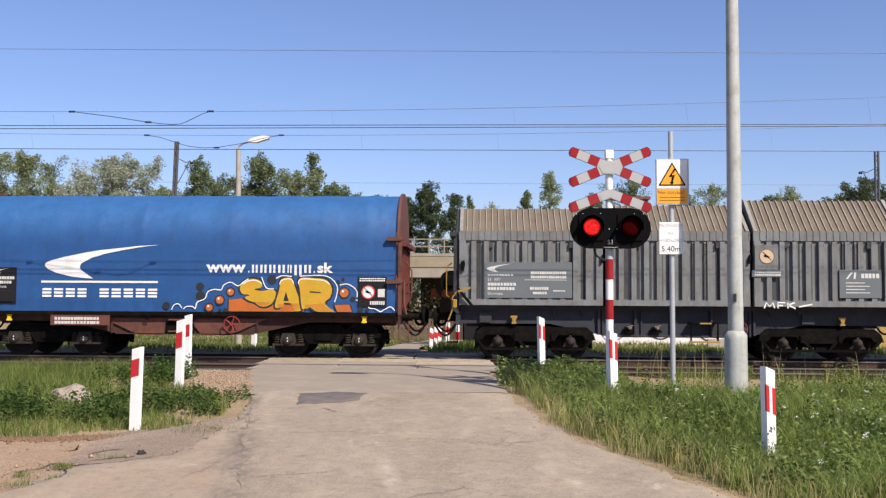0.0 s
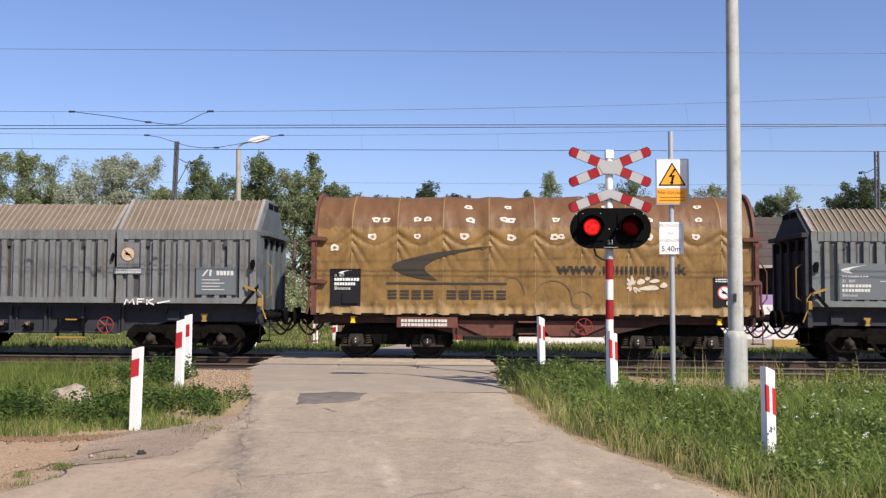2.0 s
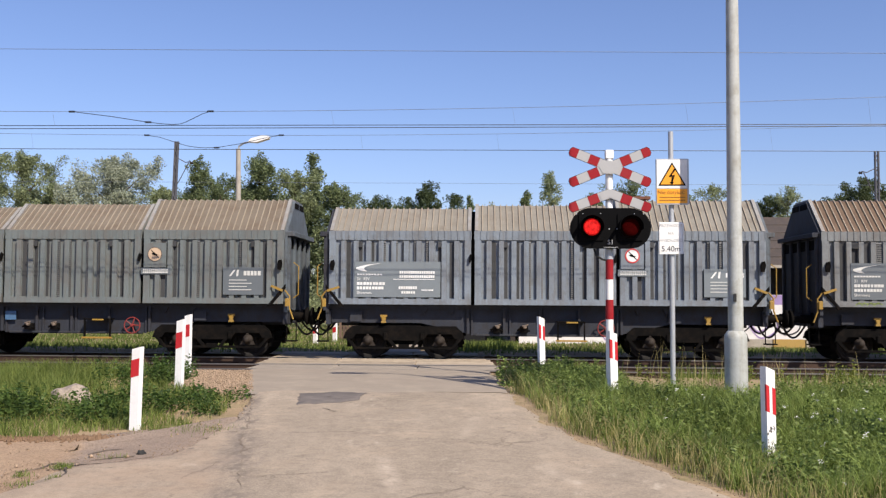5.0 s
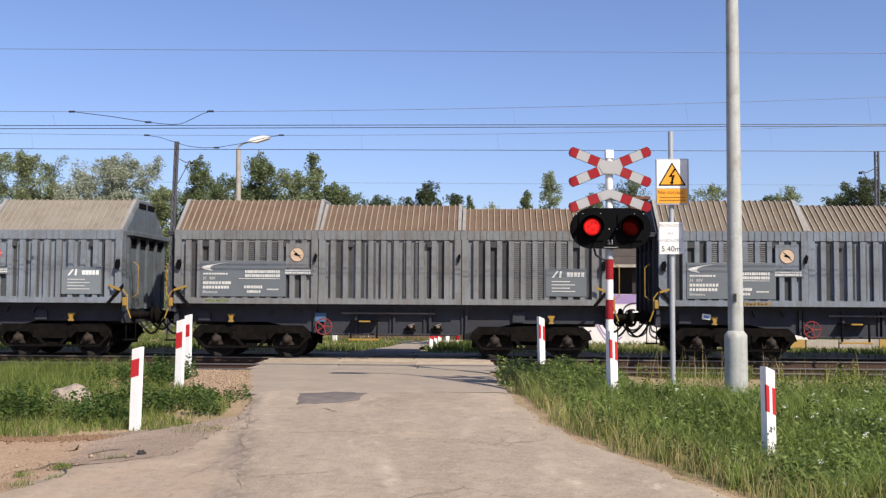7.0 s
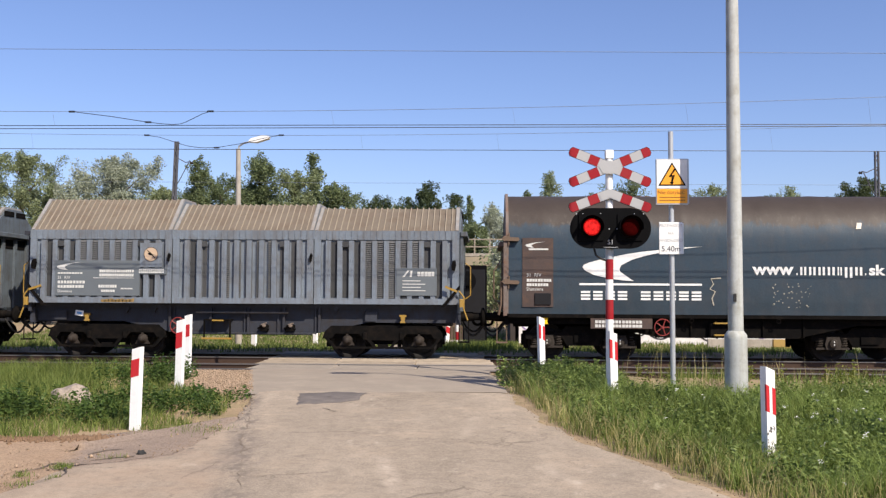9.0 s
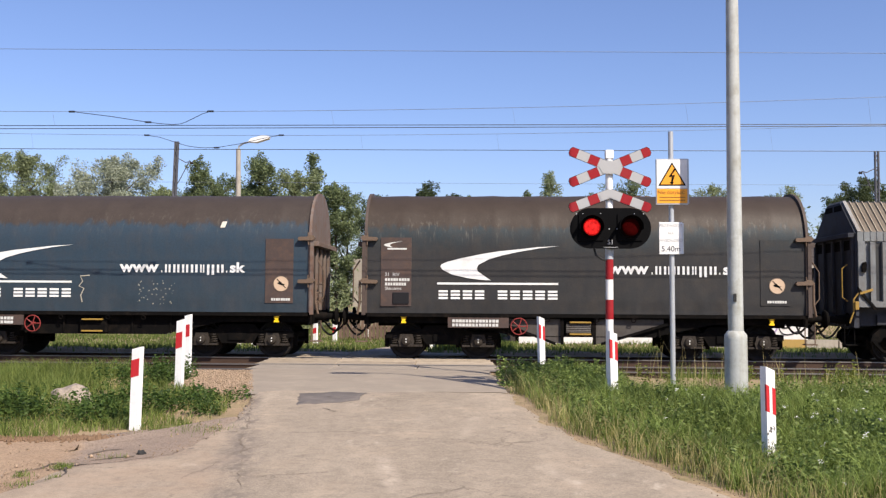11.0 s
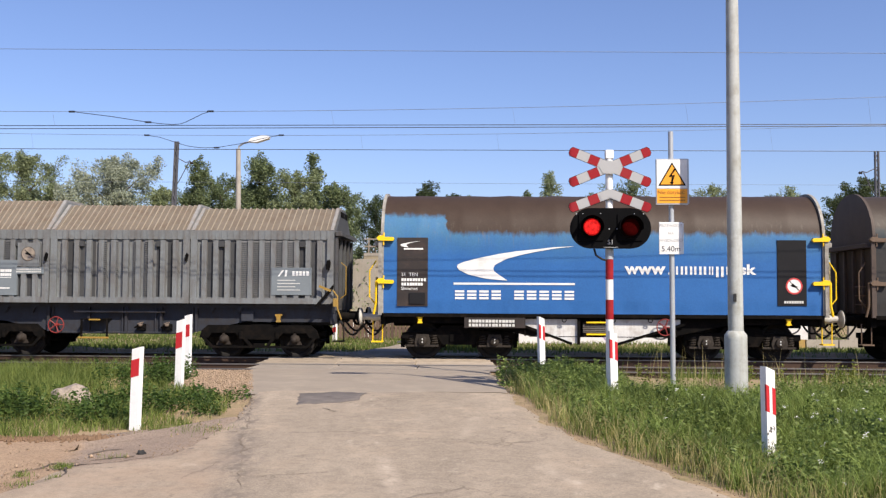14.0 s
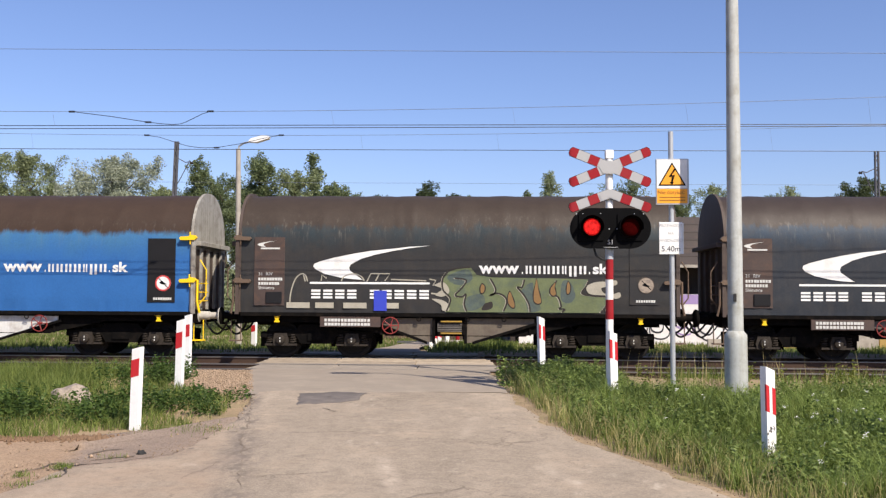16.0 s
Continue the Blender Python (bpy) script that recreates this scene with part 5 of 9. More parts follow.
VENT_GREY = surface("dusty_grey_shaded_recess", (0.098, 0.102, 0.104), 0.75, var=0.3, scale=2, dirt=(0.075, 0.065, 0.058), dirt_amount=0.5, rand=0.3, streak=0.3, bump=0.05, spec=0.2)
PLATE_PALE = surface("pale_blue_grey_data_plate", (0.165, 0.190, 0.205), 0.6, var=0.15, scale=2, bump=0.03)
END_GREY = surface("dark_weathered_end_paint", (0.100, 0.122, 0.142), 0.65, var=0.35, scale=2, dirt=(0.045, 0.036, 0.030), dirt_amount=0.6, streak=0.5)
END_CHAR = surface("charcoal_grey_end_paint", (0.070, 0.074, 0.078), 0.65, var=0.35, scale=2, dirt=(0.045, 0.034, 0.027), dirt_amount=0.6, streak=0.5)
FRAME_EDGE = surface("worn_blue_black_steel", (0.034, 0.039, 0.048), 0.6, 0.0, var=0.4, scale=3, dirt=(0.05, 0.035, 0.026), dirt_amount=0.6)


def hood_wagon(label, body, roof, rib, big_left, seed, logo=LETTER_DULL, emblem=LETTER, end_mat=None, deep=None, plate_mat=None, low=0.045):
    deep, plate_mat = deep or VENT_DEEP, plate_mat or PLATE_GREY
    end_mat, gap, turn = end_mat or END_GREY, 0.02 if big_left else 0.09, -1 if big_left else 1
    wagon = thing("sliding_hood_wagon", label, "freight wagon", (0, Y_FAR, 0), group="wagons of the freight train")
    rng = np.random.default_rng(seed)
    lens = [3.62, 3.56, 3.62]
    hs = [(4.06 - low, 1.42), (3.93 - low * 0.8, 1.375), (3.84 - low * 0.6, 1.33)]
    order = hs if big_left else hs[::-1]
    x = -5.40
    for k, ln in enumerate(lens):
        h, w = order[k]
        hood = part("hood", cached(("hood", ln, h, gap, body.name), lambda: hood_mesh(ln - gap, h, w)), body, wagon, at=(x + ln / 2, 0, 0))
        n = max(6, round((ln - 0.4) / 0.30))
        step = (ln - 0.40) / n
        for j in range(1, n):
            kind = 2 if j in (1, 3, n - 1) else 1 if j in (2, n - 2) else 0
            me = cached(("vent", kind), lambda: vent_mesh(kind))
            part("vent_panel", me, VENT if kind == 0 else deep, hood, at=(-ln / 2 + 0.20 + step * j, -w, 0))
        part("roof_skin", cached(("roof", ln, h, gap, roof.name), lambda: roof_mesh(ln - gap, h, w)), roof, hood, "rusty brown roof skin")
        part("roof_ribs", cached(("ribs", ln, h, gap, rib.name), lambda: roof_rib_mesh(ln - gap, h, w)), rib, hood)
        for e in (-1, 1):
            part("roof_edge", cached(("roof_edge", h), lambda: roof_edge_mesh(h, w)), ROOF_EDGE, hood, "pale worn edge of the hood roof", at=(e * (ln / 2 - gap / 2 - 0.045), 0, 0))
        part("latch", Geo().prism([(-0.035, -0.11), (0.01, -0.12), (0.04, 0.0), (0.05, 0.05), (0.01, 0.10), (-0.02, 0.04)], "y", -w - 0.14, -w - 0.06), STEEL_DARK, hood, at=(ln / 2 - 0.07, 0, 2.52)) if k < 2 else None
        x += ln
        if k < 2:
            hh, ww = min(h, order[k + 1][0]) - 0.05, min(w, order[k + 1][1]) - 0.03
            # black sleeve added to paint in the shade of the gap
            part("hood_seal", Geo().prism([(-ww, 1.37), (-ww, 3.12), (-ww + 0.95, hh), (ww - 0.95, hh), (ww, 3.12), (ww, 1.37)], "x", x - 0.06, x + 0.06), STEEL_DARK, wagon, "dark filler that paints the shaded gap between two hoods")
    for s in (-1, 1):
        h, w = order[0 if s < 0 else 2]
        # left ends face away from the sun; dark navy paints in their shade
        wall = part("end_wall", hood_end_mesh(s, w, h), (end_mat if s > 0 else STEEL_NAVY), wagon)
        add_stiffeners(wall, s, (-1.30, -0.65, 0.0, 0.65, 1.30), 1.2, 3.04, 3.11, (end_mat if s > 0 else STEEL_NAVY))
        for yc in (-0.97, -0.32, 0.32, 0.97):
            a, b = sorted((s * 5.44, s * 5.452))
            part("slot", Geo().box(a, b, yc - 0.24, yc + 0.24, 2.76, 3.0), STEEL_DARK, wall, "dark strip of the end wall, painted shadow at the top")
            # the upper strip paints in the shadow slit below the roof
            if abs(yc) < 0.5:
                part("slot", Geo().box(a, b, yc - 0.26, yc + 0.26, h - 0.20, h - 0.06), STEEL_DARK, wall, "dark strip of the end wall, painted shadow at the top")
        g = Geo().tube([(s * 5.40, -1.50, 1.70), (s * 5.52, -1.50, 1.55), (s * 5.52, -1.50, 1.25), (s * 5.62, -1.50, 0.98)], 0.020, 8)
        part("lever_rod", g, YELLOW, wagon, smooth=True)
        part("lever_guide", Geo().bevel_box(s * 5.46 - 0.05, s * 5.46 + 0.05, -1.56, -1.47, 1.30, 1.50, 0.015), YELLOW, wagon)
        g = Geo().box(-0.17, 0.15, -1.56, -1.51, -0.028, 0.028)
        part("hand_lever", g, YELLOW, wagon, at=pose(s * 5.22, 0, 1.74, 0, 22 if s > 0 else -18, 0))
        part("latch", Geo().prism([(-0.05, -0.13), (0.03, -0.14), (0.06, 0.02), (0.04, 0.12), (-0.03, 0.10), (-0.06, 0.0)], "y", -w - 0.15, -w - 0.07), STEEL_DARK, wagon, at=(s * 5.27, 0, 2.34))
        g = Geo().tube([(s * 5.55, -1.2, 1.5), (s * 5.68, -1.2, 1.6), (s * 5.68, -1.2, 2.3), (s * 5.55, -1.2, 2.4)], 0.015, 8)
        part("hand_rail", g, YELLOW, wagon, smooth=True)
        part("bracket", Geo().prism([(s * 4.95, 1.3), (s * 5.42, 1.85), (s * 5.42, 1.75), (s * 5.05, 1.3)], "y", -1.54, -1.49), STEEL_DARK, wagon)
    part("underframe", cached("under_h", lambda: underframe_mesh(5.40, 0.60, 1.7, 1.37, 1.12)), STEEL_NAVY, wagon)
    for q in (-3.5, 3.5):
        add_bogie(wagon, q, "h")
    add_ends(wagon, 5.4, STEEL_DARK)
    for q in (-4.0, 4.0):
        part("tie_down_bracket", cached("hook_dull", hook_mesh), YELLOW, wagon, at=(q, -1.24, 0.95))
        part("access_plate", Geo().box(q - 0.95 if q > 0 else q - 0.85, q - 0.65 if q > 0 else q - 0.55, -1.21, -1.17, 0.93, 1.17), STEEL_NAVY, wagon)
    part("handwheel", cached("handwheel", handwheel_mesh), RED_WHEEL, wagon, at=(-1.65 if big_left else 1.5, -1.30, 0.80))
    for q in (-1.90, -1.0 * turn, -0.1 * turn, 0.86 * turn, 1.90):
        part("frame_post", cached("frame_post", lambda: Geo().prism([(-0.03, 1.34), (0.03, 1.34), (0.03, 0.64), (-0.03, 0.64)], "y", -1.20, -1.12).mesh("frame_post")), STEEL_NAVY, wagon, at=(q, 0, 0))
    part("lower_flange", Geo().box(-1.7, 1.7, -1.20, -1.10, 0.60, 0.635), FRAME_EDGE, wagon)
    for q in (-3.0, -2.3, 2.3, 3.0):
        part("gusset", cached("gusset", lambda: Geo().prism([(-0.10, 1.35), (0.10, 1.35), (0.0, 1.10)], "y", -1.20, -1.12).mesh("gusset")), STEEL_NAVY, wagon, at=(q, 0, 0))
    for q in (-1.18 * turn, -0.51 * turn):
        valve = part("brake_valve", cached("valve_body", lambda: Geo().bevel_box(-0.10, 0.10, -1.30, -1.12, -0.10, 0.06, 0.02).tube([(-0.16, -1.24, -0.04), (-0.05, -1.30, 0.02), (0.14, -1.28, -0.06)], 0.022, 6).mesh("brake_valve")), STEEL_DARK, wagon, at=(q, 0, 0.78))
        part("valve_cap", cached("valve_cap", lambda: Geo().lathe([(0.0, 0.05), (0.06, 0.05), (0.08, 0.03)], (0, 0, 0), (0, -1, 0), 10).tube([(-0.06, -0.06, 0.02), (0.08, -0.08, 0.06)], 0.016, 6).mesh("valve_cap", True)), AXLEBOX_PALE, valve, "dusty brown cap", at=(0.02, -1.30, 0.04))
    ladder = part("step_frame", Geo().box(0.30, 0.335, -1.40, -1.34, 0.46, 0.96).box(0.95, 0.985, -1.40, -1.34, 0.46, 0.96).box(0.30, 0.985, -1.38, -1.12, 0.94, 0.965), STEEL_DARK, wagon, at=(0 if turn > 0 else -1.28, 0, 0))
    if big_left:
        part("running_rod", Geo().tube([(-1.22, -1.24, 1.135), (1.12, -1.24, 1.135)], 0.020, 8), STEEL_GREY, wagon)
    part("step", Geo().bevel_box(0.26, 1.02, -1.46, -1.36, 0.47, 0.51, 0.008), YELLOW, ladder, "faded yellow step")
    part("step", Geo().bevel_box(0.52, 0.80, -1.44, -1.36, 0.92, 0.955, 0.008), YELLOW, ladder, "faded yellow step")
    w = order[0][1]
    yp = -w - 0.105
    pl = part("data_plate", Geo().box(-4.72, -2.58, yp, -w - 0.03, 1.54, 2.42), plate_mat, wagon)
    yl = yp - 0.004
    part("small_emblem", flat_geo([swoosh(-4.02, 2.38, 0.24)], yl), logo, pl)
    line_of_bars("owner_bars", pl, -4.66, -4.02, 2.08, 2.12, 9, yl, logo, rng)
    for k, wd in enumerate(("31", "RIV")):
        part("word", letters(wd, 0.105, align="LEFT"), logo, pl, at=(-4.66 + 0.17 * k, yl - 0.002, 1.985))
    line_of_bars("number_bars", pl, -4.66, -3.95, 1.84, 1.91, 9, yl, logo, rng)
    line_of_bars("number_bars", pl, -4.66, -3.98, 1.73, 1.80, 9, yl, logo, rng)
    part("word", letters("Shimmns", 0.105, align="LEFT"), logo, pl, at=(-4.66, yl - 0.002, 1.645))
    for q in range(2):
        line_of_bars("table_bars", pl, -3.6, -2.72, 2.12 - 0.1 * q, 2.19 - 0.1 * q, 16, yl, logo, rng)
    part("table_rule", flat_geo([rect(-3.75, -2.72, 1.975, 1.99)], yl), logo, pl)
    line_of_bars("date_bars", pl, -3.62, -3.15, 1.74, 1.81, 8, yl, logo, rng)
    line_of_bars("date_bars", pl, -3.55, -3.2, 1.63, 1.69, 6, yl, logo, rng)
    line_of_bars("date_bars", pl, -3.05, -2.75, 1.70, 1.735, 8, yl, logo, rng)
    w2 = order[2][1]
    yp = -w2 - 0.105
    pl = part("maker_plate", Geo().box(3.85, 4.85, yp, -w2 - 0.03, 1.58, 2.26), plate_mat, wagon)
    part("maker_mark", flat_geo([[(4.0, 2.04), (4.12, 2.20), (4.17, 2.20), (4.05, 2.04)]], yp - 0.004), logo, pl)
    part("maker_mark", flat_geo([[(4.18, 2.04), (4.20, 2.20), (4.25, 2.20), (4.23, 2.04)]], yp - 0.004), logo, pl)
    line_of_bars("maker_bars", pl, 4.36, 4.80, 2.06, 2.17, 5, yp - 0.004, logo, rng)
    for q in range(4):
        part("small_print", flat_geo([rect(4.0, 4.45 + 0.12 * (q % 2), 1.935 - 0.08 * q, 1.955 - 0.08 * q)], yp - 0.004), LETTER_DULL, pl)
    # warning plate with the round emblem
    xe = -2.30 if big_left else 2.12
    w = w if big_left else w2
    yp = -w - 0.100
    em = part("emblem_plate", Geo().box(xe - 0.28, xe + 0.28, yp, -w - 0.03, 2.26, 2.86), body, wagon)
    no_hump_sign(em, xe, 2.58, 0.18, yp - 0.004, emblem, WALL_BROWN if emblem is not LETTER else None)
    pl = part("notice_plate", Geo().box(xe - 0.35, xe + 0.40, yp, -w - 0.03, 2.08, 2.24), plate_mat, wagon)
    for q in range(2):
        line_of_bars("notice_bars", pl, xe - 0.3, xe + 0.34, 2.17 - 0.06 * q, 2.21 - 0.06 * q, 13, yp - 0.003, LETTER_DULL, rng)
    return wagon


GREY_A = surface("weathered_grey_wagon_paint", (0.172, 0.184, 0.188), 0.6, var=0.3, scale=1.2, fine=25, dirt=(0.10, 0.082, 0.068), dirt_amount=0.5, streak=0.6, bump=0.06)
GREY_C = surface("weathered_green_grey_wagon_paint", (0.138, 0.160, 0.160), 0.6, var=0.25, scale=1.2, fine=25, dirt=(0.12, 0.10, 0.085), dirt_amount=0.55, streak=0.5, bump=0.06)
GREY_B = surface("weathered_blue_grey_wagon_paint", (0.160, 0.190, 0.226), 0.6, var=0.3, scale=1.2, fine=25, dirt=(0.10, 0.088, 0.078), dirt_amount=0.5, streak=0.55, bump=0.06)
GREY_D = surface("pale_blue_grey_wagon_paint", (0.188, 0.220, 0.256), 0.6, var=0.3, scale=1.2, fine=25, dirt=(0.11, 0.10, 0.09), dirt_amount=0.5, streak=0.55, bump=0.06)
ROOF_TAN = roof_material("dusty_tan_roof_paint", (0.155, 0.130, 0.102), (0.105, 0.076, 0.055))
ROOF_DUST = roof_material("pale_dusty_roof_paint", (0.215, 0.200, 0.172), (0.145, 0.122, 0.098))
ROOF_BROWN = roof_material("rust_brown_roof_paint", (0.135, 0.092, 0.064), (0.085, 0.052, 0.036))
RIB_PALE = surface("pale_roof_rib", (0.29, 0.245, 0.185), 0.7, var=0.2, dirt=(0.22, 0.15, 0.1), dirt_amount=0.5)
EMBLEM_WORN = surface("worn_dusty_emblem_face", (0.34, 0.28, 0.22), 0.7, var=0.4, scale=6, dirt=(0.12, 0.10, 0.085), dirt_amount=0.9)
EMBLEM_TAN = surface("tan_emblem_face", (0.52, 0.38, 0.26), 0.6, var=0.12)

# side_mix lightens the upper blue: light on the curved top, put into colour
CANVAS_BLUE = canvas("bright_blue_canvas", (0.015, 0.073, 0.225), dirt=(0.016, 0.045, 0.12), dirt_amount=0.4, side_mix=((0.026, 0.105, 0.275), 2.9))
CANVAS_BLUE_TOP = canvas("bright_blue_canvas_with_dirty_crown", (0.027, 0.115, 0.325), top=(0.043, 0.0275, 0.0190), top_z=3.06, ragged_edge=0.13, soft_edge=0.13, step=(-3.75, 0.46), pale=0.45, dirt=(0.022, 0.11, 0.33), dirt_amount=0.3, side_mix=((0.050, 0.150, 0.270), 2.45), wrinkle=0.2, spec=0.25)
CANVAS_KHAKI = canvas("sun_bleached_khaki_canvas", (0.215, 0.125, 0.038), top=(0.125, 0.062, 0.027), top_z=3.25, ragged_edge=0.22, dirt=(0.085, 0.048, 0.02), dirt_amount=0.75, rough=0.55, streak=0.5, wrinkle=0.3, crease=0.22, spec=0.3, hem=(0.32, 0.225, 0.115))
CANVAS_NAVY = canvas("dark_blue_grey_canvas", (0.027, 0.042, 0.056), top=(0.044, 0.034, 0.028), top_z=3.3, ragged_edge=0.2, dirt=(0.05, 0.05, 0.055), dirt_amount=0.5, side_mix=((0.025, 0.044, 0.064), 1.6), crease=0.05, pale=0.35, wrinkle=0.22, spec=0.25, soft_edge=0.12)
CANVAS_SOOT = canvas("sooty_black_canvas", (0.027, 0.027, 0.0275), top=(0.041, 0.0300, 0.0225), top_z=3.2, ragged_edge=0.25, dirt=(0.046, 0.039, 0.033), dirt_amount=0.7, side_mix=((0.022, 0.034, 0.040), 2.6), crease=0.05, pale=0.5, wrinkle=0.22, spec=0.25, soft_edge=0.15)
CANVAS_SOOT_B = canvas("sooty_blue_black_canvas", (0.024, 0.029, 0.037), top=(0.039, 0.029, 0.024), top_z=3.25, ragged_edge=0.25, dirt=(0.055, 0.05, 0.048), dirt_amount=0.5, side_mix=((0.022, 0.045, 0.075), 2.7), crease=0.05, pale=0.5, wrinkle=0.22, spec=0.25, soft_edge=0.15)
WALL_WHITE = surface("pale_dusty_end_wall", (0.33, 0.32, 0.285), 0.65, var=0.25, scale=2, dirt=(0.13, 0.10, 0.075), dirt_amount=0.75, streak=0.6)
LEVER_BROWN = surface("rusty_brown_lever", (0.14, 0.095, 0.065), 0.65, 0.2, var=0.3)

TRAIN = []
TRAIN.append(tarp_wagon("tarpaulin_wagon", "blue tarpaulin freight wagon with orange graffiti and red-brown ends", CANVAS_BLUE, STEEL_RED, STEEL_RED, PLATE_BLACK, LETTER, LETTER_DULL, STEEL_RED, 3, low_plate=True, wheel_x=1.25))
TRAIN.append(hood_wagon("grey ribbed sliding-hood freight wagon with tan roof", GREY_A, ROOF_TAN, RIB_PALE, False, 11, emblem=EMBLEM_TAN))
TRAIN.append(tarp_wagon("tarpaulin_wagon", "stained khaki tarpaulin freight wagon with patched holes", CANVAS_KHAKI, STEEL_RED, STEEL_RED, PLATE_BLACK, LETTER_DARK, LETTER, STEEL_RED, 7, sag=0.035, wave=0.045, drop=0.035, low_plate=True, wheel_x=1.25))
TRAIN.append(hood_wagon("greenish grey ribbed sliding-hood freight wagon with tan roof", GREY_C, ROOF_TAN, RIB_PALE, False, 12, emblem=EMBLEM_TAN))
TRAIN.append(hood_wagon("blue-grey ribbed sliding-hood freight wagon with dusty roof", GREY_D, ROOF_DUST, RIB_PALE, False, 13, logo=LETTER, deep=VENT_GREY, plate_mat=PLATE_PALE))
TRAIN.append(hood_wagon("grey ribbed sliding-hood freight wagon with rust-brown roof", GREY_A, ROOF_BROWN, RIB_PALE, True, 14, emblem=EMBLEM_TAN))
TRAIN.append(hood_wagon("blue-grey ribbed sliding-hood freight wagon with pale emblem", GREY_B, ROOF_TAN, RIB_PALE, True, 15, emblem=EMBLEM_TAN))
TRAIN.append(tarp_wagon("tarpaulin_wagon", "dark blue tarpaulin freight wagon with white emblem", CANVAS_NAVY, STEEL_DARK, WALL_RUST, PLATE_BROWN, LETTER, LETTER_DULL, LEVER_BROWN, 21, sign_face=EMBLEM_TAN, sign_plate=PLATE_BROWN))
TRAIN.append(tarp_wagon("tarpaulin_wagon", "sooty black tarpaulin freight wagon with white emblem", CANVAS_SOOT, STEEL_DARK, WALL_BROWN, PLATE_BROWN, LETTER, LETTER_DULL, LEVER_BROWN, 22, sign_face=EMBLEM_TAN, sign_plate=CANVAS_SOOT, belly=BELLY_DARK))
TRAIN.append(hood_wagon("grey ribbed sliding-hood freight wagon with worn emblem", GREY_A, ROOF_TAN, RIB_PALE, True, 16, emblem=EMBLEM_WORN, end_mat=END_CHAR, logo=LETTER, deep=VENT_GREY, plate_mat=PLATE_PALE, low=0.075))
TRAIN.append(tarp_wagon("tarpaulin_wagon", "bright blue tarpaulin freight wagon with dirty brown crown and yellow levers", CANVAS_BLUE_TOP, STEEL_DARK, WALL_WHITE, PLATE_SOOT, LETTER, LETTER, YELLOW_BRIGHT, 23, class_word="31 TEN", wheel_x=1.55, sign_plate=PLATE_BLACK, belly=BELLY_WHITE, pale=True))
TRAIN.append(tarp_wagon("tarpaulin_wagon", "sooty tarpaulin freight wagon with green graffiti", CANVAS_SOOT, STEEL_DARK, WALL_BROWN, PLATE_BROWN, LETTER, LETTER_DULL, LEVER_BROWN, 24, sign_face=EMBLEM_WORN, sign_plate=CANVAS_SOOT, belly=BELLY_TAN))
TRAIN.append(tarp_wagon("tarpaulin_wagon", "blue-black tarpaulin freight wagon with pale streaks", CANVAS_SOOT_B, STEEL_DARK, WALL_BROWN, PLATE_BROWN, LETTER, LETTER_DULL, LEVER_BROWN, 25, sign_face=EMBLEM_TAN, sign_plate=CANVAS_SOOT_B, belly=STEEL_GREY))
OFFSET = [-0.30, -0.08, 0.10, 0.2, 0.0, 0.05, 0.0, -0.06, 0.08, 0.03, 0.0, -0.05, -0.1]


# ---- spray paint, patches and plates on single wagons ----
SPRAY_YELLOW = surface("yellow_spray_paint", (0.48, 0.30, 0.02), 0.55, var=0.25, scale=2.5, dirt=(0.62, 0.22, 0.03), dirt_amount=0.5)
SPRAY_AMBER = surface("amber_spray_paint", (0.47, 0.20, 0.02), 0.55, var=0.35, scale=3.0)
SPRAY_ORANGE = surface("orange_red_spray_paint", (0.44, 0.115, 0.02), 0.55, var=0.25, scale=2.5)
SPRAY_BLACK = surface("matt_black_spray_paint", (0.018, 0.018, 0.02), 0.6, var=0.15)
SPRAY_WHITE = surface("white_spray_paint", (0.70, 0.71, 0.72), 0.6, var=0.1)
SPRAY_GREEN = surface("moss_green_spray_paint", (0.125, 0.150, 0.070), 0.6, var=0.35, scale=2.0, dirt=(0.070, 0.095, 0.070), dirt_amount=0.8)
SPRAY_TEAL = surface("grey_teal_spray_paint", (0.066, 0.090, 0.084), 0.6, var=0.35, scale=2.5, dirt=(0.10, 0.125, 0.072), dirt_amount=0.7)
SPRAY_TAN = surface("tan_spray_paint", (0.22, 0.125, 0.045), 0.6, var=0.3, scale=4)
SPRAY_SOOT = surface("brown_black_spray_line", (0.022, 0.017, 0.014), 0.65, var=0.3, scale=4)
SPRAY_CREAM_BRIGHT = surface("chalky_cream_spray", (0.60, 0.53, 0.42), 0.65, var=0.3, scale=7, dirt=(0.36, 0.28, 0.17), dirt_amount=0.6)
SPRAY_CREAM = surface("cream_spray_paint", (0.36, 0.335, 0.27), 0.6, var=0.25, scale=3, dirt=(0.25, 0.24, 0.2), dirt_amount=0.5)
SPRAY_BLUE = surface("cobalt_spray_patch", (0.03, 0.05, 0.42), 0.55, var=0.08)
SEAM = surface("pale_canvas_seam", (0.26, 0.175, 0.08), 0.6, var=0.3, scale=3)
PATCH = surface("dull_cream_patch", (0.62, 0.55, 0.46), 0.6, var=0.35, scale=9, bump=0.02)
HOLE = surface("grey_worn_canvas", (0.16, 0.125, 0.095), 0.7, var=0.3, scale=8)
SPRAY_DUSTY_BLUE = surface("dull_blue_label", (0.06, 0.13, 0.24), 0.6, var=0.3, scale=8)
SPRAY_GREY = surface("thin_grey_spray_line", (0.13, 0.09, 0.06), 0.7, var=0.2)


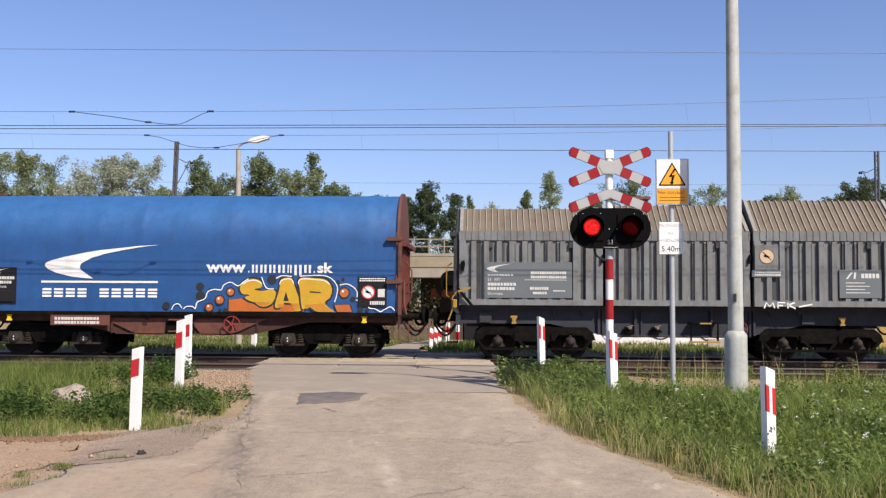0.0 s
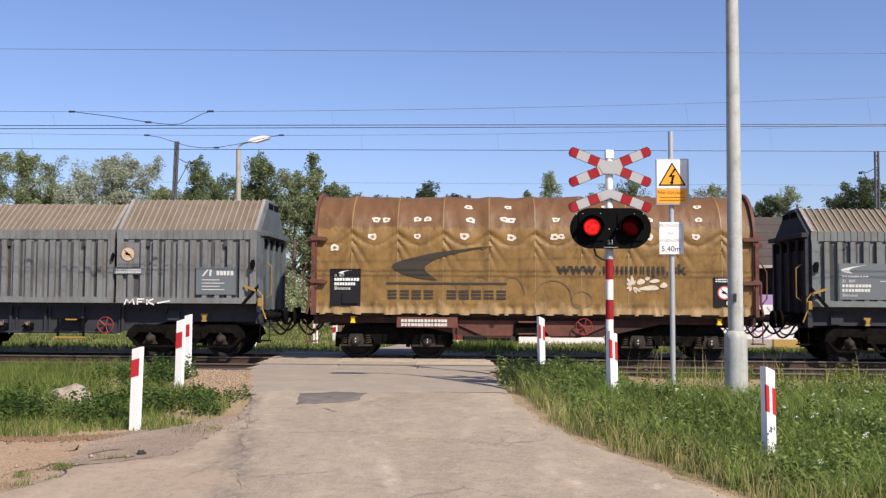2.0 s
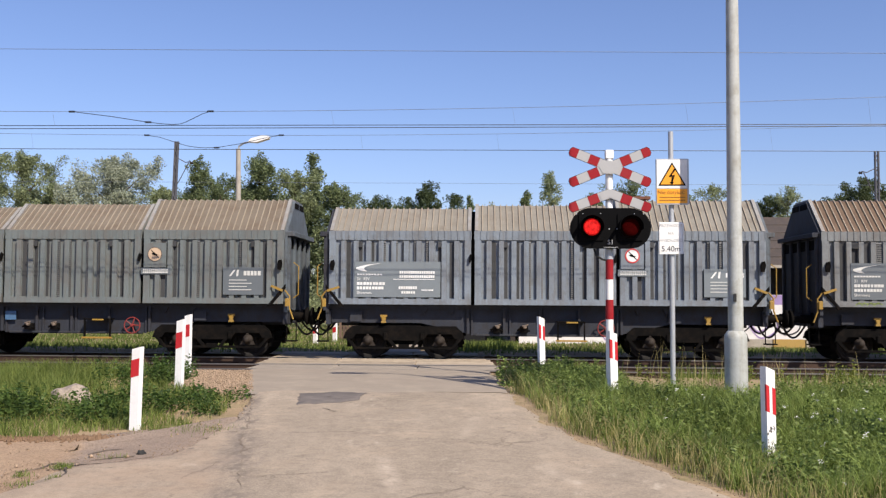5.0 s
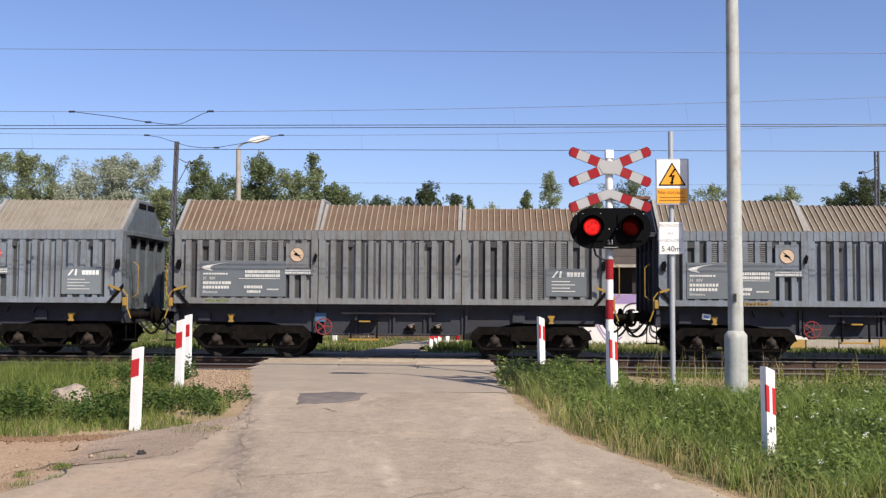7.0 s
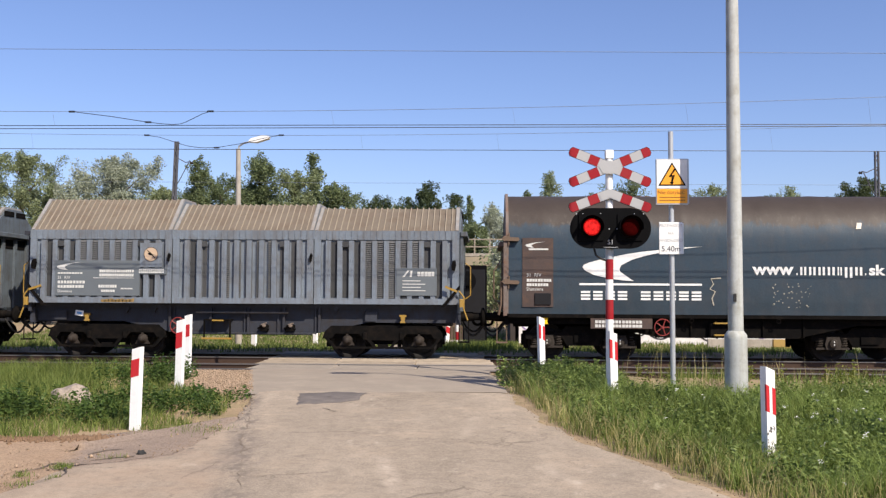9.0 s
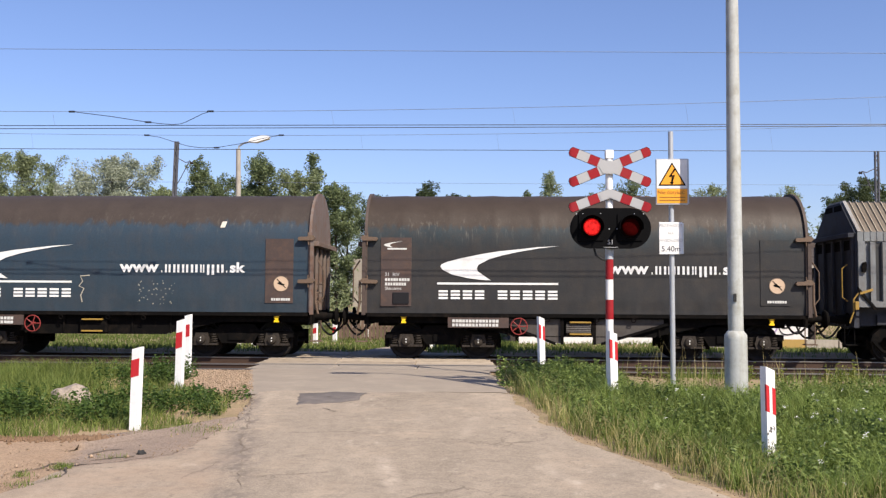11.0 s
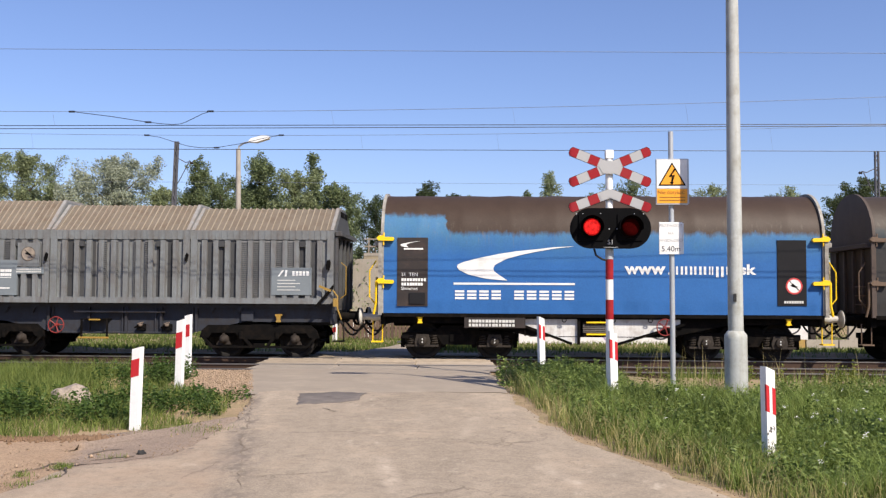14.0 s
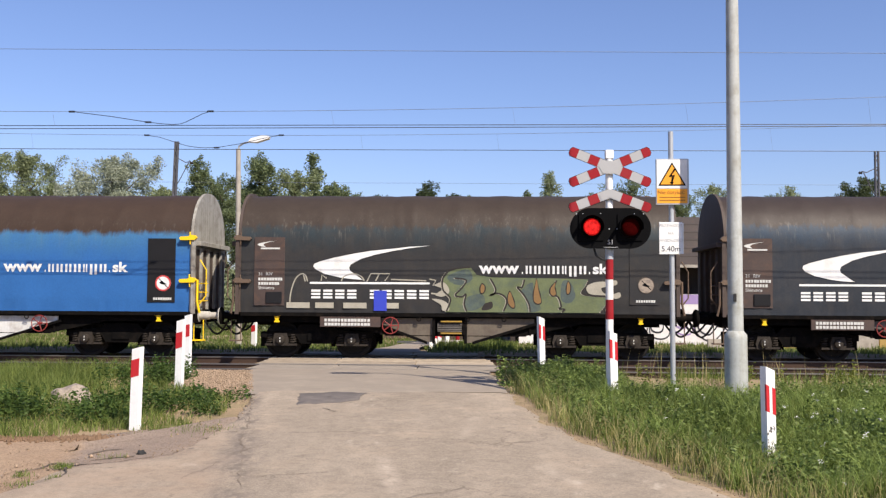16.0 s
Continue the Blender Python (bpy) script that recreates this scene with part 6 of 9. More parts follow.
def round_poly(pts, n=5):
    """A closed smooth curve through points (Catmull-Rom)."""
    out, m = [], len(pts)
    for i in range(m):
        p0, p1, p2, p3 = (Vector(pts[(i + k - 1) % m]) for k in range(4))
        for k in range(n):
            t = k / n
            out.append(tuple(0.5 * (2 * p1 + (p2 - p0) * t + (2 * p0 - 5 * p1 + 4 * p2 - p3) * t * t + (3 * p1 - p0 - 3 * p2 + p3) * t ** 3)))
    return out


def grown(pts, d):
    c = Vector((sum(p[0] for p in pts) / len(pts), sum(p[1] for p in pts) / len(pts)))
    return [tuple(Vector(p) + (Vector(p) - c).normalized() * d) for p in pts]


def stroke(pts, w, y):
    """A painted line of width w."""
    g = Geo()
    n = len(pts)
    rows = []
    for i in range(n):
        a, b = Vector(pts[max(i - 1, 0)]), Vector(pts[min(i + 1, n - 1)])
        d = (b - a).normalized() if (b - a).length > 1e-6 else Vector((1, 0))
        nn = Vector((-d.y, d.x)) * w / 2
        p = Vector(pts[i])
        rows.append([(*(p - nn).to_tuple()[:1], y, (p - nn).y), ((p + nn).x, y, (p + nn).y)])
    return g.grid(rows)


def arc_pts(x, z, rx, rz, a0, a1, n=16):
    return [(x + rx * math.cos(radians(a)), z + rz * math.sin(radians(a))) for a in np.linspace(a0, a1, n)]


def painted(wagon, name, pts, y, mat, smooth_it=True, edge_w=0.03, edge_mat=None):
    """One painted field with a dark contour round it."""
    p = round_poly(pts) if smooth_it else pts
    if edge_mat:
        part(name + "_contour", Geo().add([(a, y + 0.0012, max(1.165, b)) for a, b in grown(p, edge_w)], [tuple(range(len(p)))]), edge_mat, wagon)
    return part(name, Geo().add([(a, y, max(1.168, b)) for a, b in p], [tuple(range(len(p)))]), mat, wagon)


def sign_board(wagon, x0, x1, z0, z1, y):
    """Black notice plate with the round emblem, as on the older wagons."""
    pl = part("notice_plate", Geo().box(x0, x1, y, y + 0.03, z0, z1), PLATE_BLACK, wagon)
    rng = np.random.default_rng(2)
    no_hump_sign(pl, x0 + 0.26, (z0 + z1) / 2 - 0.01, 0.17, y - 0.004)
    line_of_bars("notice_bars", pl, x0 + 0.04, x1 - 0.04, z1 - 0.06, z1 - 0.03, 12, y - 0.004, LETTER, rng)
    line_of_bars("notice_bars", pl, x0 + 0.04, x1 - 0.04, z1 - 0.11, z1 - 0.08, 12, y - 0.004, LETTER, rng)
    part("crate_mark", flat_geo([rect(x1 - 0.22, x1 - 0.05, z0 + 0.24, z0 + 0.44)], y - 0.004), LETTER_DULL, pl)
    line_of_bars("notice_bars", pl, x0 + 0.30, x1 - 0.04, z0 + 0.05, z0 + 0.14, 7, y - 0.004, LETTER_DULL, rng)


def open_curve(pts, n=6):
    """A smooth open curve through points."""
    return round_poly([pts[0]] + pts + [pts[-1]], n)[n:-2 * n + 1]


def orange_piece(wagon):
    y = -HALF - 0.010
    painted(wagon, "spray_field", [(1.16, 1.46), (1.47, 1.49), (1.66, 1.38), (2.37, 1.36), (2.93, 1.38), (3.06, 1.16), (1.16, 1.16)], y + 0.004, SPRAY_ORANGE, False, 0.03, SPRAY_BLACK)
    painted(wagon, "spray_field", [(3.81, 1.34), (4.18, 1.35), (4.25, 1.16), (3.88, 1.16)], y + 0.004, SPRAY_ORANGE, False, 0.03, SPRAY_BLACK)
    letters_of = ([(1.44, 1.70), (1.46, 1.82), (1.60, 1.94), (1.79, 1.98), (1.96, 1.91), (1.98, 1.77), (1.79, 1.72), (1.98, 1.68), (2.27, 1.71), (2.34, 1.59), (2.25, 1.38), (2.08, 1.29), (1.92, 1.31), (1.80, 1.40), (1.66, 1.44), (1.56, 1.51), (1.68, 1.58), (1.51, 1.60)],
                  [(2.32, 1.30), (2.43, 1.73), (2.45, 1.94), (2.59, 2.01), (2.74, 1.99), (2.81, 1.80), (2.93, 1.47), (2.99, 1.22), (2.82, 1.19), (2.75, 1.36), (2.56, 1.38), (2.47, 1.27)],
                  [(2.93, 1.99), (3.35, 2.00), (3.61, 1.95), (3.74, 1.76), (3.71, 1.55), (3.57, 1.38), (3.78, 1.20), (3.83, 1.16), (3.41, 1.16), (3.17, 1.30), (3.01, 1.24), (2.95, 1.66)])
    for k, pts in enumerate(letters_of):
        painted(wagon, "spray_shape", pts, y - 0.0015 * k, SPRAY_YELLOW, True, 0.05, SPRAY_BLACK)
        # lower half fades to orange, a white glint along the top
        low = [(a, b) for a, b in round_poly(pts) if b < 1.45]
        cx, cz = sum(p[0] for p in low) / len(low), sum(p[1] for p in low) / len(low)
        painted(wagon, "spray_fade", [(cx + 0.82 * (a - cx), cz + 0.7 * (b - cz)) for a, b in low], y - 0.0015 * k - 0.0008, SPRAY_AMBER, False)
        top = [(a, b - 0.035) for a, b in round_poly(pts) if b > 1.86]
        part("spray_glint", stroke(sorted(top), 0.022, y - 0.0015 * k - 0.0012), SPRAY_WHITE, wagon)
    painted(wagon, "spray_hole", [(2.53, 1.43), (2.67, 1.43), (2.59, 1.66)], y - 0.004, SPRAY_BLACK, False)
    painted(wagon, "spray_hole", [(3.19, 1.68), (3.47, 1.66), (3.46, 1.63), (3.19, 1.645)], y - 0.006, SPRAY_BLACK, False)
    for a, b, r in ((1.20, 1.65, 0.085), (0.93, 1.45, 0.095), (0.67, 1.26, 0.085), (4.05, 1.64, 0.11)):
        part("spray_dot_contour", flat_geo([disc(a, b, r + 0.035)], y, 0.001), SPRAY_BLACK, wagon)
        part("spray_dot", flat_geo([disc(a, b, r)], y - 0.0015, 0.001), SPRAY_ORANGE, wagon)
        part("spray_glint", flat_geo([disc(a - 0.3 * r, b + 0.35 * r, 0.28 * r, 10)], y - 0.003, 0.001), SPRAY_WHITE, wagon)
    for a, b, r in ((0.43, 1.78, 0.10), (0.44, 1.55, 0.115), (2.24, 1.96, 0.115), (3.89, 1.90, 0.055), (4.02, 1.98, 0.04), (4.27, 1.48, 0.065), (4.46, 1.22, 0.065), (4.63, 1.22, 0.045), (0.94, 1.20, 0.04), (1.07, 1.20, 0.05), (0.68, 1.70, 0.035), (-0.42, 1.30, 0.09)):
        part("spray_dot", flat_geo([disc(a, b, r)], y + 0.0005, 0.001), SPRAY_BLACK, wagon)
    for pts in ([(0.02, 1.22), (0.10, 1.28), (0.25, 1.28), (0.32, 1.23), (0.37, 1.39), (0.56, 1.48), (0.63, 1.65), (0.80, 1.71), (0.96, 1.70), (1.03, 1.82), (1.20, 1.89), (1.39, 1.80), (1.51, 1.89), (1.65, 1.98)],
                [(3.81, 1.41), (3.87, 1.60), (3.87, 1.81), (3.73, 1.99), (3.49, 2.07), (2.93, 2.05)], [(3.94, 1.83), (4.11, 1.86), (4.27, 1.79), (4.37, 1.67), (4.37, 1.53)],
                [(4.34, 1.46), (4.49, 1.46), (4.60, 1.39), (4.68, 1.27), (4.82, 1.25), (4.96, 1.18), (5.05, 1.23), (5.21, 1.30), (5.31, 1.21)], [(1.98, 2.03), (2.05, 1.84), (2.13, 1.74), (2.29, 1.73)], [(2.34, 1.99), (2.50, 2.06), (2.74, 2.04)],
                [(-0.28, 1.20), (-0.22, 1.32), (-0.10, 1.34), (-0.02, 1.24)]):
        part("spray_line", stroke(open_curve(pts), 0.024, y - 0.0075), SPRAY_WHITE, wagon)
    sign_board(wagon, 4.39, 5.11, 1.30, 2.04, -HALF - 0.018)


def green_piece(wagon):
    y = -HALF - 0.010
    field = [(-0.24, 1.18), (-0.14, 1.50), (-0.30, 1.75), (-0.30, 2.0), (-0.16, 2.18), (0.06, 2.25), (0.38, 2.28), (0.52, 2.10), (0.90, 2.04), (1.7, 2.03), (2.6, 2.02), (3.26, 2.0), (3.20, 1.82), (3.12, 1.66), (3.40, 1.61), (3.76, 1.56), (3.70, 1.36), (3.56, 1.18)]
    part("spray_field", Geo().add([(a, y, b) for a, b in field], [tuple(range(len(field)))]), SPRAY_GREEN, wagon, "moss-green spray paint with thin dark letter outlines")
    for pts in ([(-0.20, 2.05), (0.10, 2.20), (0.34, 2.22), (0.42, 2.0), (0.20, 1.86), (-0.05, 1.88)], [(1.62, 1.72), (1.90, 1.92), (1.92, 1.60), (2.10, 1.30), (1.98, 1.20), (1.80, 1.22), (1.72, 1.50)],
                [(2.62, 1.92), (2.80, 1.95), (2.95, 1.62), (2.82, 1.42), (2.60, 1.50)], [(0.30, 1.55), (0.66, 1.62), (0.72, 1.38), (0.42, 1.22), (0.18, 1.30)]):
        painted(wagon, "spray_shade", pts, y - 0.001, SPRAY_TEAL)
    lines = ([(-0.22, 1.20), (-0.12, 1.50), (-0.30, 1.72), (-0.32, 1.98), (-0.20, 2.17), (0.02, 2.26), (0.36, 2.29)],
             [(-0.02, 2.02), (0.26, 1.97), (0.18, 1.80), (0.0, 1.60), (0.16, 1.56), (0.26, 1.62), (0.22, 1.38), (0.28, 1.20)],
             [(0.86, 2.01), (0.99, 1.77), (0.96, 1.64), (0.86, 1.60), (1.01, 1.65), (1.19, 1.59), (1.27, 1.44), (1.19, 1.21)],
             [(1.70, 1.99), (1.64, 1.80), (1.53, 1.80), (1.68, 1.62), (1.81, 1.39), (1.84, 1.20)],
             [(2.49, 1.97), (2.40, 1.76), (2.35, 1.62), (2.52, 1.57), (2.60, 1.34), (2.55, 1.28), (2.69, 1.26), (2.62, 1.20)],
             [(3.28, 1.97), (3.21, 1.83), (3.11, 1.66), (3.36, 1.60), (3.76, 1.55), (3.66, 1.30), (3.56, 1.19)])
    for pts in lines:
        c = open_curve(pts)
        part("spray_line", stroke([(a - 0.022, b - 0.008) for a, b in c], 0.030, y - 0.003), SPRAY_CREAM, wagon)
        part("spray_line", stroke(c, 0.042, y - 0.0045), SPRAY_SOOT, wagon)
    drops = ([(1.35, 1.68), (1.42, 1.50), (1.46, 1.34), (1.40, 1.30), (1.31, 1.41), (1.30, 1.59)], [(2.0, 2.0), (2.05, 1.70), (2.11, 1.46), (2.03, 1.40), (1.94, 1.46), (1.93, 1.62), (1.96, 1.82)],
             [(2.46, 1.92), (2.44, 1.80), (2.47, 1.64), (2.40, 1.60), (2.34, 1.66), (2.35, 1.78)], [(0.66, 1.87), (0.72, 1.80), (0.70, 1.68), (0.63, 1.66), (0.62, 1.78)], [(2.77, 1.94), (2.82, 1.83), (2.80, 1.67), (2.74, 1.66), (2.74, 1.80)])
    for pts in drops:
        painted(wagon, "spray_drop", pts, y - 0.006, SPRAY_TAN, True, 0.032, SPRAY_SOOT)
    painted(wagon, "spray_shade", [(0.71, 1.38), (0.80, 1.42), (0.90, 1.44), (0.92, 1.31), (0.81, 1.24), (0.65, 1.24)], y - 0.002, SPRAY_SOOT)
    clouds = ([(3.23, 1.84), (3.46, 1.94), (3.72, 1.95), (3.94, 1.98), (3.95, 1.87), (3.70, 1.82), (3.58, 1.78), (3.66, 1.66), (3.86, 1.64), (4.02, 1.69), (4.05, 1.58), (3.92, 1.53), (3.76, 1.60), (3.36, 1.63), (3.24, 1.70)], [(3.74, 1.40), (3.84, 1.36), (3.84, 1.22), (3.68, 1.22)],
              [(-0.31, 1.92), (-0.18, 1.80), (-0.16, 1.66), (-0.31, 1.56), (-0.50, 1.60), (-0.40, 1.68), (-0.32, 1.76), (-0.52, 1.84)], [(-0.58, 1.50), (-0.34, 1.48), (-0.18, 1.38), (-0.16, 1.22), (-0.32, 1.22), (-0.36, 1.36)])
    for pts in clouds:
        painted(wagon, "spray_cloud", pts, y - 0.002, SPRAY_CREAM)
    for pts in ([(-0.64, 1.99), (-0.48, 1.96), (-0.56, 1.84), (-0.42, 1.86)], [(-0.60, 1.64), (-0.44, 1.62)]):
        part("spray_line", stroke(pts, 0.035, y), SPRAY_CREAM, wagon)
    # thin outline lettering of an older piece, as plain bars and arcs
    for pts in (open_curve([(-4.12, 1.30), (-4.10, 1.62), (-4.0, 1.95), (-3.86, 2.10), (-3.74, 2.08), (-3.68, 1.92)]), [(-3.78, 2.08), (-3.74, 1.92)], [(-3.34, 1.94), (-3.32, 2.08), (-3.20, 2.0)], arc_pts(-2.55, 1.93, 0.28, 0.18, 0, 180), [(-2.2, 1.92), (-2.1, 2.12), (-1.62, 2.12), (-1.75, 1.94)], [(-1.98, 1.94), (-1.9, 2.1)], [(-1.6, 1.98), (-0.72, 1.95)]):
        part("spray_line", stroke(pts, 0.030, y), SPRAY_CREAM, wagon)
    for a, b in ((-4.2, -3.62), (-3.48, -3.02), (-2.78, -2.2), (-1.95, -1.4)):
        part("spray_bar", flat_geo([rect(a, b, 1.26, 1.40)], y, 0.002), SPRAY_CREAM, wagon)
    part("spray_patch", flat_geo([rect(-2.02, -1.70, 1.20, 1.70)], y - 0.003, 0.002), SPRAY_BLUE, wagon, "solid cobalt blue rectangle")


def khaki_details(wagon, seed, sag, wave, drop):
    """Pale patches over the holes, a white flower-like mark and thin scrawl."""
    args = (seed, 5.38, 9.46, sag, wave, drop)
    side, total = EAVE - SKIRT, 2 * (EAVE - SKIRT) + 4.5
    rng = np.random.default_rng(6)
    holes = ((0.70, (-3.90, -3.65, -2.87, -2.61, -1.54, -0.70, -0.53, 0.58, 1.72, 2.88, 4.09)), (0.21, (-3.98, -2.86, -1.69, -0.53, 0.54, 0.70, 1.80, 2.84, 3.99)), (1.18, (-1.60, -0.60, 1.83, 4.11)), (-0.12, (-4.92,)))
    for k, (up, row) in enumerate(holes):
        for q, x0 in enumerate(row):
            s, r = side + up, rng.uniform(0.075, 0.10)
            rows = []
            for rr in (r * 0.42, r):
                ring = []
                for t in np.linspace(0, 2 * math.pi, 21):
                    wob = (abs(math.cos(t)) ** 3 + abs(math.sin(t)) ** 3) ** -0.33 * (0.85 + 0.10 * math.sin(3 * t + 5 * k + q) + 0.08 * math.sin(5 * t + 2 * k))
                    p = tarp_point(x0 + rr * wob * 1.3 * math.cos(t), (s + rr * wob * math.sin(t)) / total, *args)
                    ring.append((p[0], p[1] - 0.012, p[2] + 0.006))
                rows.append(ring)
            part("patch", Geo().grid(rows), PATCH, wagon, "pale patch round a hole")
            part("hole", Geo().grid([rows[0], [(x0, sum(p[1] for p in rows[0]) / 21 + 0.004, sum(p[2] for p in rows[0]) / 21)] * 21]), HOLE, wagon, "grey worn spot inside a patch")
    for k in range(9):
        x0 = -4.49 + 1.1375 * k
        rows = []
        for j in range(76):
            row = []
            for dx in (-0.012, 0.012):
                p = tarp_point(x0 + dx, max(0.001, j / 150), *args)
                row.append((p[0], p[1] - 0.006, p[2] + (0.006 if p[2] > EAVE else 0)))
            rows.append(row)
        part("seam", Geo().grid(rows), SEAM, wagon, "pale welded seam of the canvas")
    y = -HALF - 0.008
    c = Vector((2.44, 1.84))
    for a, l, w in ((95, 0.27, 0.040), (125, 0.24, 0.035), (155, 0.17, 0.03), (200, 0.16, 0.03), (235, 0.15, 0.03), (300, 0.20, 0.035), (325, 0.24, 0.035), (65, 0.16, 0.03)):
        d = Vector((math.cos(radians(a)), math.sin(radians(a))))
        nn = Vector((-d.y, d.x)) * w
        painted(wagon, "spray_petal", [tuple(c + d * 0.03), tuple(c + d * l * 0.6 - nn), tuple(c + d * l), tuple(c + d * l * 0.6 + nn)], y, SPRAY_CREAM_BRIGHT)
    for pts in ([(2.54, 1.92), (2.62, 2.02), (2.74, 1.98), (2.70, 1.90), (2.60, 1.88)], [(2.56, 1.76), (2.75, 1.84), (2.98, 1.86), (3.08, 1.78), (2.90, 1.74)], [(2.74, 2.02), (2.80, 2.10), (2.86, 2.03), (2.80, 1.98)], [(2.84, 1.96), (3.00, 2.02), (3.10, 1.97), (2.96, 1.92)], [(3.10, 1.84), (3.20, 1.94), (3.29, 1.86), (3.20, 1.80)]):
        painted(wagon, "spray_leaf", pts, y, SPRAY_CREAM_BRIGHT)
    for pts in (arc_pts(-1.3, 1.65, 0.28, 0.42, 200, 20), arc_pts(-0.5, 1.6, 0.3, 0.45, 180, 0), arc_pts(0.5, 1.55, 0.45, 0.42, 170, -10), arc_pts(1.2, 1.5, 0.25, 0.2, 0, 330), [(-2.0, 2.0), (-1.7, 1.4), (-1.55, 2.0)]):
        part("spray_line", stroke(pts, 0.022, y), SPRAY_GREY, wagon)
    sign_board(wagon, 4.40, 5.12, 1.34, 2.06, -HALF - 0.018)


orange_piece(TRAIN[0])
khaki_details(TRAIN[2], 7, 0.035, 0.045, 0.035)
green_piece(TRAIN[11])
for pts in ([(2.05, 1.32), (2.10, 1.46), (2.18, 1.36), (2.26, 1.46), (2.30, 1.32)], [(2.38, 1.32), (2.38, 1.46), (2.55, 1.46)], [(2.38, 1.39), (2.5, 1.39)], [(2.62, 1.46), (2.62, 1.32)], [(2.62, 1.40), (2.78, 1.46)], [(2.62, 1.40), (2.80, 1.32)], [(2.88, 1.36), (3.2, 1.42)]):
    part("chalk_line", stroke(pts, 0.035, -1.512), LETTER, TRAIN[1])

# small marks on single wagons
for k, q in ((3, -1.67), (5, -1.75)):
    part("label_plate", Geo().bevel_box(q - 0.14, q + 0.14, -1.215, -1.19, 0.92, 1.14, 0.006), SPRAY_DUSTY_BLUE, TRAIN[k], "small dull blue plate")
TAG_BLUE = surface("blue_tag_print", (0.10, 0.28, 0.55), 0.5, var=0.1, bump=0)
SMEAR = surface("ochre_paint_smear", (0.26, 0.17, 0.06), 0.7, var=0.4, scale=6)
SPRAY_LIME = surface("dull_lime_spray", (0.20, 0.25, 0.07), 0.7, var=0.3)
tag = part("tag", Geo().prism([(-4.31, 1.05), (-4.10, 1.02), (-4.08, 1.15), (-4.29, 1.18)], "y", -1.262, -1.255), LETTER, TRAIN[6], "small white and blue tag")
part("print", Geo().prism([(-4.26, 1.08), (-4.14, 1.06), (-4.13, 1.12), (-4.25, 1.14)], "y", -1.264, -1.2625), TAG_BLUE, tag)
for k in range(9):
    a = -3.55 + 0.09 * k
    painted(TRAIN[6], "paint_smear", [(a, 1.39), (a + 0.10, 1.385), (a + 0.12, 1.43 + 0.02 * (k % 3)), (a + 0.02, 1.45)], -1.511, SMEAR)
for pts in ([(-4.62, 1.40), (-4.52, 1.48), (-4.46, 1.39), (-4.40, 1.48)], [(-4.36, 1.40), (-4.25, 1.47), (-4.18, 1.40), (-4.08, 1.47), (-3.98, 1.42)], [(-4.60, 1.44), (-4.02, 1.445)]):
    part("spray_line", stroke(pts, 0.025, -1.512), SPRAY_LIME, TRAIN[5])
part("spray_line", stroke([(-0.18, 2.05), (-0.42, 2.03), (-0.36, 1.90), (-0.45, 1.78), (-0.32, 1.72), (-0.40, 1.55), (-0.36, 1.38)], 0.030, -HALF - 0.010), SPRAY_CREAM, TRAIN[7])
speck = np.random.default_rng(31)
flakes = Geo()
for k in range(46):
    a, b, r = 1.05 + 0.95 * speck.random(), 1.32 + 0.60 * speck.random(), 0.006 + 0.012 * speck.random()
    flakes.prism(disc(a, b, r, 6), "y", -HALF - 0.007, -HALF - 0.004)
part("paint_flakes", flakes, SPRAY_CREAM, TRAIN[7], "pale flakes of splashed paint")
side_len, round_len = EAVE - SKIRT, 2 * (EAVE - SKIRT) + 4.5
rows = []
for j in range(5):
    row = []
    for i in range(4):
        p = tarp_point(3.10 + 0.12 * i / 3 + 0.01 * j, (side_len + 0.40 + 0.18 * j / 4) / round_len, 21, 5.38, 9.46, 0.015, 0.012, 0.0)
        row.append((p[0], p[1] - 0.012, p[2] + 0.008))
    rows.append(row)
part("patch", Geo().grid(rows), PATCH, TRAIN[7], "small pale patch on the canvas")


# ---- things by the crossing ----
LENS_DARK = surface("unlit_dark_red_lens", (0.030, 0.0016, 0.0016), 0.8, var=0.3, scale=14, bump=0.1, spec=0.0)
LENS_LIT = glow("lit_red_lens", (1.0, 0.020, 0.018), 0.66, 0.6)
LENS_RIM = glow("dim_red_lens_rim", (1.0, 0.012, 0.010), 0.24, 0.4)
FLASHERS = []


def plate_arm(parent, x, z, dx, dz, width, y, bands):
    """One straight arm of the cross from (x, z) outwards, with red bands on grey sheet and a pointed end."""
    d = Vector((dx, dz))
    ln = d.length
    d.normalize()
    nrm = Vector((-d.y, d.x)) * width / 2

    def strip(a, b, tip=False):
        p, q = Vector((x, z)) + d * a, Vector((x, z)) + d * b
        if tip:
            m = Vector((x, z)) + d * (b - width * 0.22)
            return [tuple(p - nrm), tuple(m - nrm), tuple(q - nrm * 0.45), tuple(q + nrm * 0.45), tuple(m + nrm), tuple(p + nrm)]
        return [tuple(p - nrm), tuple(q - nrm), tuple(q + nrm), tuple(p + nrm)]

    arm = part("arm", Geo().prism(strip(0, ln, True), "y", y, y + 0.018), SIGN_GREY, parent, "grey arm with red bands")
    flat, nrm = nrm, nrm * 1.09
    part("border", Geo().prism(strip(0, ln + 0.006, True), "y", y + 0.006, y + 0.014), RUBBER, arm, "thin dark border")
    nrm = flat
    for a, b in bands:
        part("band", Geo().prism(strip(ln * a, ln * b, b == 1), "y", y - 0.003, y), RED, arm)


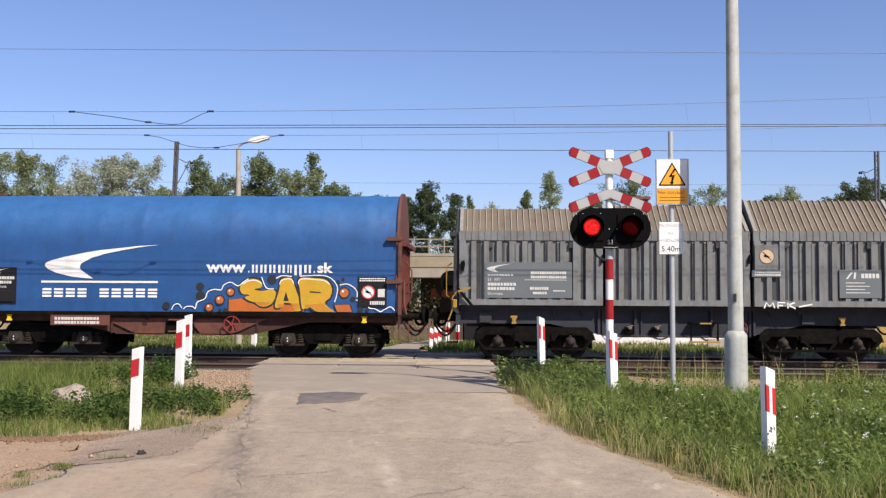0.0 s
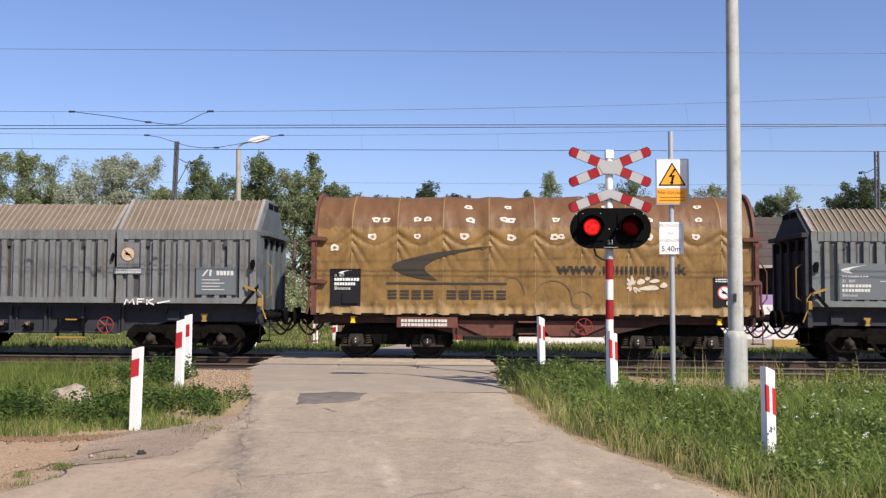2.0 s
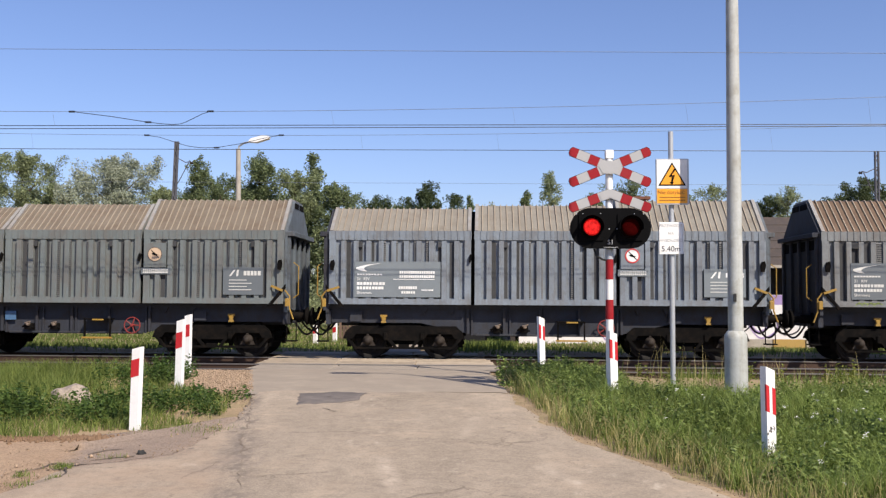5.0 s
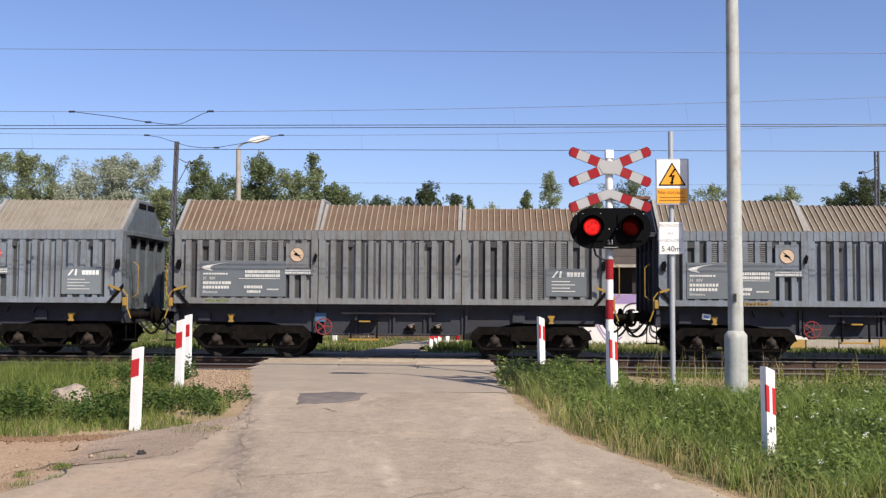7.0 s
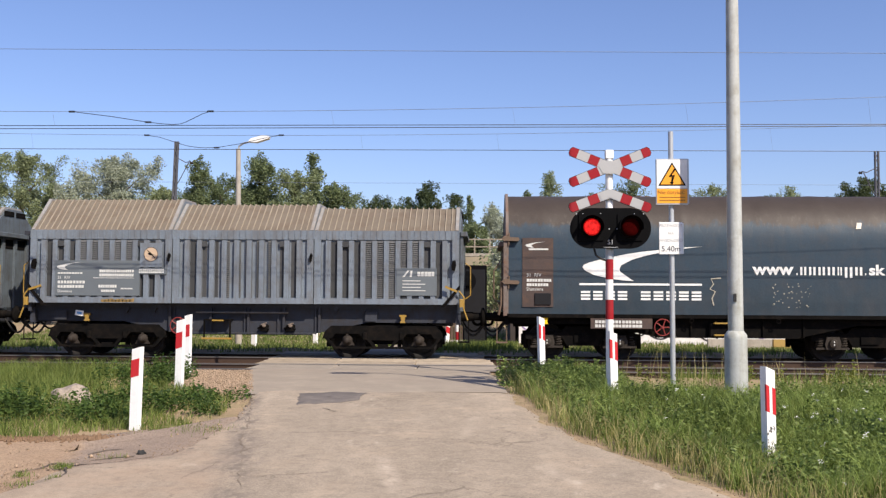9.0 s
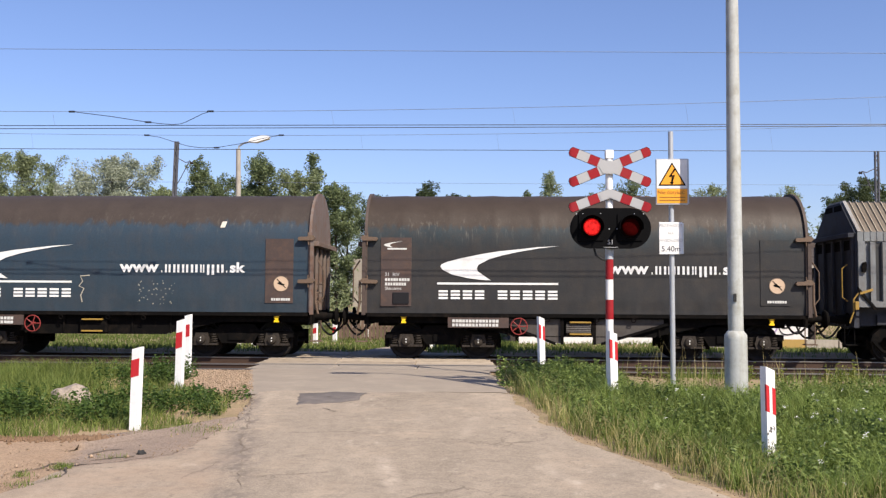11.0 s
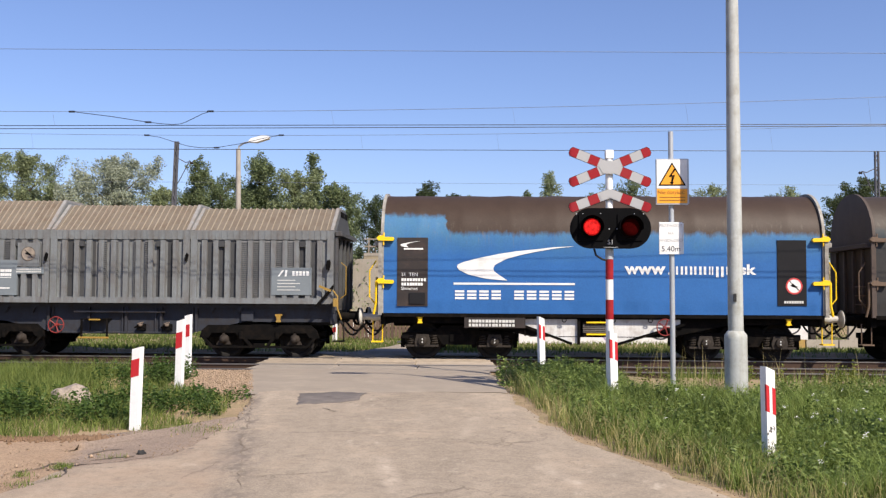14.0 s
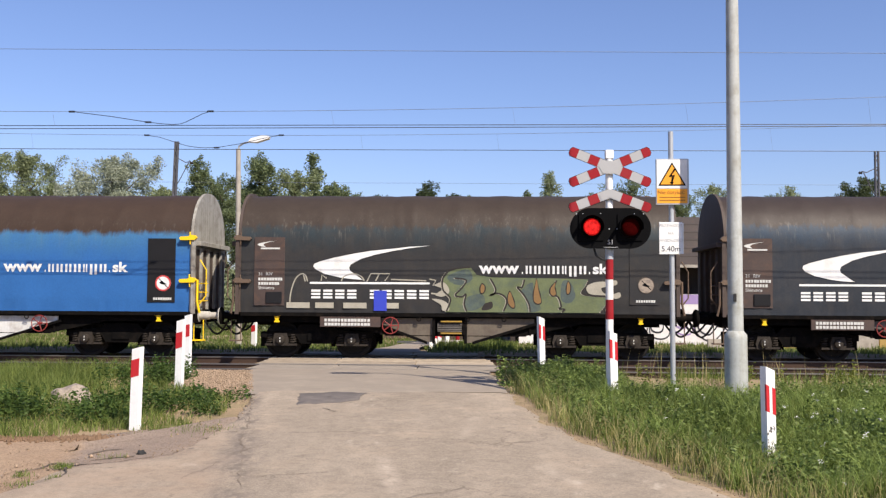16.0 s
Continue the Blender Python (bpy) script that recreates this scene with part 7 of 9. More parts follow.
def crossing_signal():
    x, yy = 1.915, 15.0
    g0 = ground_z(x, yy)
    sig = thing("crossing_signal", "red and white crossing signal with double cross and twin lamps", "level crossing signal", (x, yy, 0))
    sig.matrix_basis = Matrix.Translation((2.040, 15.98, -0.1006)) @ Matrix.Scale(1.0653, 4)
    pole = part("pole", Geo().tube([(0, 0, g0 - 0.1), (0, 0, 3.80)], 0.058, 16), WHITE, sig, smooth=True)
    for a, b in ((1.83, 2.14), (1.22, 1.52)):
        part("band", Geo().tube([(0, 0, a), (0, 0, b)], 0.0605, 16), RED, pole, smooth=True)
    part("sleeve", Geo().tube([(0, 0, 2.14), (0, 0, 2.34)], 0.064, 16), GALV, pole, smooth=True)
    part("cap", Geo().bevel_box(-0.063, 0.063, -0.063, 0.063, 3.70, 3.83, 0.01), WHITE, pole)
    yp = -0.095
    cross = part("cross", Geo().prism([(-0.172, 3.56), (-0.115, 3.655), (0.115, 3.655), (0.172, 3.56), (0.10, 3.455), (-0.10, 3.455)], "y", yp - 0.006, yp + 0.012), SIGN_GREY, sig, "grey double cross board with red bands")
    for sx in (-1, 1):
        for sz in (-1, 1):
            plate_arm(cross, 0, 3.56, sx * 0.615, sz * 0.252, 0.140, yp, ((0.28, 0.52), (0.80, 1)))
    chev = part("lower_chevron", Geo().prism([(-0.16, 3.13), (-0.04, 3.21), (0.04, 3.21), (0.16, 3.13), (0.13, 3.03), (0, 3.085), (-0.13, 3.03)], "y", yp - 0.006, yp + 0.012), SIGN_GREY, sig, "grey chevron board with red bands")
    for sx in (-1, 1):
        plate_arm(chev, 0, 3.15, sx * 0.62, -0.232, 0.142, yp, ((0.28, 0.52), (0.80, 1)))
    # backboard
    zc, hw, r = 2.61, 0.615, 0.31
    pts = [(-(hw - r) + r * math.cos(a), zc + r * math.sin(a)) for a in np.linspace(math.pi / 2, 1.5 * math.pi, 18)] + [((hw - r) + r * math.cos(a), zc + r * math.sin(a)) for a in np.linspace(-math.pi / 2, math.pi / 2, 18)]
    board = part("backboard", Geo().prism(pts, "y", -0.15, -0.10), BLACK, sig, "black rounded backboard")
    for px in (-0.52, -0.42, -0.15, -0.02, 0.10, 0.36, 0.50):
        for pz in (2.83,) if abs(px) > 0.1 else (2.60,):
            part("rivet", Geo().lathe([(0, 0.012), (0.008, 0.008)], (px, -0.15, pz), (0, -1, 0), 8), GALV, board)
    for k, px in enumerate((-0.295, 0.295)):
        lamp = part("lamp_housing", Geo().prism(rect(px - 0.19, px + 0.19, zc - 0.19, zc + 0.22), "y", -0.17, -0.15), BLACK, sig)
        hood = Geo()
        arc = np.linspace(math.radians(-10), math.radians(190), 20)
        rows = [[(px + (0.172 + o) * math.cos(a), y, zc + 0.01 + (0.172 + o) * math.sin(a)) for a in arc] for y, o in ((-0.17, 0), (-0.36, 0.004), (-0.36, 0.012), (-0.17, 0.012))]
        part("hood", hood.grid(rows), BLACK, lamp, "black lamp hood", smooth=True)
        part("bezel", Geo().ring((px, -0.172, zc + 0.01), (0, 1, 0), 0.165, 0.012, 28, 6), BLACK, lamp, smooth=True)
        # turning reflector: one face glows, the other is dark
        refl = part("reflector", Geo().lathe([(0.0, 0.130), (0.006, 0.130)], (0, 0, 0), (0, -1, 0), 32), LENS_DARK, sig, "red lamp lens that flashes", at=(px, -0.26, zc + 0.01))
        part("lit_face", Geo().lathe([(0.0186, 0.112), (0.024, 0.08), (0.028, 0.03)], (0, 0, 0), (0, -1, 0), 32), LENS_LIT, refl, "glowing red lens", smooth=True)
        part("lens_rim", Geo().lathe([(0.0066, 0.129), (0.018, 0.1125)], (0, 0, 0), (0, -1, 0), 32), LENS_RIM, refl, "dimmer rim of the lens", smooth=True)
        part("dark_face", Geo().lathe([(0.001, 0.129), (0.016, 0.11), (0.022, 0.06)], (0, 0, 0), (0, 1, 0), 32), LENS_DARK, refl, "dark red lens", smooth=True)
        FLASHERS.append((refl, (px, -0.26, zc + 0.01), k))
    part("number", letters("S1", 0.10), SIGN_GREY, board, at=(0.0, -0.152, 2.395))
    part("underline", Geo().box(-0.11, 0.11, -0.152, -0.15, 2.315, 2.322), SIGN_GREY, board)
    for px in (-0.24,):
        path = [(px, -0.05, 2.30), (px + 0.03, -0.05, 2.20), (px + 0.12, -0.05, 2.14), (-0.05, -0.05, 2.12)]
        part("cable", Geo().tube(path, 0.016, 6), RUBBER, sig, smooth=True)
    return sig


crossing_signal()


RED_BRIGHT = surface("bright_red_paint", (0.46, 0.020, 0.026), 0.45, var=0.1, bump=0.04)
CHIP = surface("bare_weathered_wood", (0.10, 0.09, 0.08), 0.9, var=0.3, scale=20)


def guard_post(x, y, height, bands, base=None, turn=30, lean=0.0, width=0.14, split=False, worn=False):
    g0 = (ground_z(x, y) if base is None else base)
    post = thing("guard_post", "white guard post with slanted red bands beside the road", "guard post", (x, y, g0), group="guard posts at the crossing")
    post.matrix_basis = Matrix.Translation((x, y, g0)) @ pose(0, 0, 0, 0, lean, turn)
    hw, hd, sl = width / 2, width * 0.36, (0.05 if turn > 0 else -0.035)
    g = Geo()
    g.add([(-hw, -hd, -0.25), (hw, -hd, -0.25), (hw, hd, -0.25), (-hw, hd, -0.25), (-hw, -hd, height), (hw, -hd, height - sl), (hw, hd, height - sl), (-hw, hd, height)],
          [(3, 2, 1, 0), (4, 5, 6, 7), (0, 1, 5, 4), (1, 2, 6, 5), (2, 3, 7, 6), (3, 0, 4, 7)])
    part("body", g, WHITE, post)
    e = 0.003
    for a, b in bands:
        g = Geo()
        for x0, x1 in (((-hw - e, -0.35 * hw), (0.30 * hw, hw + e)) if split else ((-hw - e, 0.9 * hw),) if turn < 0 else ((-hw - e, hw + e),)):
            at = lambda x: -sl * (x + hw) / (2 * hw)
            g.add([(x0, y, z + at(x0)) for z in (a, b) for y in (-hd - e, -hd + 0.02)] + [(x1, y, z + at(x1)) for z in (a, b) for y in (-hd - e, -hd + 0.02)],
                  [(0, 4, 6, 2), (1, 3, 7, 5), (0, 2, 3, 1), (4, 5, 7, 6), (0, 1, 5, 4), (2, 6, 7, 3)])
        part("band", g, RED_BRIGHT, post)
    if worn:
        # chips of peeled paint near the ground
        rng, g = np.random.default_rng(4), Geo()
        for k in range(70):
            x, z, r = rng.uniform(-hw, hw) * 0.9, 0.04 + 0.40 * rng.random() ** 1.4, rng.uniform(0.004, 0.013)
            g.prism([(x + r * rng.uniform(0.4, 1.0) * math.cos(t), z + 1.6 * r * rng.uniform(0.4, 1.0) * math.sin(t)) for t in np.linspace(0, 5.2, 6)], "y", -hd - 0.002, -hd + 0.004)
        part("peeled_paint", g, CHIP, post, "dark chips where the paint has peeled")
    return post


def post_to(x, y, top, bands_rel, **kw):
    g0 = ground_z(x, y)
    h = top - g0
    return guard_post(x, y, h, [(h - b, h - a) for a, b in bands_rel], g0, **kw)


post_to(-4.43, 12.2, 0.86, ((0.14, 0.36),), turn=-14, lean=1.2, width=0.118)
post_to(-5.08, 16.0, 1.12, ((0.20, 0.46),), turn=-14, lean=1.0, width=0.122)
post_to(-5.93, 19.2, 1.14, ((0.19, 0.43),), turn=-14, width=0.122)
post_to(1.107, 18.9, 1.184, ((0.15, 0.42),), turn=28, lean=-1.5, width=0.12, split=True)
post_to(3.02, 10.5, 0.83, ((0.19, 0.47),), turn=28, lean=-1.0, width=0.122, split=True, worn=True)
post_to(2.002, 15.3, 1.032, ((0.125, 0.415),), turn=28, lean=-1.2, width=0.135, split=True)
# posts behind the tracks, beside the road
for px, py, top in ((-1.86, 33.4, 0.50), (-1.66, 32.7, 0.55), (-1.50, 32.1, 0.62), (-1.22, 31.2, 0.78)):
    post_to(px, py, top, ((0.16, 0.36),), turn=20, width=0.12, lean=2.5 * math.sin(px * 40))
for px, py, top in ((-7.9, 33.0, 0.72), (-6.75, 38.5, 0.46), (-6.2, 40.0, 0.45), (-5.75, 42.0, 0.40), (-5.3, 43.5, 0.40)):
    post_to(px, py, top, ((0.18, 0.40),), turn=-20, width=0.16)


def lamp_post_near():
    x, y = 3.745, 14.66
    g0 = ground_z(x, y)
    lp = thing("street_lamp", "tall weathered grey steel lamp post with thicker foot", "street lamp", (x, y, 0))
    lp.matrix_basis = Matrix.Translation((3.883, 15.2, -0.0567)) @ Matrix.Scale(1.0368, 4)
    part("foot", Geo().lathe([(g0 - 0.2, 0.172), (0.94, 0.166), (1.00, 0.166), (1.06, 0.125), (1.07, 0.11)], (0, 0, 0), (-0.006, 0, 1), 28), POLE_PAINT, lp, smooth=True)
    part("shaft", Geo().tube([(-0.003, 0, 1.0), (-0.01, 0, 3.0), (-0.015, 0, 6.0), (-0.02, 0, 6.9)], [0.113, 0.108, 0.092, 0.085], 28), POLE_PAINT, lp, smooth=True)
    arm = [(-0.02, 0, 6.85), (-0.06, 0.06, 7.02), (-0.18, 0.20, 7.15), (-0.35, 0.42, 7.2)]
    part("arm", Geo().tube(arm, [0.05, 0.045, 0.035, 0.03], 12), GALV, lp, smooth=True)
    part("lamp_head", Geo().prism([(-0.32, 7.24), (-0.22, 7.33), (0.22, 7.34), (0.32, 7.27), (0.22, 7.21), (-0.22, 7.19)], "y", -0.10, 0.10), GALV, lp, at=Matrix.Translation((-0.52, 0.63, 0)) @ pose(0, 0, 0, 0, 0, 129.5))
    part("clip", Geo().box(-0.06, -0.05 + 0.03, -0.125, -0.10, 1.50, 1.62), RUBBER, lp)
    return lp


lamp_post_near()


def lamp_beside_viewer():
    """A tall leaning lamp beside the road."""
    x, y = 4.66, 10.8
    g0 = ground_z(x, y)
    lp = thing("street_lamp", "tall grey steel street lamp with an arm curved over the road", "street lamp", (x, y, 0))
    lp.matrix_basis = Matrix.Translation((x, y, 0)) @ pose(0, 0, 0, 0, 5.1, 0)
    part("foot", Geo().lathe([(g0 - 0.2, 0.172), (0.94, 0.166), (1.00, 0.166), (1.06, 0.125), (1.07, 0.11)], (0, 0, 0), (0, 0, 1), 24), POLE_PAINT, lp, smooth=True)
    part("shaft", Geo().tube([(0, 0, 1.0), (0, 0, 4.0), (0, 0, 8.0), (-0.02, 0, 9.4), (-0.06, 0, 10.3)], [0.113, 0.10, 0.085, 0.07, 0.06], 20), POLE_PAINT, lp, smooth=True)
    part("arm", Geo().tube([(-0.06, 0, 10.25), (-0.14, 0, 10.7), (-0.28, 0, 10.98), (-0.48, 0, 11.12), (-0.75, 0, 11.16), (-1.0, 0, 11.14)], [0.05, 0.042, 0.038, 0.034, 0.03, 0.03], 12), GALV, lp, smooth=True)
    part("lamp_head", Geo().prism([(-0.85, 11.06), (-0.88, 11.16), (-1.10, 11.20), (-1.45, 11.14), (-1.58, 11.06), (-1.48, 11.00)], "y", -0.13, 0.13), GALV, lp)
    return lp


lamp_beside_viewer()


SIGN_FAINT = surface("bleached_grey_sign_print", (0.50, 0.49, 0.49), 0.5, var=0.15, bump=0)
SIGN_BROWN = surface("faded_brown_sign_print", (0.30, 0.115, 0.012), 0.5, var=0.2, bump=0)


def warning_pole():
    x, y = 2.935, 15.3
    g0 = ground_z(x, y)
    wp = thing("sign_post", "grey steel post with electric warning sign and height limit sign", "sign post", (x, y, 0))
    wp.matrix_basis = Matrix.Translation((3.0635, 15.97, -0.0674)) @ pose(0, 0, 0, 0, -0.25, 0) @ Matrix.Scale(1.0438, 4)
    part("pole", Geo().tube([(0, 0, g0 - 0.1), (0, 0, 4.17)], 0.040, 14), GALV, wp, smooth=True)
    sg = part("warning_sign", Geo().bevel_box(-0.25, 0.25, -0.085, -0.045, 3.01, 3.73, 0.006), GALV, wp, "white and orange electric hazard sign", at=pose(0, 0, 0, 0, 0, 0))
    part("white_field", Geo().prism(rect(-0.235, 0.235, 3.265, 3.715), "y", -0.088, -0.0855), WHITE, sg)
    part("orange_field", Geo().prism(rect(-0.235, 0.235, 3.03, 3.255), "y", -0.088, -0.0855), ORANGE, sg)
    tri = [(-0.215, 3.305), (0.215, 3.305), (0.0, 3.675)]
    part("triangle_edge", Geo().prism(tri, "y", -0.091, -0.0885), BLACK, sg)
    c = (0.0, 3.428)
    part("triangle", Geo().prism([(c[0] + (px - c[0]) * 0.84, c[1] + (pz - c[1]) * 0.84) for px, pz in tri], "y", -0.094, -0.0915), ORANGE, sg)
    bolt = [(0.03, 3.57), (-0.055, 3.44), (-0.005, 3.445), (-0.02, 3.36), (-0.045, 3.36), (0.0, 3.32), (0.03, 3.37), (0.008, 3.365), (0.045, 3.475), (-0.005, 3.47), (0.055, 3.56)]
    part("bolt_mark", Geo().prism(bolt, "y", -0.097, -0.0945), BLACK, sg)
    part("word", letters("Nie", 0.085), SIGN_BROWN, sg, at=(-0.165, -0.0895, 3.20))
    part("word", letters("dotykać", 0.085), SIGN_BROWN, sg, at=(0.055, -0.0895, 3.20))
    for k in range(2):
        part("small_print", Geo().box(-0.20, 0.20, -0.091, -0.0885, 3.115 - 0.045 * k, 3.128 - 0.045 * k), SIGN_BROWN, sg)
    part("side_panel", Geo().box(0.25, 0.262, -0.08, 0.12, 3.02, 3.72), GALV, sg)
    hs = part("height_sign", Geo().bevel_box(-0.205, 0.155, -0.068, -0.045, 2.235, 2.735, 0.004), WHITE, wp, "white height limit sign")
    faint = SIGN_FAINT
    for words, size, z in (("PRZEWODY", 0.065, 2.68), ("NA", 0.06, 2.56), ("WYSOKOŚCI", 0.062, 2.45)):
        part("words", letters(words, size), faint, hs, at=(-0.025, -0.0705, z))
    part("figures", letters("5.40m", 0.12), MAST, hs, at=(-0.025, -0.0705, 2.315))
    part("second_plate", Geo().box(0.16, 0.175, -0.06, 0.06, 2.24, 2.72), WHITE, wp, "plate seen edge-on")
    for z in (3.1, 3.6, 2.3, 2.65):
        part("clamp", Geo().tube([(0, 0, z - 0.02), (0, 0, z + 0.02)], 0.047, 12), GALV, wp)
    return wp


warning_pole()


def arc_line(y, low_x, low_z, k, x0=-34.0, x1=34.0):
    return [(x, y, low_z + k * (x - low_x) ** 2) for x in np.linspace(x0, x1, 61)]


def overhead_line(y, contact, messenger, droppers, jumper, low, label):
    """Contact wire, messenger, droppers and a slack jumper between two masts beyond the view."""
    line = thing("overhead_line", label, "overhead line", (0, 0, 0), group="overhead lines")
    for k, (za, zb) in enumerate(contact):
        part("contact_wire", Geo().tube([(-34, y + 0.12 * k, za), (34, y + 0.12 * k, zb)], 0.0085, 5), WIRE, line)
    lx, lz, k = messenger
    part("messenger_wire", Geo().tube(arc_line(y, lx, lz, k), 0.0055, 5), WIRE_THIN, line)
    for x in droppers:
        zc = contact[0][0] + (contact[0][1] - contact[0][0]) * (x + 34) / 68
        part("dropper", Geo().tube([(x, y, lz + k * (x - lx) ** 2), (x + 0.06, y, zc)], 0.0022, 5), WIRE_THIN, line)
    part("jumper_cable", Geo().tube([(a, y - 0.03, b) for a, b in jumper], 0.0075, 6), WIRE, line, "slack jumper cable", smooth=True)
    for a, b in (jumper[0], jumper[-1], jumper[low]):
        part("wire_clamp", Geo().tube([(a - 0.07, y - 0.03, b), (a + 0.07, y - 0.03, b)], 0.022, 6), WIRE, line)
    for x in (-34, 34):
        zt = lz + k * (x - lx) ** 2
        side = -1 if y < 23 else 1
        part("mast", Geo().box(x - 0.12, x + 0.12, y + side * 2.6 - 0.12, y + side * 2.6 + 0.12, -0.4, zt + 0.6), MAST, line)
        part("bracket", Geo().tube([(x, y + side * 2.6, zt + 0.1), (x, y - 0.1, zt)], 0.03, 6), MAST, line)
        part("steady_arm", Geo().tube([(x, y + side * 2.6, contact[0][0] + 0.2), (x, y - 0.05, contact[0][1 if x > 0 else 0])], 0.025, 6), MAST, line)


overhead_line(Y_NEAR, ((5.395, 5.35), (5.31, 5.37)), (-7.0, 5.69, 0.00112), (-9.8, -3.45, 0.6, 4.4, 8.35), [(-9.34, 5.69), (-8.43, 5.576), (-7.59, 5.445), (-7.25, 5.405), (-7.01, 5.392), (-6.87, 5.402), (-6.75, 5.437), (-6.62, 5.50), (-6.49, 5.564), (-6.36, 5.63), (-6.17, 5.688)], 2, "thin sagging overhead wires above the near track")
overhead_line(Y_FAR, ((5.56, 5.28),), (-5.0, 5.82, 0.00105), (-12.2, -3.3, 0.3, 7.4), [(-9.04, 5.826), (-8.69, 5.772), (-8.24, 5.627), (-7.93, 5.536), (-7.62, 5.49), (-7.15, 5.489), (-6.52, 5.594), (-6.18, 5.67), (-5.80, 5.76), (-5.42, 5.82)], 5, "thin sagging overhead wires above the train")


def feeder(y, za, zb, r, half, label):
    fd = thing("feeder_line", label, "overhead line", (0, 0, 0), group="overhead lines")
    part("feeder_wire", Geo().tube([(-half, y, za), (half, y, zb)], r, 5), WIRE_THIN, fd)
    for x, z in ((-half, za), (half, zb)):
        part("line_pole", Geo().tube([(x, y, -0.5), (x, y, z + 0.1)], 0.14, 8), MAST, fd)


feeder(29.0, 9.42, 8.56, 0.008, 40, "high thin feeder wire along the railway")
feeder(47.0, 7.35, 6.85, 0.007, 60, "distant thin line wire behind the railway")


def catenary_mast(x, y, top, side):
    g0 = ground_z(x, y)
    ms = thing("catenary_mast", "dark steel lattice mast carrying the overhead wires", "catenary mast", (x, y, 0), group="catenary masts")
    if side > 0:
        ms.matrix_basis = Matrix.Translation((x, y, 0)) @ pose(0, 0, 0, 0, 1.6, 0)
        part("web", Geo().box(-0.05, 0.05, -0.01, 0.01, g0 - 0.2, top), MAST, ms)
    for sx in (-0.072, 0.072):
        part("upright", Geo().box(sx - 0.024, sx + 0.024, -0.08, 0.08, g0 - 0.2, top), MAST, ms)
    n = 26
    for k in range(n):
        z0, z1 = g0 + (top - g0) * k / n, g0 + (top - g0) * (k + 1) / n
        a, b = (-0.06, 0.06) if k % 2 else (0.06, -0.06)
        part("lattice_bar", Geo().tube([(a, -0.05, z0), (b, -0.05, z1)], 0.018, 5), MAST, ms)
    part("bracket", Geo().tube([(0, 0, top - 0.75), (side * 0.5, -0.1, top - 1.0), (side * 0.75, -0.15, top - 0.95)], 0.022, 6), MAST, ms)
    part("stay", Geo().tube([(side * 0.65, -0.12, top - 1.0), (side * 0.25, -0.05, top - 1.8), (0, 0, top - 2.2)], 0.022, 6), MAST, ms)
    part("insulator", Geo().lathe([(0, 0.04), (0.04, 0.07), (0.08, 0.04), (0.12, 0.07), (0.16, 0.04)], (side * 0.72, -0.15, top - 1.03), (side, 0, 0.1), 10), AXLEBOX, ms)
    return ms


catenary_mast(-14.86, 45.0, 8.86, 1)
catenary_mast(17.95, 45.0, 8.36, -1)


def far_lamp():
    x, y = -9.03, 35.0
    g0 = ground_z(x, y)
    lp = thing("street_lamp", "slim pale concrete lamp post with a single lamp head", "street lamp", (x, y, 0))
    part("shaft", Geo().tube([(0.09, 0, g0 - 0.2), (0, 0, 4.0), (-0.04, 0, 6.95)], [0.12, 0.10, 0.085], 16), WALL_PALE, lp, smooth=True)
    part("arm", Geo().tube([(-0.04, 0, 6.8), (-0.02, 0, 7.05), (0.15, -0.05, 7.15), (0.5, -0.2, 7.2)], 0.035, 10), GALV, lp, smooth=True)
    g = Geo().prism([(0.40, 7.16), (0.50, 7.28), (0.95, 7.40), (1.18, 7.36), (1.15, 7.28), (0.70, 7.14)], "y", -0.38, -0.10)
    part("lamp_head", g, WHITE, lp)
    return lp


WALL_PALE = surface("pale_weathered_concrete", (0.36, 0.33, 0.28), 0.85, var=0.2, scale=1.5, fine=20, dirt=(0.2, 0.17, 0.14), dirt_amount=0.6, streak=0.4, bump=0.2)
far_lamp()


def far_signal():
    x, y = -0.925, 33.0
    g0 = ground_z(x, y)
    sg = thing("crossing_signal", "back of a striped crossing signal post behind the tracks", "level crossing signal", (x, y, 0))
    pole = part("pole", Geo().tube([(0, 0, g0 - 0.1), (0, 0, 2.72)], 0.068, 12), WHITE, sg, smooth=True)
    for a, b in ((2.02, 2.31), (1.35, 1.69), (0.10, 0.38)):
        part("band", Geo().tube([(0, 0, a), (0, 0, b)], 0.071, 12), RED, pole, smooth=True)
    zc, hw, r = 2.10, 0.62, 0.36
    pts = [(-(hw - r) + r * math.cos(a), zc + r * math.sin(a)) for a in np.linspace(math.pi / 2, 1.5 * math.pi, 14)] + [((hw - r) + r * math.cos(a), zc + r * math.sin(a)) for a in np.linspace(-math.pi / 2, math.pi / 2, 14)]
    part("backboard", Geo().prism(pts, "y", 0.08, 0.13), BLACK, sg)
    for px in (-0.28, 0.28):
        part("lamp_body", Geo().bevel_box(px - 0.15, px + 0.15, -0.02, 0.08, zc - 0.15, zc + 0.15, 0.02), BLACK, sg)
    cab = thing("relay_cabinet", "tall black relay cabinet behind the tracks", "cabinet", (-0.35, 33.9, ground_z(-0.35, 33.9)))
    part("body", Geo().bevel_box(-0.42, 0.42, -0.3, 0.3, -0.1, 2.95, 0.03), BLACK, cab)
    part("door", Geo().box(-0.36, 0.36, -0.315, -0.302, 0.15, 2.80), PLATE_BLACK, cab)
    part("handle", Geo().box(0.24, 0.28, -0.335, -0.316, 1.1, 1.3), GALV, cab)


far_signal()

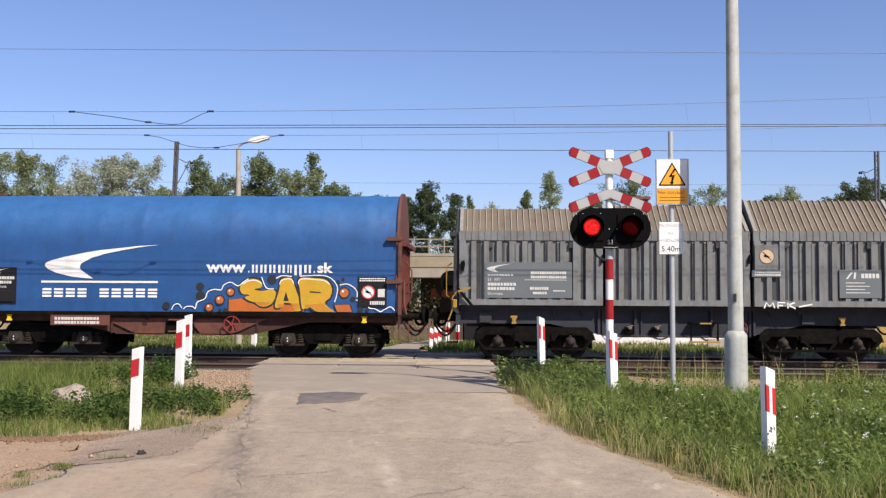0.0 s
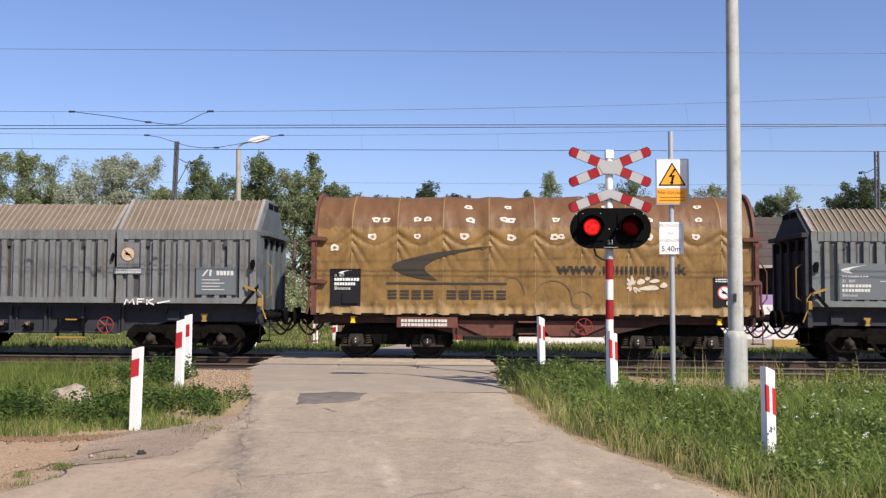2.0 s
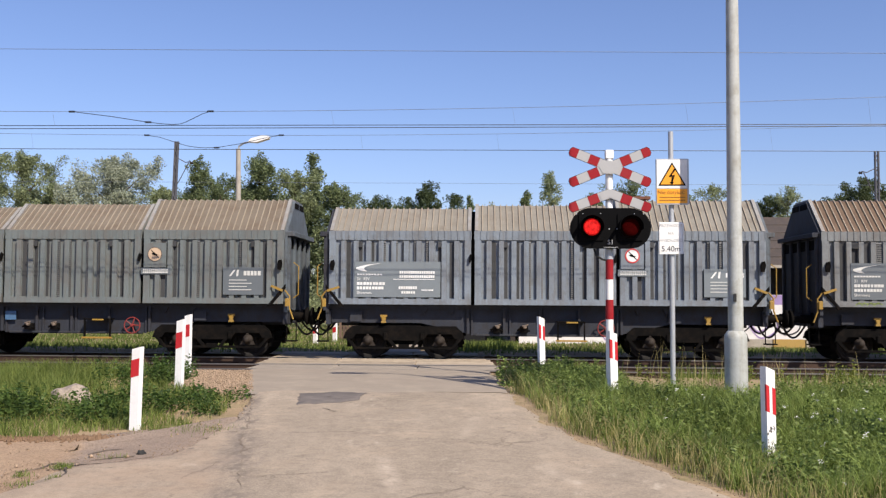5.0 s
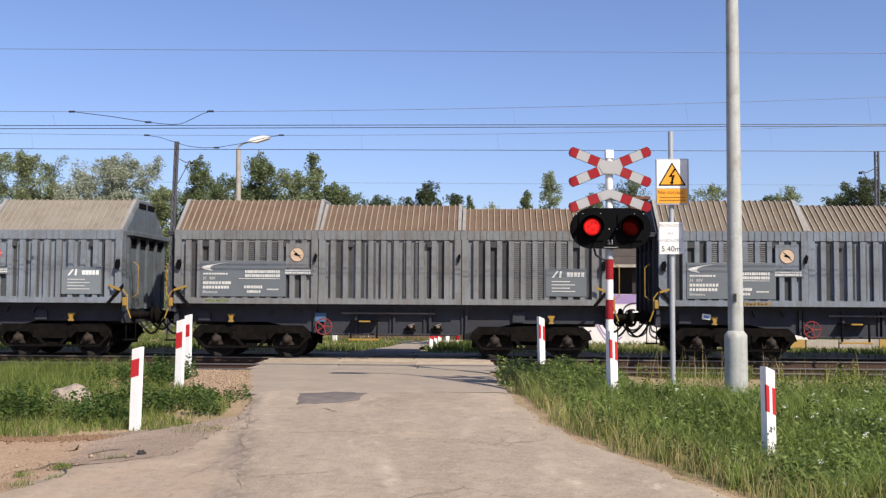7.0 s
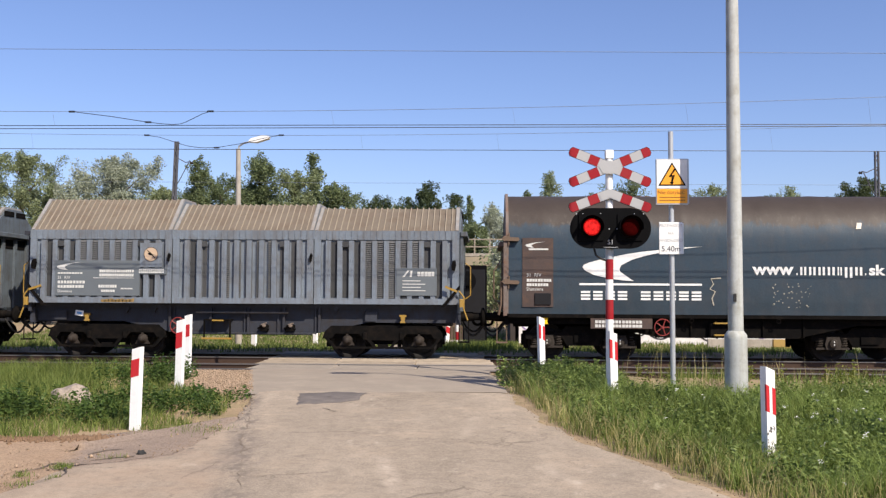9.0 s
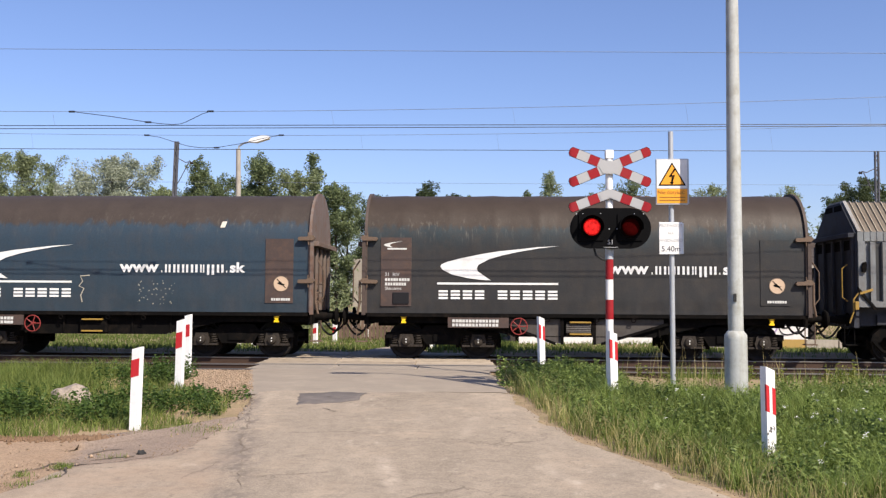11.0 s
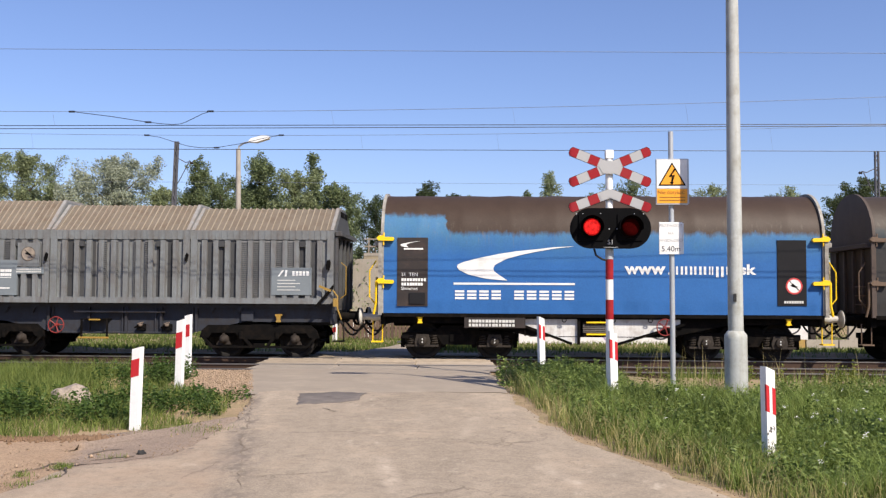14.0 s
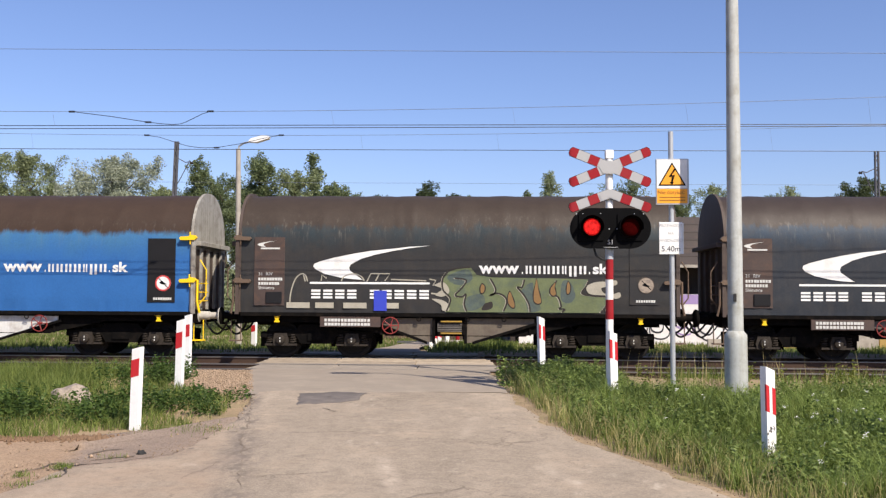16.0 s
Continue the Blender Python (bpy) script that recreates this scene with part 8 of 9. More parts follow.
# ---- buildings and the viaduct behind the tracks ----
SHED_ROOF = surface("brown_sheet_roof", (0.060, 0.048, 0.042), 0.7, var=0.25, scale=1.2, dirt=(0.10, 0.07, 0.05), dirt_amount=0.6, streak=0.3, rand=0.2)
SHED_DARK = surface("dark_stained_boards", (0.045, 0.036, 0.032), 0.85, var=0.3, scale=2, rand=0.3)
GRAF_WHITE = surface("whitewashed_wall", (0.66, 0.65, 0.64), 0.8, var=0.12, scale=1.2, dirt=(0.4, 0.37, 0.33), dirt_amount=0.4)
GRAF_VIOLET = surface("violet_spray_paint", (0.30, 0.22, 0.42), 0.7, var=0.2, scale=2)
GRAF_BLACK = surface("black_spray_paint", (0.03, 0.03, 0.035), 0.6, var=0.2)
BRICK = surface("dark_red_brick", (0.20, 0.085, 0.055), 0.9, var=0.3, scale=5, rand=0.3)
YELLOW_WALL = surface("ochre_painted_wall", (0.36, 0.24, 0.07), 0.8, var=0.15, scale=2, dirt=(0.3, 0.2, 0.1), dirt_amount=0.4)


def shed():
    x0, x1, y = 1.05, 13.4, 40.0
    sh = thing("trackside_shed", "low shed with brown sheet roof over a whitewashed graffiti wall", "shed", (0, 0, 0))
    g0 = -0.75
    part("wall", Geo().box(x0 + 0.35, x1 - 0.3, y, y + 0.3, g0, 1.72), GRAF_WHITE, sh, "whitewashed wall with violet and black graffiti")
    for x in np.arange(x0 + 0.4, x1 - 0.2, 1.55):
        part("post", Geo().box(x - 0.07, x + 0.07, y - 0.02, y + 0.12, 1.72, 2.95), SHED_DARK, sh)
    part("back_wall", Geo().box(x0 + 0.2, x1 - 0.2, y + 1.2, y + 1.4, g0, 3.1), SHED_DARK, sh)
    part("side_wall", Geo().prism([(y - 0.05, g0), (y + 5.0, g0), (y + 5.0, 2.8), (y + 2.5, 5.0), (y - 0.05, 2.85)], "x", x0, x0 + 0.2), SHED_DARK, sh)
    part("side_wall", Geo().prism([(y - 0.05, g0), (y + 5.0, g0), (y + 5.0, 2.8), (y + 2.5, 5.0), (y - 0.05, 2.85)], "x", x1 - 0.2, x1), SHED_DARK, sh)
    # roof in overlapping rows of sheets
    rows = 6
    for k in range(rows):
        a, b = k / rows, (k + 1) / rows + 0.02
        ya, yb, za, zb = y - 0.45 + 2.95 * a, y - 0.45 + 2.95 * b, 2.88 + 2.18 * a, 2.88 + 2.18 * b
        part("roof_sheet", Geo().prism([(ya, za + 0.05), (yb, zb), (yb, zb - 0.05), (ya, za - 0.03)], "x", x0 - 0.25, x1 + 0.25), SHED_ROOF, sh)
    part("roof_back", Geo().prism([(y + 2.5, 5.06), (y + 5.4, 2.7), (y + 5.4, 2.62), (y + 2.5, 4.98)], "x", x0 - 0.25, x1 + 0.25), SHED_ROOF, sh)
    part("eave_board", Geo().box(x0 - 0.25, x1 + 0.25, y - 0.50, y - 0.46, 2.80, 2.92), WALL_PALE, sh)
    ch = part("chimney", Geo().box(6.2, 6.95, y + 1.6, y + 2.2, 4.2, 5.78), BRICK, sh, "dark red brick chimney")
    part("chimney_cap", Geo().box(6.1, 7.05, y + 1.5, y + 2.3, 5.78, 5.90), BRICK, ch)
    # spray paint on the wall
    part("spray_band", Geo().prism(rect(x0 + 0.36, x1 - 0.31, 1.32, 1.71), "y", y - 0.006, y - 0.002), GRAF_VIOLET, sh)
    rng = np.random.default_rng(4)
    for k in range(11):
        cx, cz = x0 + 0.9 + k * 1.02, 0.62 + 0.2 * rng.uniform(-1, 1)
        g = Geo()
        for dx, r0, r1 in ((0.0, 0.30, 0.36), (0.12, 0.52, 0.57)):
            pts_o = [(cx + dx + r1 * (1 + 0.25 * math.sin(2 * a + k)) * math.cos(a), cz + 1.25 * r1 * math.sin(a)) for a in np.linspace(0.3 * k, 0.3 * k + 4.6, 22)]
            pts_i = [(cx + dx + r0 * (1 + 0.25 * math.sin(2 * a + k)) * math.cos(a), cz + 1.25 * r0 * math.sin(a)) for a in np.linspace(0.3 * k, 0.3 * k + 4.6, 22)]
            for i in range(21):
                g.prism([pts_o[i], pts_o[i + 1], pts_i[i + 1], pts_i[i]], "y", y - 0.010, y - 0.007)
        part("spray_loop", g, GRAF_BLACK if k % 3 else GRAF_VIOLET, sh)
    part("base_rim", Geo().box(x0 + 0.3, x1 - 0.2, y - 0.35, y, g0, -0.38), WALL_PALE, sh)
    return sh


shed()


def low_wall():
    lw = thing("low_wall", "low pale wall with ochre panels behind the tracks", "wall", (0, 0, 0))
    for k in range(8):
        x = 14.0 + k * 1.15
        part("panel", Geo().box(x, x + 1.12, 38.0, 38.2, -0.7, 0.62), YELLOW_WALL if k in (1, 5) else WALL_PALE, lw)
    part("coping", Geo().box(13.9, 23.3, 37.95, 38.25, 0.62, 0.70), WALL_PALE, lw)
    for k in range(5):
        x = 8.3 + k * 1.2
        part("panel", Geo().box(x, x + 1.15, 36.5, 36.7, -0.7, 0.05), YELLOW_WALL if k == 2 else WALL_PALE, lw)


low_wall()

# stained concrete, its base colour lowered to hold the shade on the beam
VIADUCT = surface("shaded_stained_viaduct_concrete", (0.31, 0.275, 0.225), 0.85, var=0.2, scale=0.8, fine=12, dirt=(0.2, 0.17, 0.13), dirt_amount=0.5, streak=0.45, bump=0.2)
EARTH_BAND = surface("dry_earth_band", (0.20, 0.165, 0.11), 0.95, var=0.3, scale=1.5, fine=15, bump=0.5)
PALE_RAIL = surface("pale_painted_railing", (0.27, 0.225, 0.17), 0.6, var=0.15)
ORANGE_SPRAY = surface("salmon_spray_paint", (0.42, 0.13, 0.07), 0.7, var=0.25, scale=3)


def viaduct():
    y = 60.0
    vd = thing("viaduct", "concrete road viaduct with railing behind the tracks", "viaduct", (0, 0, 0))
    xa, xb = -7.6, 1.2
    part("beam", Geo().box(xa, xb, y, y + 6, 2.78, 3.42), VIADUCT, vd, "pale stained concrete edge beam")
    part("verge", Geo().prism([(y - 0.05, 3.42), (y + 6, 3.42), (y + 6, 4.3), (y + 0.5, 4.2)], "x", xa, xb), EARTH_BAND, vd)
    part("deck_edge", Geo().box(xa, xb, y + 0.4, y + 0.7, 4.12, 4.30), VIADUCT, vd)
    part("abutment", Geo().box(xa - 0.6, xa + 0.8, y - 0.1, y + 6, -0.8, 3.9), VIADUCT, vd)
    part("abutment", Geo().box(0.2, xb + 0.8, y - 0.1, y + 6, -0.8, 3.5), VIADUCT, vd)
    part("back_wall", Geo().box(-3.9, xb, y + 5.2, y + 5.6, -0.8, 2.8), SHED_DARK, vd)
    for px in (-6.3, -6.0):
        part("pier", Geo().box(px - 0.1, px + 0.1, y + 0.2, y + 0.5, -0.8, 2.8), VIADUCT, vd)
    for k in range(10):
        x = xa + 0.3 + k * 0.95
        part("railing_post", Geo().box(x - 0.04, x + 0.04, y + 0.45, y + 0.55, 4.25, 5.25), PALE_RAIL, vd)
    for z in (4.72, 5.18):
        part("railing_bar", Geo().box(xa, xb + 6, y + 0.47, y + 0.53, z - 0.035, z + 0.035), PALE_RAIL, vd)
    for k in range(7):
        x = xb + 0.2 + k * 0.95
        part("railing_post", Geo().box(x - 0.04, x + 0.04, y + 0.45, y + 0.55, 3.6, 5.25), PALE_RAIL, vd)
    # painted shapes on the wall under the bridge
    for pts in ([(-3.6, 1.4), (-3.5, 2.1), (-3.25, 2.15), (-3.0, 1.6), (-3.3, 1.4)], [(-2.85, 1.6), (-2.8, 2.0), (-2.35, 2.15), (-2.1, 1.9), (-2.15, 1.65), (-2.5, 1.5)]):
        part("spray_shape", Geo().prism(pts, "y", y + 3.5, y + 3.52), ORANGE_SPRAY, vd)
    part("spray_wall", Geo().box(-4.2, 0.3, y + 3.53, y + 3.7, -0.8, 2.78), SHED_DARK, vd)
    return vd


viaduct()
BARK_FENCE = surface("brown_fence_boards", (0.15, 0.10, 0.07), 0.85, var=0.3, scale=3, rand=0.4)


def slat_fence():
    fn = thing("board_fence", "low brown board fence beside the far road", "fence", (0, 0, 0))
    for k in range(34):
        x = -6.2 + k * 0.16
        g0 = ground_z(x, 41.5)
        part("slat", cached("slat", lambda: Geo().box(-0.065, 0.065, -0.02, 0.02, 0, 1.0).mesh("slat")), BARK_FENCE, fn, at=(x, 41.5, g0 - 0.05 + 0.03 * math.sin(k * 1.7)))
    part("fence_rail", Geo().box(-6.3, -0.8, 41.53, 41.58, 0.15, 0.25), BARK_FENCE, fn)
    br = thing("barrier_rail", "low dark steel barrier rail at the bend of the far road", "barrier", (0, 0, 0))
    part("rail", Geo().box(-3.35, -2.5, 37.2, 37.28, -0.22, -0.14), MAST, br)
    for x in (-3.25, -2.6):
        part("rail_post", Geo().box(x - 0.04, x + 0.04, 37.28, 37.36, -0.6, -0.14), MAST, br)


slat_fence()

# small roadside things
STONE = surface("pale_field_stone", (0.36, 0.30, 0.24), 0.9, var=0.4, scale=6, fine=30, bump=0.9, dist=0.03, dirt=(0.16, 0.13, 0.10), dirt_amount=0.7)


def rock(x, y, sx, sy, sz, seed, mat, label, name="stone"):
    bm = bmesh.new()
    bmesh.ops.create_icosphere(bm, subdivisions=3, radius=1)
    for v in bm.verts:
        k = 1 + 0.35 * noise.noise(v.co * 1.3 + Vector((seed, 0, 0))) + 0.12 * noise.noise(v.co * 4 + Vector((0, seed, 0)))
        v.co = Vector((v.co.x * sx * k, v.co.y * sy * k, max(-0.4, v.co.z) * sz * k))
    me = bpy.data.meshes.new(name)
    bm.to_mesh(me)
    bm.free()
    ob = part(name, me, mat, None, at=(x, y, ground_z(x, y) + sz * 0.15))
    return tagged(ob, label, name)


EARTH_CLOD = surface("dark_brown_earth", (0.225, 0.145, 0.09), 0.95, var=0.4, scale=6, fine=30, bump=0.9, dist=0.03, spec=0.1)


def earth_crumbs():
    """Crumbled brown earth where the grass ends and small stones strewn over the sand."""
    rng = np.random.default_rng(19)
    unit = np.array([(1, 0, 0), (-1, 0, 0), (0, 1, 0), (0, -1, 0), (0, 0, 1), (0, 0, -1)], float)
    tri = np.array([(0, 2, 4), (2, 1, 4), (1, 3, 4), (3, 0, 4), (2, 0, 5), (1, 2, 5), (3, 1, 5), (0, 3, 5)])
    for name, label, mat, n in (("earth_crumbs", "crumbled brown earth at the grass edge", EARTH_CLOD, 900), ("strewn_stones", "small pale stones strewn over the sand", GRAVEL, 420)):
        v = []
        for k in range(n):
            if mat is EARTH_CLOD:
                t = rng.random()
                x, y, r = -5.75 + 1.25 * t + rng.normal(0, 0.06), 11.28 + 0.30 * t + rng.normal(0, 0.10), rng.uniform(0.010, 0.034)
            else:
                x, y, r = rng.uniform(-6.4, -4.45), rng.uniform(9.0, 11.5), rng.uniform(0.004, 0.011) * (2.2 if k % 17 == 0 else 1)
            z = max(ground_z(x, y), road_z(y) - 0.035) + 0.012
            v.append(unit * r * rng.uniform(0.6, 1.3, (6, 1)) + np.array([x, y, z + r * 0.2]))
        v = np.array(v)
        f = (tri[None] + 6 * np.arange(len(v))[:, None, None]).reshape(-1, 3)
        tagged(part(name, fast_mesh(name, v.reshape(-1, 3), f), mat, None), label, name.replace("_", " "), kind="stuff")


earth_crumbs()
rock(-6.25, 14.5, 0.35, 0.24, 0.235, 3.0, STONE, "pale rough boulder lying in the grass")
rock(-3.82, 10.72, 0.055, 0.04, 0.06, 5.0, RUBBER, "small black lump on the road edge", "clod")


# ---- plants ----
GRASS = foliage("meadow_grass", (0.085, 0.130, 0.026), (0.270, 0.320, 0.085), 0.2)
GRASS_BRIGHT = foliage("bright_long_grass", (0.15, 0.22, 0.040), (0.36, 0.44, 0.125), 0.3)
GRASS_FAR = foliage("soft_meadow_grass", (0.095, 0.132, 0.032), (0.195, 0.245, 0.068), 0.15)
GRASS_DRY = foliage("dry_straw_grass", (0.36, 0.315, 0.12), (0.60, 0.52, 0.26), 0.2)
WEED = foliage("broad_leaf_weeds", (0.062, 0.105, 0.022), (0.265, 0.34, 0.090), 0.35)
WEED_DARK = foliage("dark_leafy_weeds", (0.030, 0.064, 0.013), (0.125, 0.190, 0.044), 0.25)
RNG = np.random.default_rng(42)


def ground_zs(x, y):
    return np.array([ground_z(a, b) for a, b in zip(x, y)])


def blades(name, label, x, y, h, w, material, lean=0.35, z=None):
    """Upright bent blades, one island each."""
    n = len(x)
    z = ground_zs(x, y) - 0.02 if z is None else z
    a, b = RNG.uniform(0, 2 * math.pi, n), RNG.uniform(0, 2 * math.pi, n)
    l = RNG.uniform(0.05, 1.0, n) * lean * h
    dx, dy, wx, wy = np.cos(a) * l, np.sin(a) * l, np.cos(b) * w / 2, np.sin(b) * w / 2
    v = np.empty((n, 5, 3))
    v[:, 0] = np.stack([x - wx, y - wy, z], 1)
    v[:, 1] = np.stack([x + wx, y + wy, z], 1)
    v[:, 2] = np.stack([x + wx * 0.8 + dx * 0.35, y + wy * 0.8 + dy * 0.35, z + h * 0.6], 1)
    v[:, 3] = np.stack([x - wx * 0.8 + dx * 0.35, y - wy * 0.8 + dy * 0.35, z + h * 0.6], 1)
    v[:, 4] = np.stack([x + dx, y + dy, z + h], 1)
    f = np.array([(0, 1, 2), (0, 2, 3), (3, 2, 4)])
    faces = (f[None] + 5 * np.arange(n)[:, None, None]).reshape(-1, 3)
    ob = part(name, fast_mesh(name, v.reshape(-1, 3), faces), material, None)
    return tagged(ob, label, "grass", kind="stuff")


def leaf_cards(pos, size, flat=0.5):
    """Small pointed leaves: two triangles each, turned at random."""
    n = len(pos)
    d = RNG.normal(size=(n, 3))
    d[:, 2] *= flat
    d /= np.linalg.norm(d, axis=1)[:, None]
    u = np.cross(d, RNG.normal(size=(n, 3)))
    u /= np.linalg.norm(u, axis=1)[:, None] + 1e-9
    s = size * RNG.uniform(0.6, 1.3, n)
    v = np.empty((n, 4, 3))
    v[:, 0] = pos - d * s[:, None]
    v[:, 1] = pos + u * (s * 0.45)[:, None]
    v[:, 2] = pos + d * s[:, None]
    v[:, 3] = pos - u * (s * 0.45)[:, None]
    return v.reshape(-1, 3), np.arange(4 * n).reshape(-1, 4)


def scatter(x0, x1, y0, y1, n, keep):
    x, y = RNG.uniform(x0, x1, n), RNG.uniform(y0, y1, n)
    k = np.array([keep(a, b) for a, b in zip(x, y)])
    return x[k], y[k]


def clump(x, y, f, seed):
    return noise.noise((x * f, y * f, seed))


def right_verge(x, y):
    far = 19.3 - 3.6 * smooth(1.5, 2.8, x) + 0.35 * clump(x, y, 0.9, 6.0)
    return x > edge(ROAD_RIGHT, y) + 0.20 + 0.26 * clump(x, y, 1.5, 3.0) and y < far


def left_verge(x, y):
    if y > 19.2:
        return False
    lim = edge(ROAD_LEFT, y) - 0.35 - 0.2 * clump(x, y, 1.5, 9.0)
    if 14.5 < y < 20 and x > -5.9:
        lim -= 1.3 * smooth(15.2, 16.5, y)
    if y < 12.25:
        lim = min(lim, -4.45 - 1.35 * (12.25 - y) + 0.8 * clump(x, y, 1.3, 2.0))
    return x < lim


def build_grass():
    # verge between the road and the tracks
    x, y = scatter(0.3, 12, 7.5, 19.4, 84000, lambda a, b: right_verge(a, b))
    h = 0.12 + 0.24 * RNG.random(len(x)) + 0.26 * np.array([clump(a, b, 1.1, 5.0) for a, b in zip(x, y)])
    near = np.array([smooth(0.0, 1.2, a - edge(ROAD_RIGHT, b)) for a, b in zip(x, y)])
    blades("verge_grass", "lush green grass on the verge", x, y, np.clip(h, 0.08, 0.6) * (0.45 + 0.55 * near), 0.006 + 0.004 * RNG.random(len(x)), GRASS, 0.75)
    x, y = scatter(0.3, 8, 8.0, 18.5, 26000, lambda a, b: right_verge(a, b) and a < edge(ROAD_RIGHT, b) + 1.1 + 0.6 * clump(a, b, 0.9, 1.0))
    blades("dry_grass", "straw-coloured dry grass along the road edge", x, y, 0.12 + 0.26 * RNG.random(len(x)), 0.0055 + 0.003 * RNG.random(len(x)), GRASS_DRY, 0.9)
    # tussocks of long bright blades
    tx, ty, th = [], [], []
    for cx, cy in zip(*scatter(0.6, 8.5, 8.2, 18.6, 1150, lambda a, b: right_verge(a, b) and a > edge(ROAD_RIGHT, b) + 0.35)):
        n, hh = int(RNG.uniform(18, 44)), RNG.uniform(0.22, 0.52)
        tx += list(RNG.normal(cx, 0.055, n))
        ty += list(RNG.normal(cy, 0.055, n))
        th += list(hh * RNG.uniform(0.55, 1.0, n))
    blades("tussock_grass", "tussocks of long bright green grass on the verge", np.array(tx), np.array(ty), np.array(th), 0.0075 + 0.006 * RNG.random(len(tx)), GRASS_BRIGHT, 0.95)
    # left verge
    x, y = scatter(-14, -3.2, 9.5, 19.2, 80000, lambda a, b: left_verge(a, b) and clump(a, b, 0.7, 2.0) > -0.32)
    blades("left_grass", "short meadow grass beside the road", x, y, 0.05 + (0.13 + 0.26 * np.array([max(0.0, clump(a, b, 0.9, 4.0)) + 0.75 * smooth(-5.6, -7.2, a) * smooth(12.6, 13.6, b) for a, b in zip(x, y)])) * RNG.random(len(x)), 0.008 + 0.005 * RNG.random(len(x)), GRASS, 0.9)
    x, y = scatter(-14, -3.2, 9.5, 18.8, 20000, lambda a, b: left_verge(a, b))
    blades("left_dry_grass", "thin dry grass beside the road", x, y, 0.04 + 0.12 * RNG.random(len(x)), 0.005 + 0.003 * RNG.random(len(x)), GRASS_DRY, 0.6)
    # tall flowering grass beside the lamp post
    x, y = scatter(2.4, 6.5, 15.8, 18.6, 170, lambda a, b: clump(a, b, 0.9, 15.0) > 0.12)
    blades("tall_grass", "tall thin flowering grass beside the lamp post", x, y, 0.45 + 0.45 * RNG.random(len(x)), 0.006 + 0.005 * RNG.random(len(x)), GRASS_DRY, 0.5)
    # grass that creeps over the ballast
    x, y = scatter(2.2, 14, 18.2, 20.6, 9000, lambda a, b: clump(a, b, 0.8, 8.0) > -0.05 + 0.22 * (b - 18.9))
    blades("track_grass", "uneven grass creeping over the ballast", x, y, 0.08 + 0.30 * RNG.random(len(x)) ** 2, 0.009 + 0.006 * RNG.random(len(x)), GRASS, 0.7)
    x, y = scatter(-14, -6.2, 18.6, 20.2, 4000, lambda a, b: clump(a, b, 0.8, 8.0) > 0.02 + 0.25 * (b - 19.0))
    blades("track_grass", "uneven grass creeping over the ballast", x, y, 0.06 + 0.22 * RNG.random(len(x)) ** 2, 0.009 + 0.006 * RNG.random(len(x)), GRASS, 0.7)
    # meadow behind the tracks
    x, y = scatter(-22, 20, 27.4, 58, 70000, lambda a, b: not (edge(ROAD_LEFT, b) - 0.2 < a < edge(ROAD_RIGHT, b) + 0.2 and b < 38.5) and not (0.8 < a < 13.6 and 39.5 < b < 45.5))
    blades("far_meadow", "green meadow grass behind the tracks", x, y, 0.08 + 0.15 * RNG.random(len(x)), 0.022 + 0.018 * RNG.random(len(x)), GRASS_FAR, 1.1)
    x, y = scatter(-1.5, 0.9, 28.6, 33.5, 2600, lambda a, b: a > edge(ROAD_RIGHT, b) + 0.1)
    blades("tuft_grass", "tall grass round the far guard posts", x, y, 0.15 + 0.25 * RNG.random(len(x)), 0.02 + 0.01 * RNG.random(len(x)), GRASS, 0.5)


build_grass()


def weeds(name, label, spots, material, leaf):
    """Leafy plants: thin stems with leaves up their length."""
    pos = []
    for x, y, h, r in spots:
        z0 = ground_z(x, y)
        for _ in range(int(5 + r * 26)):
            a, q = RNG.uniform(0, 6.28), r * math.sqrt(RNG.random())
            px, py = x + q * math.cos(a), y + q * math.sin(a)
            hh = h * (0.45 + 0.55 * RNG.random()) * (1 - 0.45 * (q / max(r, 0.01)) ** 2)
            lx, ly = RNG.normal(0, 0.12 * hh), RNG.normal(0, 0.12 * hh)
            for t in np.linspace(0.2, 1.0, max(3, int(hh / 0.035))):
                for _ in range(2):
                    pos.append((px + lx * t + RNG.normal(0, leaf * 0.8), py + ly * t + RNG.normal(0, leaf * 0.8), z0 + hh * t + RNG.normal(0, 0.01)))
    v, f = leaf_cards(np.array(pos), leaf)
    ob = part(name, fast_mesh(name, v, f), material, None)
    return tagged(ob, label, "weeds", kind="stuff")


def spot_list(n, x0, x1, y0, y1, h0, h1, r0, r1, keep):
    x, y = scatter(x0, x1, y0, y1, n, keep)
    return [(a, b, RNG.uniform(h0, h1), RNG.uniform(r0, r1)) for a, b in zip(x, y)]


